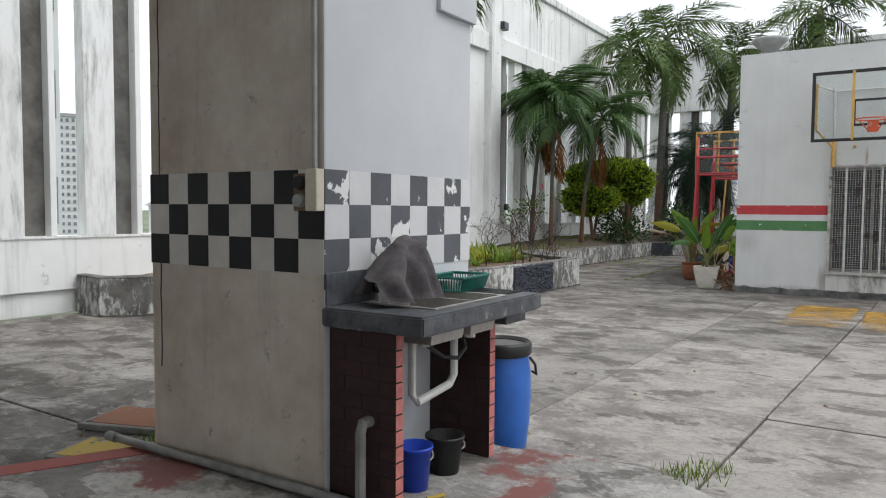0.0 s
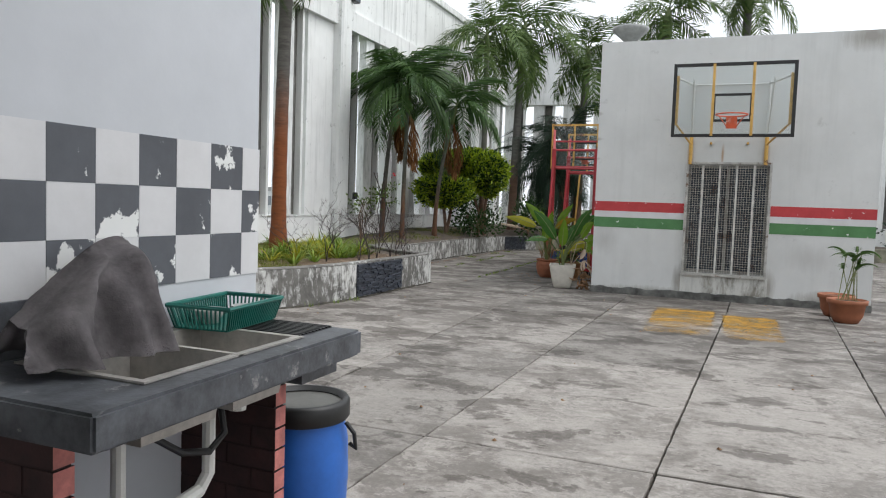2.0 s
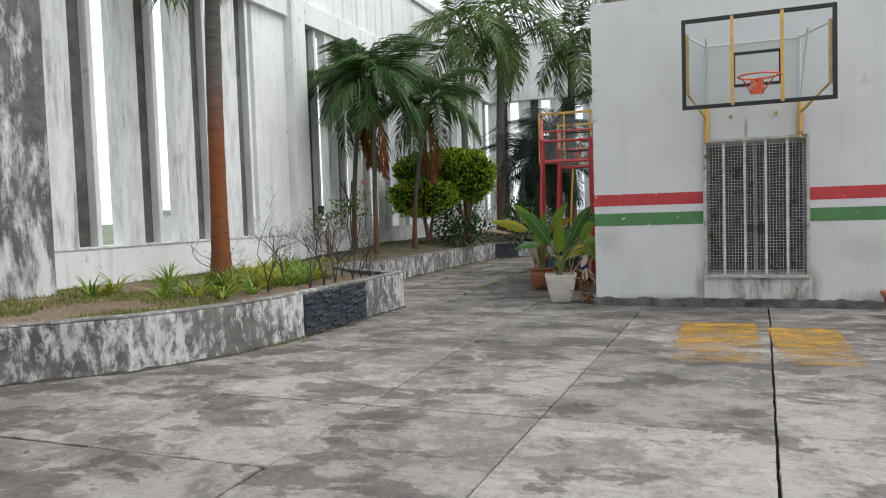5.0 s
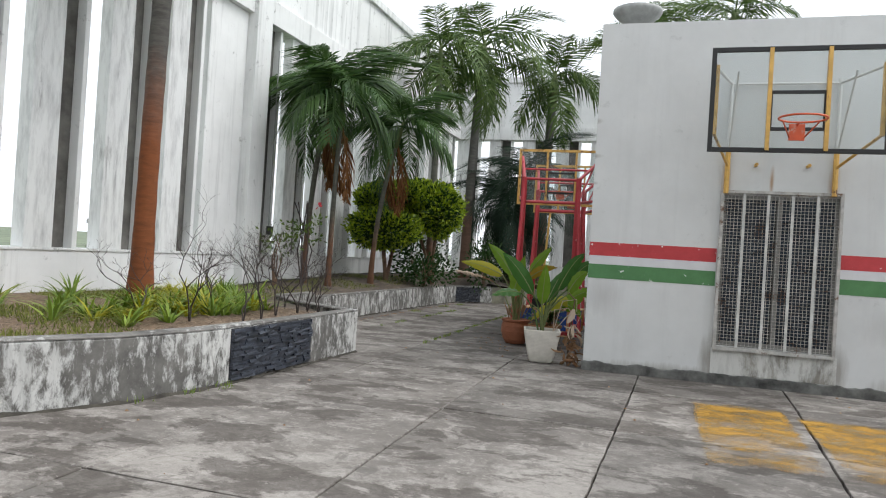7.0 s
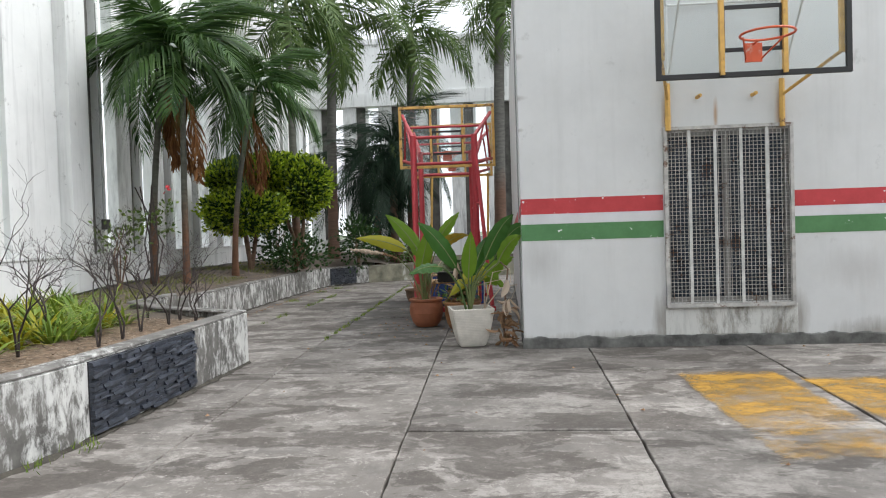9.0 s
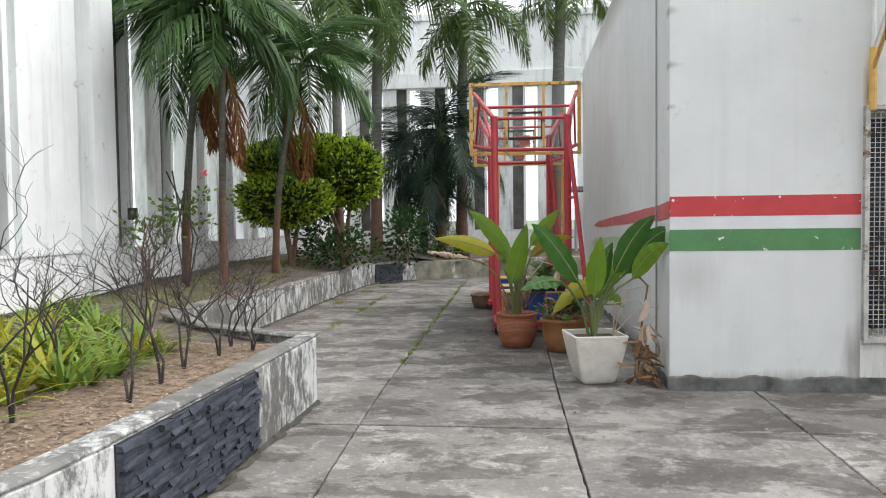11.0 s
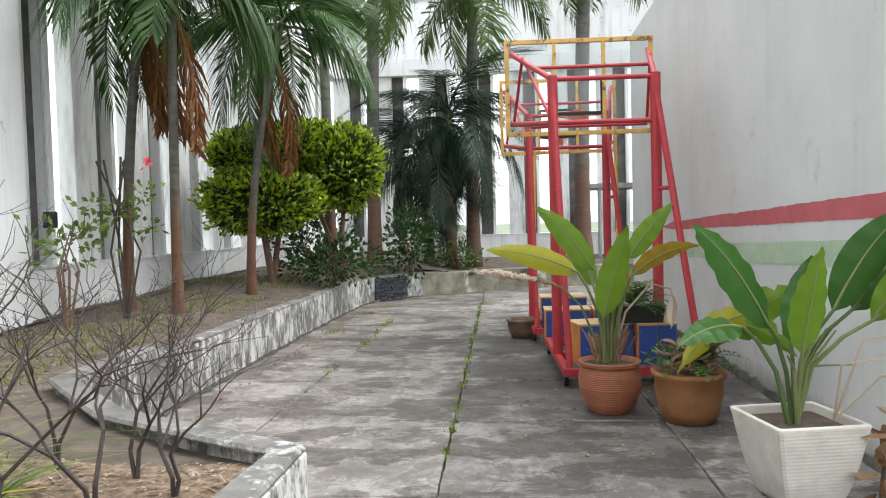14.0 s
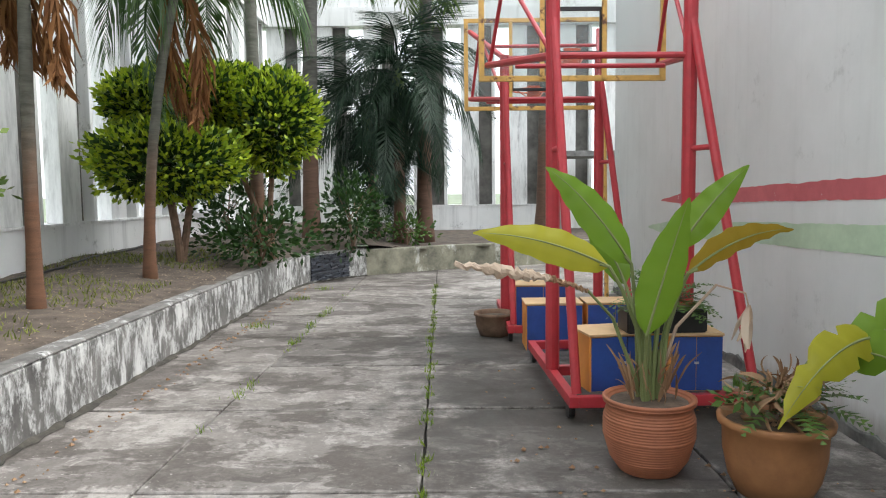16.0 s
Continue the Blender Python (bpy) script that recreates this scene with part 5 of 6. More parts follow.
# dry leaves and grass in the bed, as one
random.seed(91)
bm = bmesh.new()
for i in range(26000):
    y = rnd(9.2, 14.2) if i % 2 else rnd(7.5, 24)
    lim = edge_x(y, EDGE1[1:10]) if y < 13.7 else -6.8
    x = rnd(max(-9.2, lim - 3.2), lim - 0.18)
    z = soil_height(x, y) + 0.004
    a, w = rnd(0, 6.28), rnd(0.005, 0.018) if y < 14.5 else rnd(0.006, 0.02)
    u, v = Vector((math.cos(a), math.sin(a), rnd(-0.3, 0.3))) * w, Vector((-math.sin(a), math.cos(a), rnd(-0.3, 0.3))) * w * 0.45
    c = Vector((x, y, z + 0.006))
    bm.faces.new([bm.verts.new(c - u), bm.verts.new(c + v), bm.verts.new(c + u), bm.verts.new(c - v)])
for _ in range(1500):
    y = rnd(9.0, 14.2)
    x = edge_x(y, EDGE1[1:10]) - 0.2 - rnd(0, 2.6) if y < 13.7 else rnd(-9, -7.2)
    a, ln = rnd(0, 6.28), rnd(0.02, 0.09)
    c = Vector((x, y, soil_height(x, y) + 0.01))
    u, v = Vector((math.cos(a), math.sin(a), rnd(-0.1, 0.1))) * ln, Vector((-math.sin(a), math.cos(a), 0)) * 0.0025
    bm.faces.new([bm.verts.new(c - u - v), bm.verts.new(c + u - v), bm.verts.new(c + u + v), bm.verts.new(c - u + v)])
tagged(obj("leaf_litter", bm, M_LITTER), "dry fallen leaves on the bed", "leaf litter", kind="stuff")
bm = bmesh.new()
for _ in range(30000):
    y = rnd(6.6, 14.6) if _ % 5 else rnd(14.6, 24)
    lim = edge_x(y, EDGE1[1:10]) if y < 13.7 else -7.0
    x = rnd(-9.2, lim - 0.3)
    if noise.noise(Vector((x * 0.8, y * 0.8, 5))) < -0.05:
        continue
    z = soil_height(x, y)
    a, hh = rnd(0, 6.28), rnd(0.02, 0.075)
    u = Vector((math.cos(a), math.sin(a), 0)) * 0.007
    bm.faces.new([bm.verts.new((x - u.x, y - u.y, z)), bm.verts.new((x + u.x, y + u.y, z)), bm.verts.new((x + rnd(-0.04, 0.04), y + rnd(-0.04, 0.04), z + hh))])
tagged(obj("bed_grass", bm, M_TURF), "sparse short grass on the bed", "grass", kind="stuff")

# ---- wash stand against the pier ----
CZ, PZ = 0.99, 0.125
NEAR = Matrix.Translation((-1.556, 2.364, PZ)) @ Matrix.Diagonal((1.03, 0.9, 1.063, 1)) @ Matrix.Translation((1.865, -2.39, -PZ))
sink = thing("wash_stand", (-1.556, 2.364, PZ), "wash stand with dark counter, double steel sink and brick sides", "sink")


def rel(bm):
    """From the pier's survey axes to the stand's own."""
    bm.transform(Matrix.Translation((1.556, -2.364, -PZ)) @ NEAR)
    return bm


def ring_slab(outer, inner, z0, z1):
    """A slab with a rectangular hole; each is x0, x1, y0, y1."""
    bm = bmesh.new()
    def loop(r, z):
        return [bm.verts.new((x, y, z)) for x, y in ((r[0], r[2]), (r[1], r[2]), (r[1], r[3]), (r[0], r[3]))]
    a, b, c, d = loop(outer, z0), loop(outer, z1), loop(inner, z1), loop(inner, z0)
    for p, q in ((a, b), (b, c), (c, d), (d, a)):
        for j in range(4):
            bm.faces.new((p[j], p[(j + 1) % 4], q[(j + 1) % 4], q[j]))
    bmesh.ops.bevel(bm, geom=bm.edges[:], offset=0.008, segments=2, affect="EDGES")
    return bm


bm = ring_slab((-1.862, -1.29, 2.36, 3.67), (-1.80, -1.385, 2.62, 3.40), CZ - 0.085, CZ)
part("counter", rel(bm), M_COUNTER, sink, "chipped dark stone counter")
bm = boxes((-1.80, -1.38, 3.40, 3.655, CZ - 0.15, CZ - 0.087))
part("counter_beam", rel(bm), M_COUNTER, sink)
bm = boxes((-1.865, -1.852, 2.39, 3.0, CZ, CZ + 0.15), bevel=0.003)
part("splashback", rel(bm), M_COUNTER, sink)
bm = bmesh.new()
for x0, x1, y0, y1 in ((-1.775, -1.405, 2.645, 3.02), (-1.775, -1.405, 3.05, 3.375)):
    top = [(x0, y0), (x1, y0), (x1, y1), (x0, y1)]
    lip = [(x0 - 0.03, y0 - 0.03), (x1 + 0.03, y0 - 0.03), (x1 + 0.03, y1 + 0.02), (x0 - 0.03, y1 + 0.02)]
    bot = [(x0 + 0.03, y0 + 0.03), (x1 - 0.03, y0 + 0.03), (x1 - 0.03, y1 - 0.03), (x0 + 0.03, y1 - 0.03)]
    rings = [[bm.verts.new((x, y, z)) for x, y in r] for r, z in ((lip, CZ + 0.002), (lip, CZ + 0.007), (top, CZ + 0.005), (bot, CZ - 0.17))]
    for a, b in zip(rings, rings[1:]):
        for j in range(4):
            bm.faces.new((a[j], a[(j + 1) % 4], b[(j + 1) % 4], b[j]))
    bm.faces.new(rings[-1])
part("basin", rel(bm), M_STEEL, sink, "double stainless steel basin")
for i in range(10):
    y = 3.415 + i * 0.0245
    part("drain_rib", rel(boxes((-1.82, -1.4, y, y + 0.0125, CZ + 0.0005, CZ + 0.007), bevel=0.002)), M_BLACK, sink)
# brick side walls
for y0, y1, face in ((2.43, 2.495, "left"), (3.395, 3.46, "right")):
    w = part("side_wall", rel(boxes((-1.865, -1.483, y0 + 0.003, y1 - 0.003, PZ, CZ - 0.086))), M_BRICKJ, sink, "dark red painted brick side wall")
    z, r = PZ, 0
    while z < CZ - 0.1:
        h = min(0.062, CZ - 0.088 - z)
        x = -1.865 - (0.1 if r % 2 else 0)
        while x < -1.5:
            xa, xb = max(x, -1.865), min(x + 0.2, -1.475)
            if xb - xa > 0.02:
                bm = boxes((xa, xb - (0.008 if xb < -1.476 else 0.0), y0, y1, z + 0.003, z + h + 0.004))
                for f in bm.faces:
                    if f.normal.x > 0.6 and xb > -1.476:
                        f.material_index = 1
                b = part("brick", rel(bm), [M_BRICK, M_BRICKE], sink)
                b.parent = w
            x += 0.2
        z += 0.07
        r += 1
part("drain_pipe", rel(tubes(0.021, [(-1.62, 2.8, CZ - 0.16), (-1.62, 2.8, 0.55), (-1.605, 2.83, 0.51), (-1.575, 3.11, 0.555), (-1.57, 3.15, 0.6), (-1.57, 3.15, CZ - 0.16)], n=10)), M_PVC, sink, "white plastic drain pipe")
part("pipe_collar", rel(tubes(0.03, [(-1.55, 2.8, CZ - 0.2), (-1.55, 2.8, CZ - 0.15)], n=10)), M_PVC, sink)
part("pipe_collar", rel(tubes(0.03, [(-1.5, 3.2, CZ - 0.2), (-1.5, 3.2, CZ - 0.15)], n=10)), M_PVC, sink)
part("hose", rel(tubes(0.011, [(-1.6, 2.84, 0.86), (-1.57, 2.87, 0.78), (-1.52, 2.95, 0.72), (-1.48, 3.03, 0.71), (-1.47, 3.09, 0.75), (-1.5, 3.11, 0.82), (-1.52, 3.1, 0.87)])), M_BLACK, sink, "dark looped hose")
part("waste_elbow", rel(tubes(0.026, [(-1.62, 2.43, 0.5), (-1.62, 2.37, 0.5), (-1.62, 2.35, 0.46), (-1.62, 2.35, PZ)], n=10)), M_PIPE, sink, "grey plastic waste pipe")
part("faucet", rel(tubes(0.012, [(-1.83, 2.78, CZ), (-1.82, 2.78, 1.16), (-1.76, 2.79, 1.2), (-1.7, 2.8, 1.14)])), M_STEEL, sink)

# towel over the tap
random.seed(201)
bm = bmesh.new()
NU, NV = 26, 24
grid = []
for i in range(NU + 1):
    u = i / NU
    row = []
    for j in range(NV + 1):
        v = j / NV
        yy = 2.50 + 0.50 * u + 0.03 * math.sin(v * 5)
        peak = 0.10 + 0.23 * math.sin(math.pi / 2 * min(u / 0.76, 1)) ** 1.3 if u < 0.76 else 0.33 * (1 - 0.75 * ((u - 0.76) / 0.24) ** 2.6)
        s = (v - 0.38) / 0.62 if v > 0.38 else (0.38 - v) / 0.38
        side = 1 if v > 0.38 else -1
        fold = (0.042 * math.sin(u * 13 + v * 5 + 3 * noise.noise(Vector((u * 3, v * 2, 4)))) + 0.016 * math.sin(u * 33 - v * 7)) * s ** 0.7 + 0.014 * noise.noise(Vector((u * 5, v * 5, 1)))
        drop = 0.82 * peak * (1 - s ** 2.6) + (0.012 if side > 0 else 0.03)
        xx = -1.74 + (0.20 * s ** 0.65 if side > 0 else -0.05 * s) + fold
        row.append(bm.verts.new((xx, yy + 0.02 * math.sin(v * 6), CZ + 0.015 + drop + 0.3 * fold * (1 - s))))
    grid.append(row)
for i in range(NU):
    for j in range(NV):
        bm.faces.new((grid[i][j], grid[i + 1][j], grid[i + 1][j + 1], grid[i][j + 1]))
bmesh.ops.solidify(bm, geom=bm.faces[:], thickness=0.006)
bm.transform(NEAR)
towel = obj("towel", bm, M_CLOTH, True)
tagged(towel, "grey towel draped over the sink tap", "towel")

basket = thing("dish_basket", (-1.41, 3.33, 1.053), "teal plastic dish basket on the counter", "basket", rz=6)
bm = bmesh.new()
L, Wd, H = 0.18, 0.12, 0.08
tube(bm, [(-Wd, -L, H), (Wd, -L, H), (Wd, L, H), (-Wd, L, H), (-Wd, -L, H)], 0.008, 6)
part("rim", bm, M_TEAL, basket)
bm = boxes((-Wd + 0.02, Wd - 0.02, -L + 0.02, L - 0.02, 0, 0.006))
part("bottom", bm, M_TEAL, basket)
bm = bmesh.new()
for i in range(27):
    t = -1 + 2 * i / 26
    for s in (-1, 1):
        tube(bm, [(s * (Wd - 0.02), t * (L - 0.02), 0.003), (s * Wd, t * L, H)], 0.0035, 4)
for i in range(15):
    t = -1 + 2 * i / 14
    for s in (-1, 1):
        tube(bm, [(t * (Wd - 0.02), s * (L - 0.02), 0.003), (t * Wd, s * L, H)], 0.0035, 4)
tagged(part("slats", bm, M_TEAL, basket), kind="stuff")
for x, y, r in ((-0.03, -0.06, 0.06), (0.02, 0.08, 0.055)):
    bowl = bmesh.new()
    lathe(bowl, [(r * 0.5, 0.0), (r, 0.05), (r * 0.95, 0.05), (r * 0.45, 0.008), (0.0, 0.008)], 18)
    bw = obj("bowl", bowl, M_LAMP, True)
    bw.location = (-1.41 + x, 3.33 + y, 1.06)
    tagged(bw, "small grey bowl in the dish basket", "bowl")

barrel = thing("barrel", (-1.32, 3.7, 0.002), "blue plastic barrel with a black clamped lid", "barrel")
bm = bmesh.new()
lathe(bm, [(0.0, 0.0), (0.135, 0.0), (0.145, 0.02), (0.165, 0.2), (0.172, 0.36), (0.168, 0.5), (0.155, 0.575), (0.153, 0.612), (0.0, 0.60)], 32)
part("body", bm, M_BLUE, barrel, smooth=True)
bm = bmesh.new()
lathe(bm, [(0.165, 0.585), (0.173, 0.595), (0.173, 0.65), (0.165, 0.662), (0.15, 0.662), (0.145, 0.645), (0.14, 0.645)], 32)
part("lid_ring", bm, M_BLACK, barrel, smooth=True)
bm = bmesh.new()
lathe(bm, [(0.145, 0.64), (0.1, 0.647), (0.0, 0.647)], 32)
part("lid", bm, M_LIDD, barrel, "dark dusty barrel lid", True)
part("handle", tubes(0.008, [(0.17, 0.02, 0.58), (0.2, 0.03, 0.54), (0.205, 0.035, 0.48), (0.18, 0.03, 0.5)]), M_BLACK, barrel)


for piece in barrel.children:
    piece.scale = (1.1, 1.1, 1.07)


def bucket(at, r, h, material, label):
    b = thing("bucket", at, label, "bucket", "buckets under the sink")
    bm = bmesh.new()
    lathe(bm, [(0, 0), (r * 0.75, 0), (r, h), (r * 1.06, h), (r * 1.06, h - 0.015), (r * 1.02, h - 0.015), (r * 0.97, h - 0.003), (r * 0.73, 0.01), (0, 0.01)], 24)
    part("body", bm, material, b, smooth=True)
    part("handle", tubes(0.005, [(r * 1.05 * math.cos(a), r * 1.05 * math.sin(a), h - 0.02 - 0.04 * abs(math.cos(a / 1))) for a in [math.pi * i / 10 for i in range(11)]], n=5), M_STEEL, b)


bucket((-1.25, 2.68, PZ), 0.09, 0.22, M_BLUE2, "bright blue plastic bucket under the sink")
bucket((-1.25, 2.96, PZ), 0.1, 0.2, M_BLACK, "black plastic bucket under the sink")
bm = tubes(0.012, [(-1.1, 2.57, PZ + 0.014), (-1.06, 2.66, PZ + 0.014)])
tagged(obj("brush_handle", bm, M_YELC), "short yellow brush handle on the floor", "brush")
bm = bmesh.new()
tube(bm, [(-3.12, 2.25, PZ + 0.035), (-1.36, 2.31, PZ + 0.028)], 0.024, 14)
tube(bm, [(-3.17, 2.25, PZ + 0.035), (-3.09, 2.25, PZ + 0.035)], 0.029, 14)
tagged(obj("floor_pipe", bm, M_PIPE, True), "long grey plastic pipe lying along the pier", "pipe")


def cover(at, rz, w, d, material, label):
    c = thing("inspection_cover", at, label, "cover", "covers beside the platform", rz)
    part("slab", boxes((-w, w, -d, d, 0, 0.045), bevel=0.012), M_BASE, c)
    part("painted_top", boxes((-w + 0.04, w - 0.04, -d + 0.04, d - 0.04, 0.043, 0.049)), material, c)


cover((-3.62, 2.86, 0.0), 20, 0.42, 0.24, M_RUSTC, "rust-stained concrete cover slab")
cover((-3.26, 2.3, 0.0), 20, 0.28, 0.2, M_YELC, "yellow-painted concrete cover slab")

# unseen porch ceiling assumed over the start, added to shade pier and platform
bm = boxes((-10, 10, -9, 2.36, 5.3, 5.5))
tagged(obj("ceiling", bm, M_WALL), "unseen porch ceiling assumed over the platform, added for its shade", "ceiling", kind="structure")
bm = boxes((PX1 - 0.01, PX1 + 0.03, PY0 + 0.95, PY1 + 0.02, 2.66, 4.3), bevel=0.006)
tagged(obj("trim", bm, M_PIERW), "white beam end beside the pier", "trim", kind="structure")

# ---- yellow floor paint ----
for x0, x1, y0, y1 in ((-0.72, 0.16, 10.35, 12.9), (0.24, 0.98, 10.4, 12.6)):
    bm = soil_patch(x0, x1, y0, y1, 0.1)
    for v in bm.verts:
        on = v.co.x in (x0, x1) or v.co.y in (y0, y1)
        v.co.z = 0.0005 if on else 0.0045
        v.co.x += 0.03 * noise.noise(Vector((v.co.x * 3, v.co.y * 3, 1)))
        v.co.y += 0.03 * noise.noise(Vector((v.co.x * 3, v.co.y * 3, 7)))
    tagged(obj("floor_paint", bm, M_YELLOW), "worn yellow paint patch on the concrete", "floor paint", kind="structure")

# ---- pots and their plants ----


def round_pot(name, at, prof, material, label, ribs=False):
    p = thing(name, at, label, "plant pot", "pots by the block building")
    bm = bmesh.new()
    if ribs:
        fine = []
        for (r0, z0), (r1, z1) in zip(prof, prof[1:]):
            k = max(1, int(abs(z1 - z0) / 0.0035))
            for q in range(k):
                fine.append((r0 + (r1 - r0) * q / k + 0.0026 * (0, 1, 0, -1)[q % 4], z0 + (z1 - z0) * q / k))
        prof = fine + [prof[-1]]
    lathe(bm, [(0.0, 0.0)] + list(prof), 32)
    part("body", bm, material, p, smooth=True)
    r, z = prof[-1]
    bm = bmesh.new()
    lathe(bm, [(r, z), (r * 0.5, z + 0.012), (0.0, z + 0.02)], 24)
    part("soil", bm, M_SOIL, p)
    return p


def curled_leaf(bm, p, d, ln, w, curl):
    """A dry leaf that rolls up along its length."""
    d = Vector(d).normalized()
    side = d.orthogonal().normalized()
    side = Matrix.Rotation(rnd(0, 6.28), 3, d) @ side
    p = Vector(p)
    prev = None
    for q in range(7):
        t = q / 6
        ww = w * math.sin(math.pi * (0.06 + 0.9 * t)) ** 0.8
        up = d.cross(side)
        cur = [bm.verts.new(p - side * ww + up * ww * 0.6), bm.verts.new(p), bm.verts.new(p + side * ww + up * ww * 0.6)]
        if prev:
            bm.faces.new((prev[0], prev[1], cur[1], cur[0]))
            bm.faces.new((prev[1], prev[2], cur[2], cur[1]))
        prev = cur
        p = p + d * ln / 6
        d = (Matrix.Rotation(curl / 6 + rnd(-0.1, 0.1), 3, side) @ d).normalized()


def paddle(host, start, tip, width, material, sag=0.12, twist=0.0, torn=0):
    """A big paddle leaf on its stalk: a folded blade from start to tip."""
    a, b = Vector(start), Vector(tip)
    ax = b - a
    ln = ax.length
    d = ax.normalized()
    side = d.cross(Vector((0, 1, 0))).normalized()
    side = Matrix.Rotation(radians(twist), 3, d) @ side
    nrm = side.cross(d)
    bm = bmesh.new()
    n = 16
    rows = []
    for i in range(n + 1):
        t = i / n
        w = width * (math.sin(math.pi * t ** 0.72) ** 0.8) * (1 - 0.15 * t) if 0 < t < 1 else 0.004
        mid = a + ax * t + Vector((0, 0, sag * ln * (4 * t * (1 - t)) * 0.5))
        wav = 0.012 * math.sin(t * 19) * (1 if i % 2 else -1)
        cut = (0.55 if torn and i % torn == 0 else 1.0)
        rows.append([bm.verts.new(mid + side * w * s * cut + nrm * (0.28 * w * abs(s) + wav * abs(s))) for s in (-1, -0.55, 0, 0.55, 1)])
    for r0, r1 in zip(rows, rows[1:]):
        for j in range(4):
            bm.faces.new((r0[j], r0[j + 1], r1[j + 1], r1[j]))
    leaf = part("leaf", bm, material, host, smooth=True)
    rib = bmesh.new()
    tube(rib, [a + ax * (i / n) + Vector((0, 0, sag * ln * (4 * (i / n) * (1 - i / n)) * 0.5)) + nrm * 0.001 for i in range(n + 1)], [0.008 * (1 - 0.9 * i / n) for i in range(n + 1)], 5)
    m = part("midrib", rib, M_STALK, host)
    m.parent = leaf
    bm = bmesh.new()
    foot = Vector((rnd(-0.05, 0.05), rnd(-0.05, 0.05), host["soil_z"] - 0.02))
    c1 = Vector((foot.x + (a.x - foot.x) * 0.28, foot.y + (a.y - foot.y) * 0.28, foot.z + (a.z - foot.z) * 0.55))
    tube(bm, [foot, c1, c1.lerp(a, 0.55) + Vector((0, 0, 0.03)), a, a + d * 0.05], [0.015, 0.012, 0.0105, 0.009, 0.007], 7)
    part("stalk", bm, M_STALKD if material in (M_PADDLED,) else M_STALK, host)


random.seed(301)
wpot = thing("square_pot", (-2.60, 14.62, 0.0), "tapered square off-white stone pot", "plant pot", "pots by the block building", 11)
bm = bmesh.new()
PROF = [(0.148 + 0.118 * (q / 44) ** 0.62 + (0.0011 if q % 2 else 0.0), 0.415 * q / 44) for q in range(45)]
PROF += [(0.270, 0.418), (0.271, 0.432), (0.266, 0.437), (0.246, 0.437), (0.241, 0.43), (0.236, 0.38)]
rings = []
for r, z in PROF:
    r *= 0.90
    c = r - 0.022
    rings.append([bm.verts.new((x, y, z)) for x, y in ((-c, -r), (c, -r), (r - 0.006, -r + 0.006), (r, -c), (r, c), (r - 0.006, r - 0.006), (c, r), (-c, r), (-r + 0.006, r - 0.006), (-r, c), (-r, -c), (-r + 0.006, -r + 0.006))])
for a, b in zip(rings, rings[1:]):
    for j in range(12):
        bm.faces.new((a[j], a[(j + 1) % 12], b[(j + 1) % 12], b[j]))
bm.faces.new(rings[0][::-1])
part("body", bm, M_WPOT, wpot)
bm = boxes((-0.213, 0.213, -0.213, 0.213, 0.36, 0.39))
part("soil", bm, M_SOIL, wpot)
wplant = thing("bird_of_paradise", (-2.60, 14.62, 0.39), "potted plant with broad dark green paddle leaves", "plant")
wplant["soil_z"] = 0.0
for s, t, w, m, sag, tw in (
    ((-0.14, -0.04, 0.50), (-0.56, -0.2, 1.04), 0.115, M_PADDLED, 0.18, 25),
    ((-0.01, -0.1, 0.38), (0.04, -0.22, 0.92), 0.095, M_PADDLE, 0.05, 5),
    ((0.18, 0.0, 0.58), (0.52, -0.10, 1.10), 0.11, M_PADDLED, 0.24, -20),
    ((0.28, 0.02, 0.58), (0.68, -0.2, 0.98), 0.115, M_PADDLED, 0.34, -30),
    ((0.32, -0.1, 0.54), (0.60, -0.3, 0.86), 0.09, M_PADDLE, 0.30, -20),
    ((-0.30, -0.1, 0.52), (-0.66, -0.3, 0.46), 0.085, M_PADDLED, 0.2, 45),
    ((0.02, 0.12, 0.4), (0.2, 0.3, 0.85), 0.09, M_PADDLED, 0.1, 0)):
    paddle(wplant, s, t, w, m, sag, tw)
for i in range(7):
    bm = bmesh.new()
    a = rnd(-2.6, 0.6)
    r = rnd(0.1, 0.28)
    tube(bm, [(0, 0, 0), (0.3 * r * math.cos(a), 0.3 * r * math.sin(a), 0.3), (r * math.cos(a), r * math.sin(a), rnd(0.25, 0.5))], [0.012, 0.009, 0.004], 6)
    part("stalk", bm, M_STALK, wplant)

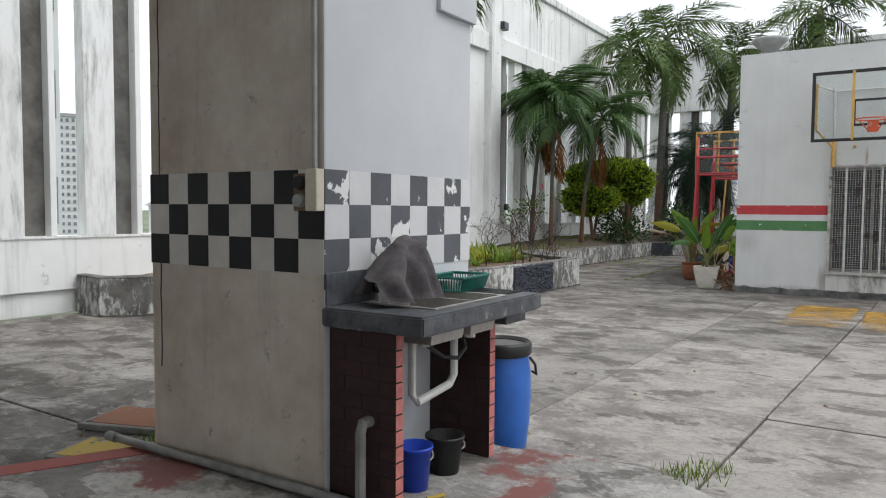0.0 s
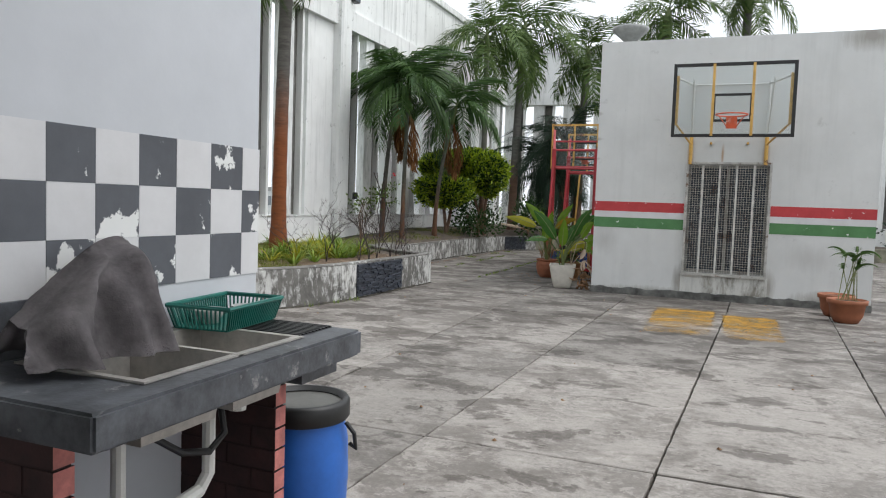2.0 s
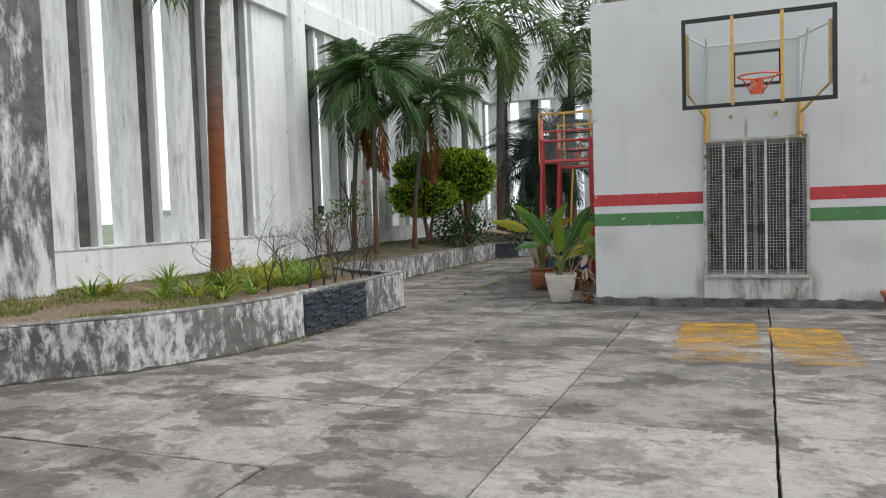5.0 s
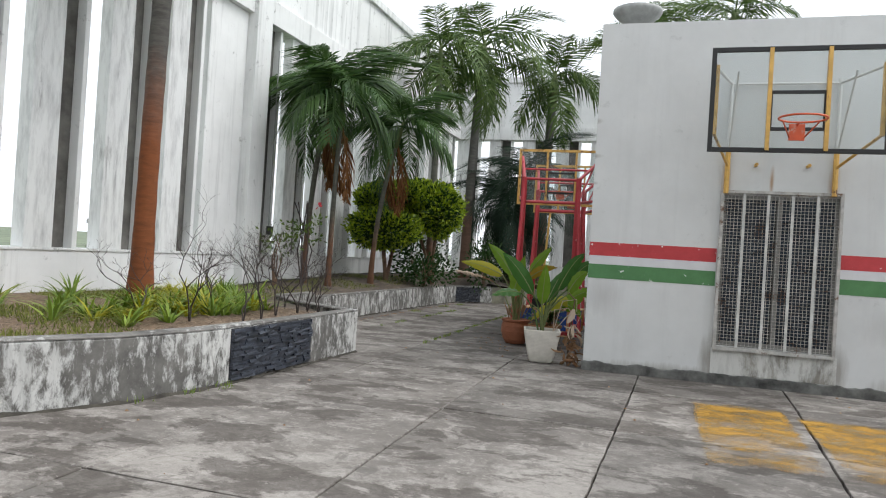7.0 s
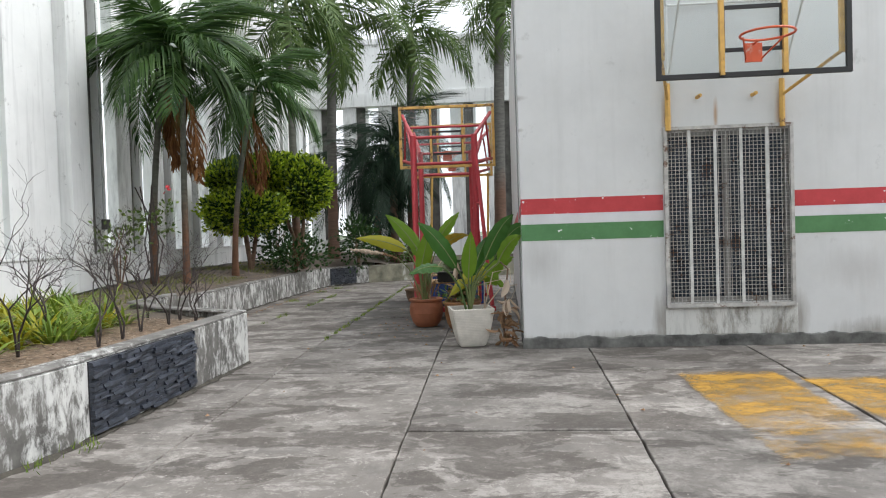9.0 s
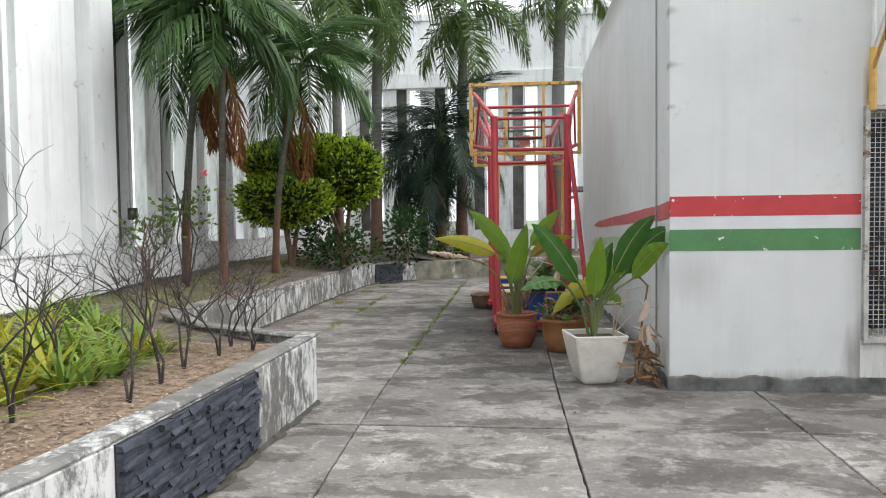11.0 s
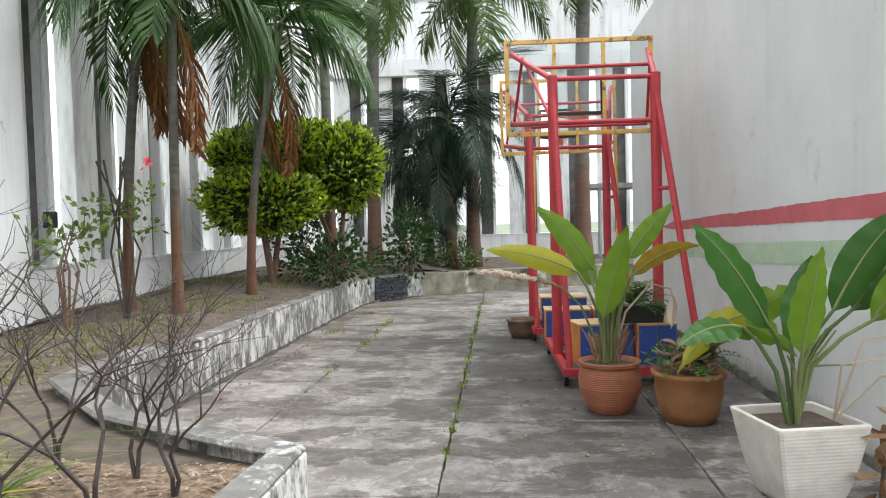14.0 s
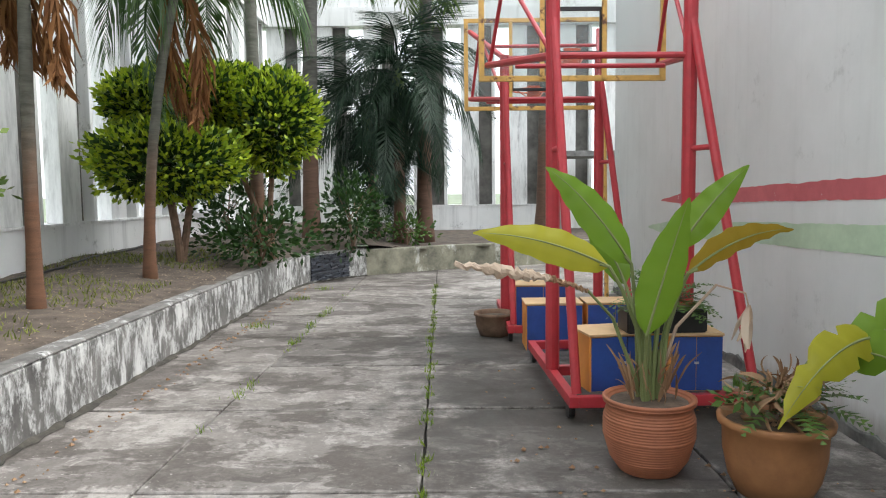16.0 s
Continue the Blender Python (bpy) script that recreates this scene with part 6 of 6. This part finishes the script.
pota = round_pot("round_pot", (-3.31, 16.38, 0.0), [(0.15, 0.0), (0.2, 0.07), (0.235, 0.19), (0.235, 0.28), (0.215, 0.345), (0.235, 0.36), (0.24, 0.385), (0.225, 0.39), (0.2, 0.36)], M_TERRA, "ribbed terracotta pot with a paddle-leaf plant", True)
aplant = thing("paddle_leaf_plant", (-3.31, 16.38, 0.36), "potted plant with bright green paddle leaves on long stalks", "plant")
aplant["soil_z"] = 0.0
DL = [(-0.36, -0.2, 0.61), (-0.56, -0.22, 0.68), (-0.76, -0.22, 0.71), (-1.01, -0.22, 0.75)]
for s, t, w, m, sag, tw, torn in (
    ((-0.10, 0.0, 0.72), (-0.54, 0.0, 1.22), 0.105, M_PADDLE, 0.16, 15, 0),
    ((-0.24, -0.12, 0.72), (-0.92, -0.22, 0.90), 0.10, M_PADDLEY, 0.12, 20, 0),
    ((-0.06, -0.16, 0.38), (0.12, -0.22, 1.06), 0.115, M_PADDLE, 0.04, 0, 0),
    ((0.16, 0.05, 0.80), (0.50, 0.02, 1.22), 0.09, M_PADDLE, 0.10, -20, 0),
    ((0.16, -0.1, 0.68), (0.64, -0.18, 0.90), 0.08, M_AMBER, 0.22, 20, 0),
    ((-0.1, 0.12, 0.6), (-0.28, 0.4, 1.05), 0.09, M_PADDLE, 0.1, 0, 0)):
    paddle(aplant, s, t, w, m, sag, tw, torn)
for i in range(12):
    bm = bmesh.new()
    a = rnd(0, 6.28)
    tube(bm, [(0.03 * math.cos(a), 0.03 * math.sin(a), -0.02), (0.05 * math.cos(a), 0.05 * math.sin(a), 0.25), (0.1 * math.cos(a), 0.1 * math.sin(a), rnd(0.4, 0.6))], [0.014, 0.011, 0.004], 6)
    part("stalk", bm, M_STALK, aplant)
bm = bmesh.new()
for i in range(46):
    a, r = rnd(0, 6.28), rnd(0.02, 0.14)
    curled_leaf(bm, (r * math.cos(a), r * math.sin(a), rnd(0.0, 0.12)), (math.cos(a) * 0.3, math.sin(a) * 0.3, rnd(0.7, 1.5)), rnd(0.12, 0.3), rnd(0.006, 0.014), rnd(-1.2, 1.2))
part("withered_leaves", bm, M_DRY, aplant, "dry withered leaf bases")
def rolled(pts, radii, n=26):
    """A crumpled, rolled-up strip of dry leaf along a line."""
    bm = bmesh.new()
    line, rs = [], []
    for i in range(n + 1):
        f = i / n * (len(pts) - 1)
        j = min(int(f), len(pts) - 2)
        p = Vector(pts[j]).lerp(Vector(pts[j + 1]), f - j)
        line.append(p + Vector((0, rnd(-0.006, 0.006), rnd(-0.008, 0.008))))
        rs.append((radii[j] + (radii[j + 1] - radii[j]) * (f - j)) * rnd(0.6, 1.3))
    tube(bm, line, rs, 9)
    for v in bm.verts:
        v.co += Vector((rnd(-1, 1), rnd(-1, 1), rnd(-1, 1))) * 0.005
    return bm


part("dead_leaf", rolled([DL[0], DL[1]], [0.007, 0.016]), M_DRY, aplant, "brown rolled dead leaf")
part("dead_leaf_tip", rolled([DL[1], DL[2], DL[3]], [0.016, 0.032, 0.014]), M_PALE, aplant, "pale crumpled leaf tip")
bm = bmesh.new()
tube(bm, [(-0.03, 0.0, 0.0), (DL[0][0] * 0.6, -0.1, DL[0][2] * 0.75), DL[0]], [0.011, 0.009, 0.007], 6)
part("stalk", bm, M_STALK, aplant)
fan = bmesh.new()
tube(fan, [(0.03, 0.0, 0.05), (0.12, -0.05, 0.4), (0.3, -0.1, 0.62), (0.44, -0.12, 0.58), (0.46, -0.12, 0.5)], [0.01, 0.009, 0.007, 0.005, 0.004], 6)
for q in range(6):
    curled_leaf(fan, (0.46, -0.12, 0.52), (rnd(-0.5, 0.3), rnd(-0.4, 0.4), -1), rnd(0.16, 0.26), rnd(0.02, 0.035), rnd(-1.5, 1.5))
part("dead_leaf", fan, M_PALE, aplant, "pale crumpled dead leaf on an arching stalk")

potb = round_pot("round_pot", (-2.79, 16.08, 0.0), [(0.17, 0.0), (0.21, 0.08), (0.235, 0.2), (0.24, 0.32), (0.262, 0.335), (0.266, 0.365), (0.245, 0.372), (0.225, 0.33)], M_TERRAB, "smooth brown glazed pot with ferns")
bplant = thing("fern_mix_plant", (-2.79, 16.08, 0.335), "potted mix of ferns, drooping and withered leaves", "plant")
bplant["soil_z"] = 0.0
for s, t, w, m, sag, tw, torn in (
    ((0.42, -0.12, 0.44), (-0.16, -0.38, 0.10), 0.115, M_PADDLEY, 0.3, 20, 5),
    ((0.26, -0.1, 0.34), (0.72, -0.3, 0.62), 0.13, M_PADDLE, 0.2, -15, 5),
    ((0.2, -0.05, 0.36), (0.6, -0.4, 0.2), 0.12, M_PADDLE, 0.3, 15, 4)):
    paddle(bplant, s, t, w, m, sag, tw, torn)


def fern(host, n, ln, material, base=(0, 0, 0)):
    bm = bmesh.new()
    for i in range(n):
        az, el = rnd(0, 6.28), rnd(0.5, 1.2)
        d = Vector((math.cos(az) * math.cos(el), math.sin(az) * math.cos(el), math.sin(el)))
        prev = Vector(base)
        for q in range(12):
            d = (d + Vector((0, 0, -0.11))).normalized()
            p = prev + d * ln / 12
            sd = Vector((-math.sin(az), math.cos(az), 0))
            wl = ln * 0.2 * math.sin(math.pi * (q + 1) / 13)
            for s in (-1, 1):
                e = p + (sd * s + d * 0.5 + Vector((0, 0, rnd(-0.2, 0.2)))).normalized() * wl
                k = d * 0.012
                bm.faces.new([bm.verts.new(p - k), bm.verts.new(p + k), bm.verts.new(e)])
            prev = p
    part("fronds", bm, material, host)


fern(bplant, 22, 0.36, M_FERN, (0.06, -0.06, 0.06))
bm = bmesh.new()
for i in range(120):
    a, r = rnd(0, 6.28), rnd(0.02, 0.17)
    curled_leaf(bm, (r * math.cos(a), r * math.sin(a), rnd(0.02, 0.22)), (math.cos(a), math.sin(a), rnd(-0.2, 1.2)), rnd(0.08, 0.18), rnd(0.008, 0.018), rnd(-2.6, 2.6))
part("withered_leaves", bm, M_DRY, bplant, "brown withered leaves")
bm = bmesh.new()
leaf_cluster(bm, (-0.2, -0.1, 0.16), (0.1, 0.1, 0.06), 60, 0.06, 0.3)
part("small_leaves", bm, M_FERN, bplant)

dry = thing("dead_plant", (-2.18, 14.55, 0.0), "dead brown plant leaning at the building corner", "plant")
bm = bmesh.new()
for i in range(26):
    z = rnd(0.05, 0.42)
    curled_leaf(bm, (rnd(-0.1, 0.06), rnd(-0.14, 0.02), z), (rnd(-0.6, 0.6), rnd(-0.8, 0.3), rnd(-0.9, 0.3)), rnd(0.12, 0.24), rnd(0.016, 0.034), rnd(-2.6, 2.6))
part("lower_leaves", bm, M_DRY, dry)
bm = bmesh.new()
for i in range(7):
    curled_leaf(bm, (0.02 + rnd(-0.02, 0.02), -0.12 + rnd(-0.03, 0.03), rnd(0.42, 0.86)), (rnd(-0.5, 0.5), rnd(-0.6, 0.1), rnd(-1, -0.1)), rnd(0.14, 0.22), rnd(0.03, 0.05), rnd(-3, 3))
part("upper_leaves", bm, M_PALE, dry, "curled pale brown leaves")
part("stem", tubes(0.009, [(-0.05, 0, 0), (-0.03, -0.05, 0.45), (0.02, -0.12, 0.88), (-0.06, -0.16, 0.96)]), M_STEM, dry)
bm = bmesh.new()
for q in ((-0.3, 0.5), (-0.2, 0.62), (-0.12, 0.44)):
    tube(bm, [(-0.26, 0.02, 0.42), (q[0] + 0.05, -0.05, q[1] + 0.22), (q[0] + 0.24, -0.1, q[1] + 0.26), (0.05, -0.12, q[1] + 0.1)], [0.007, 0.006, 0.005, 0.003], 5)
part("arching_stems", bm, M_PALE, dry)

# pots at the front right of the block
for i, (x, y, r) in enumerate(((1.9, 12.9, 0.25), (1.84, 13.55, 0.24))):
    q = round_pot("round_pot", (x, y, 0.0), [(r * 0.62, 0), (r * 0.85, 0.1), (r * 0.95, 0.26), (r * 1.05, 0.27), (r * 1.08, 0.33), (r, 0.335), (r * 0.95, 0.3)], M_TERRA, "wide terracotta pot before the white wall")
wisp = thing("wispy_palm", (1.9, 12.9, 0.3), "thin wispy palm in a terracotta pot", "plant")
F_WISP = frond_mesh("frond", 0.34, 0.9, 0.10, 16, 0.006, M_FERN, 0.8, 0.3)
for i in range(9):
    st = (rnd(-0.1, 0.15), rnd(-0.1, 0.1), rnd(0.4, 0.85))
    part("stem", tubes(0.006, [(0.03 * i - 0.12, 0, 0), st]), M_STALK, wisp)
    o = new("frond", F_WISP)
    o.parent = wisp
    o.matrix_local = pose(*st, 0, -rnd(25, 60), rnd(0, 360))
bowl2 = round_pot("bowl_pot", (-3.9, 19.95, 0.0), [(0.15, 0), (0.19, 0.1), (0.2, 0.2), (0.215, 0.205), (0.215, 0.235), (0.19, 0.235), (0.18, 0.19)], M_STEM, "dark brown low pot beside the stand")


# ---- painted boxes and tub on the stand's base ----
def chest(at, rz, w, d, h, label):
    c = thing("painted_box", at, label, "box", "painted boxes on the stands", rz)
    part("body", boxes((0, w, 0.006, d, 0, h), bevel=0.006), M_BOXO, c)
    part("front_panel", boxes((0.012, w * 0.5 - 0.003, -0.004, 0.012, 0.008, h - 0.008), (w * 0.5 + 0.003, w - 0.006, -0.004, 0.012, 0.008, h - 0.008)), M_BOXB, c, "deep blue front")
    part("lid", boxes((-0.006, w + 0.006, -0.006, d + 0.006, h, h + 0.016), bevel=0.003), M_BOXT, c, "tan lid")
    part("latch", boxes((w * 0.46, w * 0.54, -0.012, -0.003, h * 0.5, h * 0.54)), M_STEEL, c)


chest((-3.46, 17.2, 0.17), 11, 0.5, 0.34, 0.36, "orange wooden box with a deep blue front")
chest((-2.95, 17.22, 0.17), 0, 0.34, 0.34, 0.36, "orange wooden box with a deep blue front")
chest((-3.66, 19.2, 0.0), 0, 0.52, 0.36, 0.42, "orange wooden box with a deep blue front")
chest((-3.1, 19.22, 0.0), 0, 0.52, 0.36, 0.42, "orange wooden box with a deep blue front")
chest((-3.66, 20.3, 0.0), 0, 0.6, 0.4, 0.45, "orange wooden box with a deep blue front")
tub = thing("plant_tub", (-2.97, 17.32, 0.546), "black rectangular tub of ferns on a box", "plant tub", rz=4)
bm = bmesh.new()
prism(bm, [(-0.26, -0.1), (0.26, -0.1), (0.26, 0.12), (-0.26, 0.12)], 0, 0.15)
bmesh.ops.bevel(bm, geom=bm.edges[:], offset=0.01, segments=2, affect="EDGES")
part("body", bm, M_BLACK, tub)
fern(tub, 46, 0.38, M_FERN, (0, 0, 0.14))

# flowers on the hibiscus and far plants on the wall
hib = thing("hibiscus", (-8.2, 18.2, 0.45), "thin hibiscus with one red flower", "plant")
random.seed(320)
bm = bmesh.new()
for q in range(7):
    leaf_cluster(bm, (rnd(-0.4, 0.4), rnd(-0.4, 0.4), rnd(0.9, 1.9)), (0.2, 0.2, 0.12), 60, 0.085, 0.2)
part("leaves", bm, M_HIB, hib)
for q in range(5):
    part("stem", tubes(0.012, [(0, 0, -0.03), (rnd(-0.15, 0.15), rnd(-0.15, 0.15), 0.8), (rnd(-0.35, 0.35), rnd(-0.35, 0.35), 1.8)], n=5), M_TWIG, hib)
bm = bmesh.new()
leaf_cluster(bm, (0.32, -0.1, 1.72), (0.05, 0.05, 0.04), 16, 0.08, 0.2)
part("flower", bm, M_FLOWER, hib, "red flower")

# Hose along the wall; its black line doubles as the foot's shadow gap.
hz = [(XW + 0.3 + 0.08 * math.sin(y * 1.3), y, soil_height(XW + 0.3, y) + 0.02) for y in [14.5 + 0.5 * i for i in range(20)]]
tagged(obj("hose_and_gap_line", tubes(0.014, hz), M_BLACK), "black hose along the wall in the bed, also drawing the shaded gap at its foot", "hose")
ob = thing("outlet_box", (XW + 0.2, 18.25, 1.62), "small black outlet box on the wall pilaster", "outlet box")
bm = bmesh.new()
box(bm, 0, 0.09, -0.07, 0.07, -0.09, 0.09, 0.012)
part("case", bm, M_BLACK, ob)
part("conduit", tubes(0.012, [(0.012, 0, 0.09), (0.012, 0, 3.8)]), M_LAMP, ob)

# ---- tufts in the floor joints ----
random.seed(330)
bm = bmesh.new()


def tuft(x, y, n, h, sp):
    for _ in range(n):
        px, py = x + random.gauss(0, sp), y + random.gauss(0, sp)
        a = rnd(0, 6.28)
        u = Vector((math.cos(a), math.sin(a), 0)) * 0.005
        hh = h * rnd(0.4, 1.1)
        bm.faces.new([bm.verts.new((px - u.x, py - u.y, -0.01)), bm.verts.new((px + u.x, py + u.y, -0.01)), bm.verts.new((px + rnd(-0.03, 0.03), py + rnd(-0.03, 0.03), hh))])


for i in range(90):
    if noise.noise(Vector((i * 0.37, 2, 5))) > -0.05:
        tuft(-4.485 - 0.012 * i / 10 + rnd(-0.012, 0.012), 15.2 + i * 0.1 + rnd(-0.05, 0.05), random.randint(3, 26), 0.045, 0.02)
for i in range(30):
    y = rnd(17, 24.0)
    tuft(-5.88 + rnd(-0.02, 0.02), y, 10, 0.05, 0.03)
for x, y, n in ((-0.25, 3.95, 120), (-0.16, 4.15, 60), (-3.05, 2.7, 90), (-2.98, 2.5, 60), (-3.3, 2.62, 50), (-5.15, 9.85, 40), (-5.05, 10.4, 60), (-4.98, 10.75, 50), (-6.5, 20.5, 60), (-6.45, 22.5, 60), (-6.3, 23.5, 60)):
    tuft(x, y, n, 0.07, 0.07)
tagged(obj("joint_weeds", bm, M_GRASS), "small green weeds in the floor joints", "weeds", kind="stuff")
random.seed(331)
bm = bmesh.new()
for i in range(420):
    if i < 150:
        t = rnd(0, 1)
        e = EDGE2[0], EDGE2[-1]
        x, y = -6.6 + rnd(0, 0.35) ** 2, 16 + 8 * t
    elif i < 260:
        x, y = rnd(-4.1, -2.3), rnd(15.2, 18.5)
    elif i < 330:
        x, y = rnd(-3.9, -3.1), rnd(2.4, 3.2)
    else:
        x, y = rnd(-6, 4), rnd(4, 15)
    r = rnd(0.006, 0.02)
    v = [bm.verts.new((x + r * a, y + r * b, max(0.002, 0.004 + r * c))) for a, b, c in ((-1, 0, 0), (0.2, -1, 0), (1, 0.2, 0), (0, 1, 0), (rnd(-0.3, 0.3), rnd(-0.3, 0.3), 0.8))]
    for j in range(4):
        bm.faces.new((v[j], v[(j + 1) % 4], v[4]))
tagged(obj("floor_debris", bm, M_DRY), "dry leaf bits and grit on the floor", "debris", kind="stuff")

# ---- city beyond the wall ----


def far_block(name, at, w, d, h, cols, rows, label, rz=0, roof=False):
    b = thing(name, at, label, "building", "buildings beyond the wall", rz)
    part("wall", boxes((-w, w, -d, d, 0, h)), M_FAR, b)
    for c in range(cols):
        for r in range(rows):
            x = -w + 2 * w * (c + 0.25) / cols
            z = h * (r + 0.3) / rows
            part("window", boxes((x, x + w / cols, -d - 0.2, -d + 0.1, z, z + h * 0.45 / rows)), M_FARD, b)
    bm = bmesh.new()
    if roof:
        lo = [bm.verts.new((sx * (w + 0.6), sy * (d + 0.6), h)) for sx, sy in ((-1, -1), (1, -1), (1, 1), (-1, 1))]
        hi = [bm.verts.new((-w * 0.5, 0, h + w * 0.35)), bm.verts.new((w * 0.5, 0, h + w * 0.35))]
        for f in ((lo[0], lo[1], hi[1], hi[0]), (lo[1], lo[2], hi[1]), (lo[2], lo[3], hi[0], hi[1]), (lo[3], lo[0], hi[0])):
            bm.faces.new(f)
        bm.faces.new(lo[::-1])
    else:
        box(bm, -w - 0.3, w + 0.3, -d - 0.3, d + 0.3, h, h + 1.0)
    part("roof", bm, M_ROOF, b)


far_block("tower_block", (-135, 68, -7), 6, 6, 75, 5, 4, "tall white tower block with upright ribs", 62)
far_block("office_block", (-225, 128, -7), 5, 5, 37, 6, 16, "white office block with rows of windows", 60)
far_block("villa", (-95, 72, -7), 5, 4, 9, 3, 3, "white house with a grey hipped roof", 55, True)
far_block("warehouse", (-120, 150, -7), 14, 8, 10, 6, 2, "pale low block beyond the wall", 40)

# ---- floor slabs, piece by piece ----
SEAMS = [(-9.25, -9.25, -9.25), (-7.4, -7.4, -7.3), (-5.5, -5.93, -5.85), (-3.97, -4.47, -4.585), (-2.66, -2.95, -3.02), (-1.57, -1.30, -1.3), (-0.19, 0.36, 0.5), (1.22, 1.78, 2.0), (2.95, 3.4, 3.6), (4.7, 5.1, 5.2), (6.5, 6.8, 6.9), (8.4, 8.6, 8.6), (10.3, 10.4, 10.4), (12.2, 12.3, 12.3), (14.1, 14.1, 14.1), (15.95, 15.95, 15.95)]
CROSS = [-8.9, -6.0, -3.0, 0.0, 2.6, 5.46, 6.93, 8.34, 11.08, 13.1, 14.6, 16.1, 17.45, 18.68, 19.9, 21.2, 22.5, 24.0, 25.6, 27.3, 29.5, 32.4]


def seam_x(seam, y):
    """Where a long joint runs, bent slightly at y = 14."""
    a, b, c = seam
    return a + (b - a) * (y - 3) / 11 if y < 14 else b + (c - b) * (y - 14) / 10

random.seed(400)
for left, right in zip(SEAMS, SEAMS[1:]):
    rows = [v for v in CROSS if v != 6.93 or right[0] < -2.6]
    for y0, y1 in zip(rows, rows[1:]):
        g, gc = (0.009 if -0.19 in (left[0], right[0]) else 0.0062), 0.013
        u0, u1 = y0 + gc, y1 - gc
        q = [(seam_x(left, u0) + g, u0), (seam_x(right, u0) - g, u0), (seam_x(right, u1) - g, u1), (seam_x(left, u1) + g, u1)]
        cx, cy = sum(p[0] for p in q) / 4, sum(p[1] for p in q) / 4
        near = -7 < cx < 4 and 2 < cy < 26
        ring = []
        for (ax, ay), (bx, by) in zip(q, q[1:] + q[:1]):
            m = max(1, int(math.hypot(bx - ax, by - ay) / 0.09)) if near else 1
            for i in range(m):
                w = 0.0 if i == 0 else 0.007 * noise.noise(Vector((ax * 9 + (bx - ax) * i, ay * 9 + (by - ay) * i * 5, i * 0.9))) + 0.004 * rnd(-1, 0.6)
                x, y = ax + (bx - ax) * i / m, ay + (by - ay) * i / m
                horiz = abs(bx - ax) > abs(by - ay)
                ring.append((x if horiz else x - w * (1 if x < cx else -1) * -1, y if not horiz else y - w * (1 if y < cy else -1) * -1))
        bm = bmesh.new()
        z = rnd(-0.006, 0.003)
        lo = [bm.verts.new((x - cx, y - cy, -0.059)) for x, y in ring]
        md = [bm.verts.new((x - cx, y - cy, z - 0.006)) for x, y in ring]
        hi = [bm.verts.new(((x - cx) * 0.994, (y - cy) * 0.994, z)) for x, y in ring]
        for a, b in ((lo, md), (md, hi)):
            for j in range(len(ring)):
                k = (j + 1) % len(ring)
                bm.faces.new((a[j], a[k], b[k], b[j]))
        bm.faces.new(hi)
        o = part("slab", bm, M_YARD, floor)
        o.location = (cx, cy, 0)
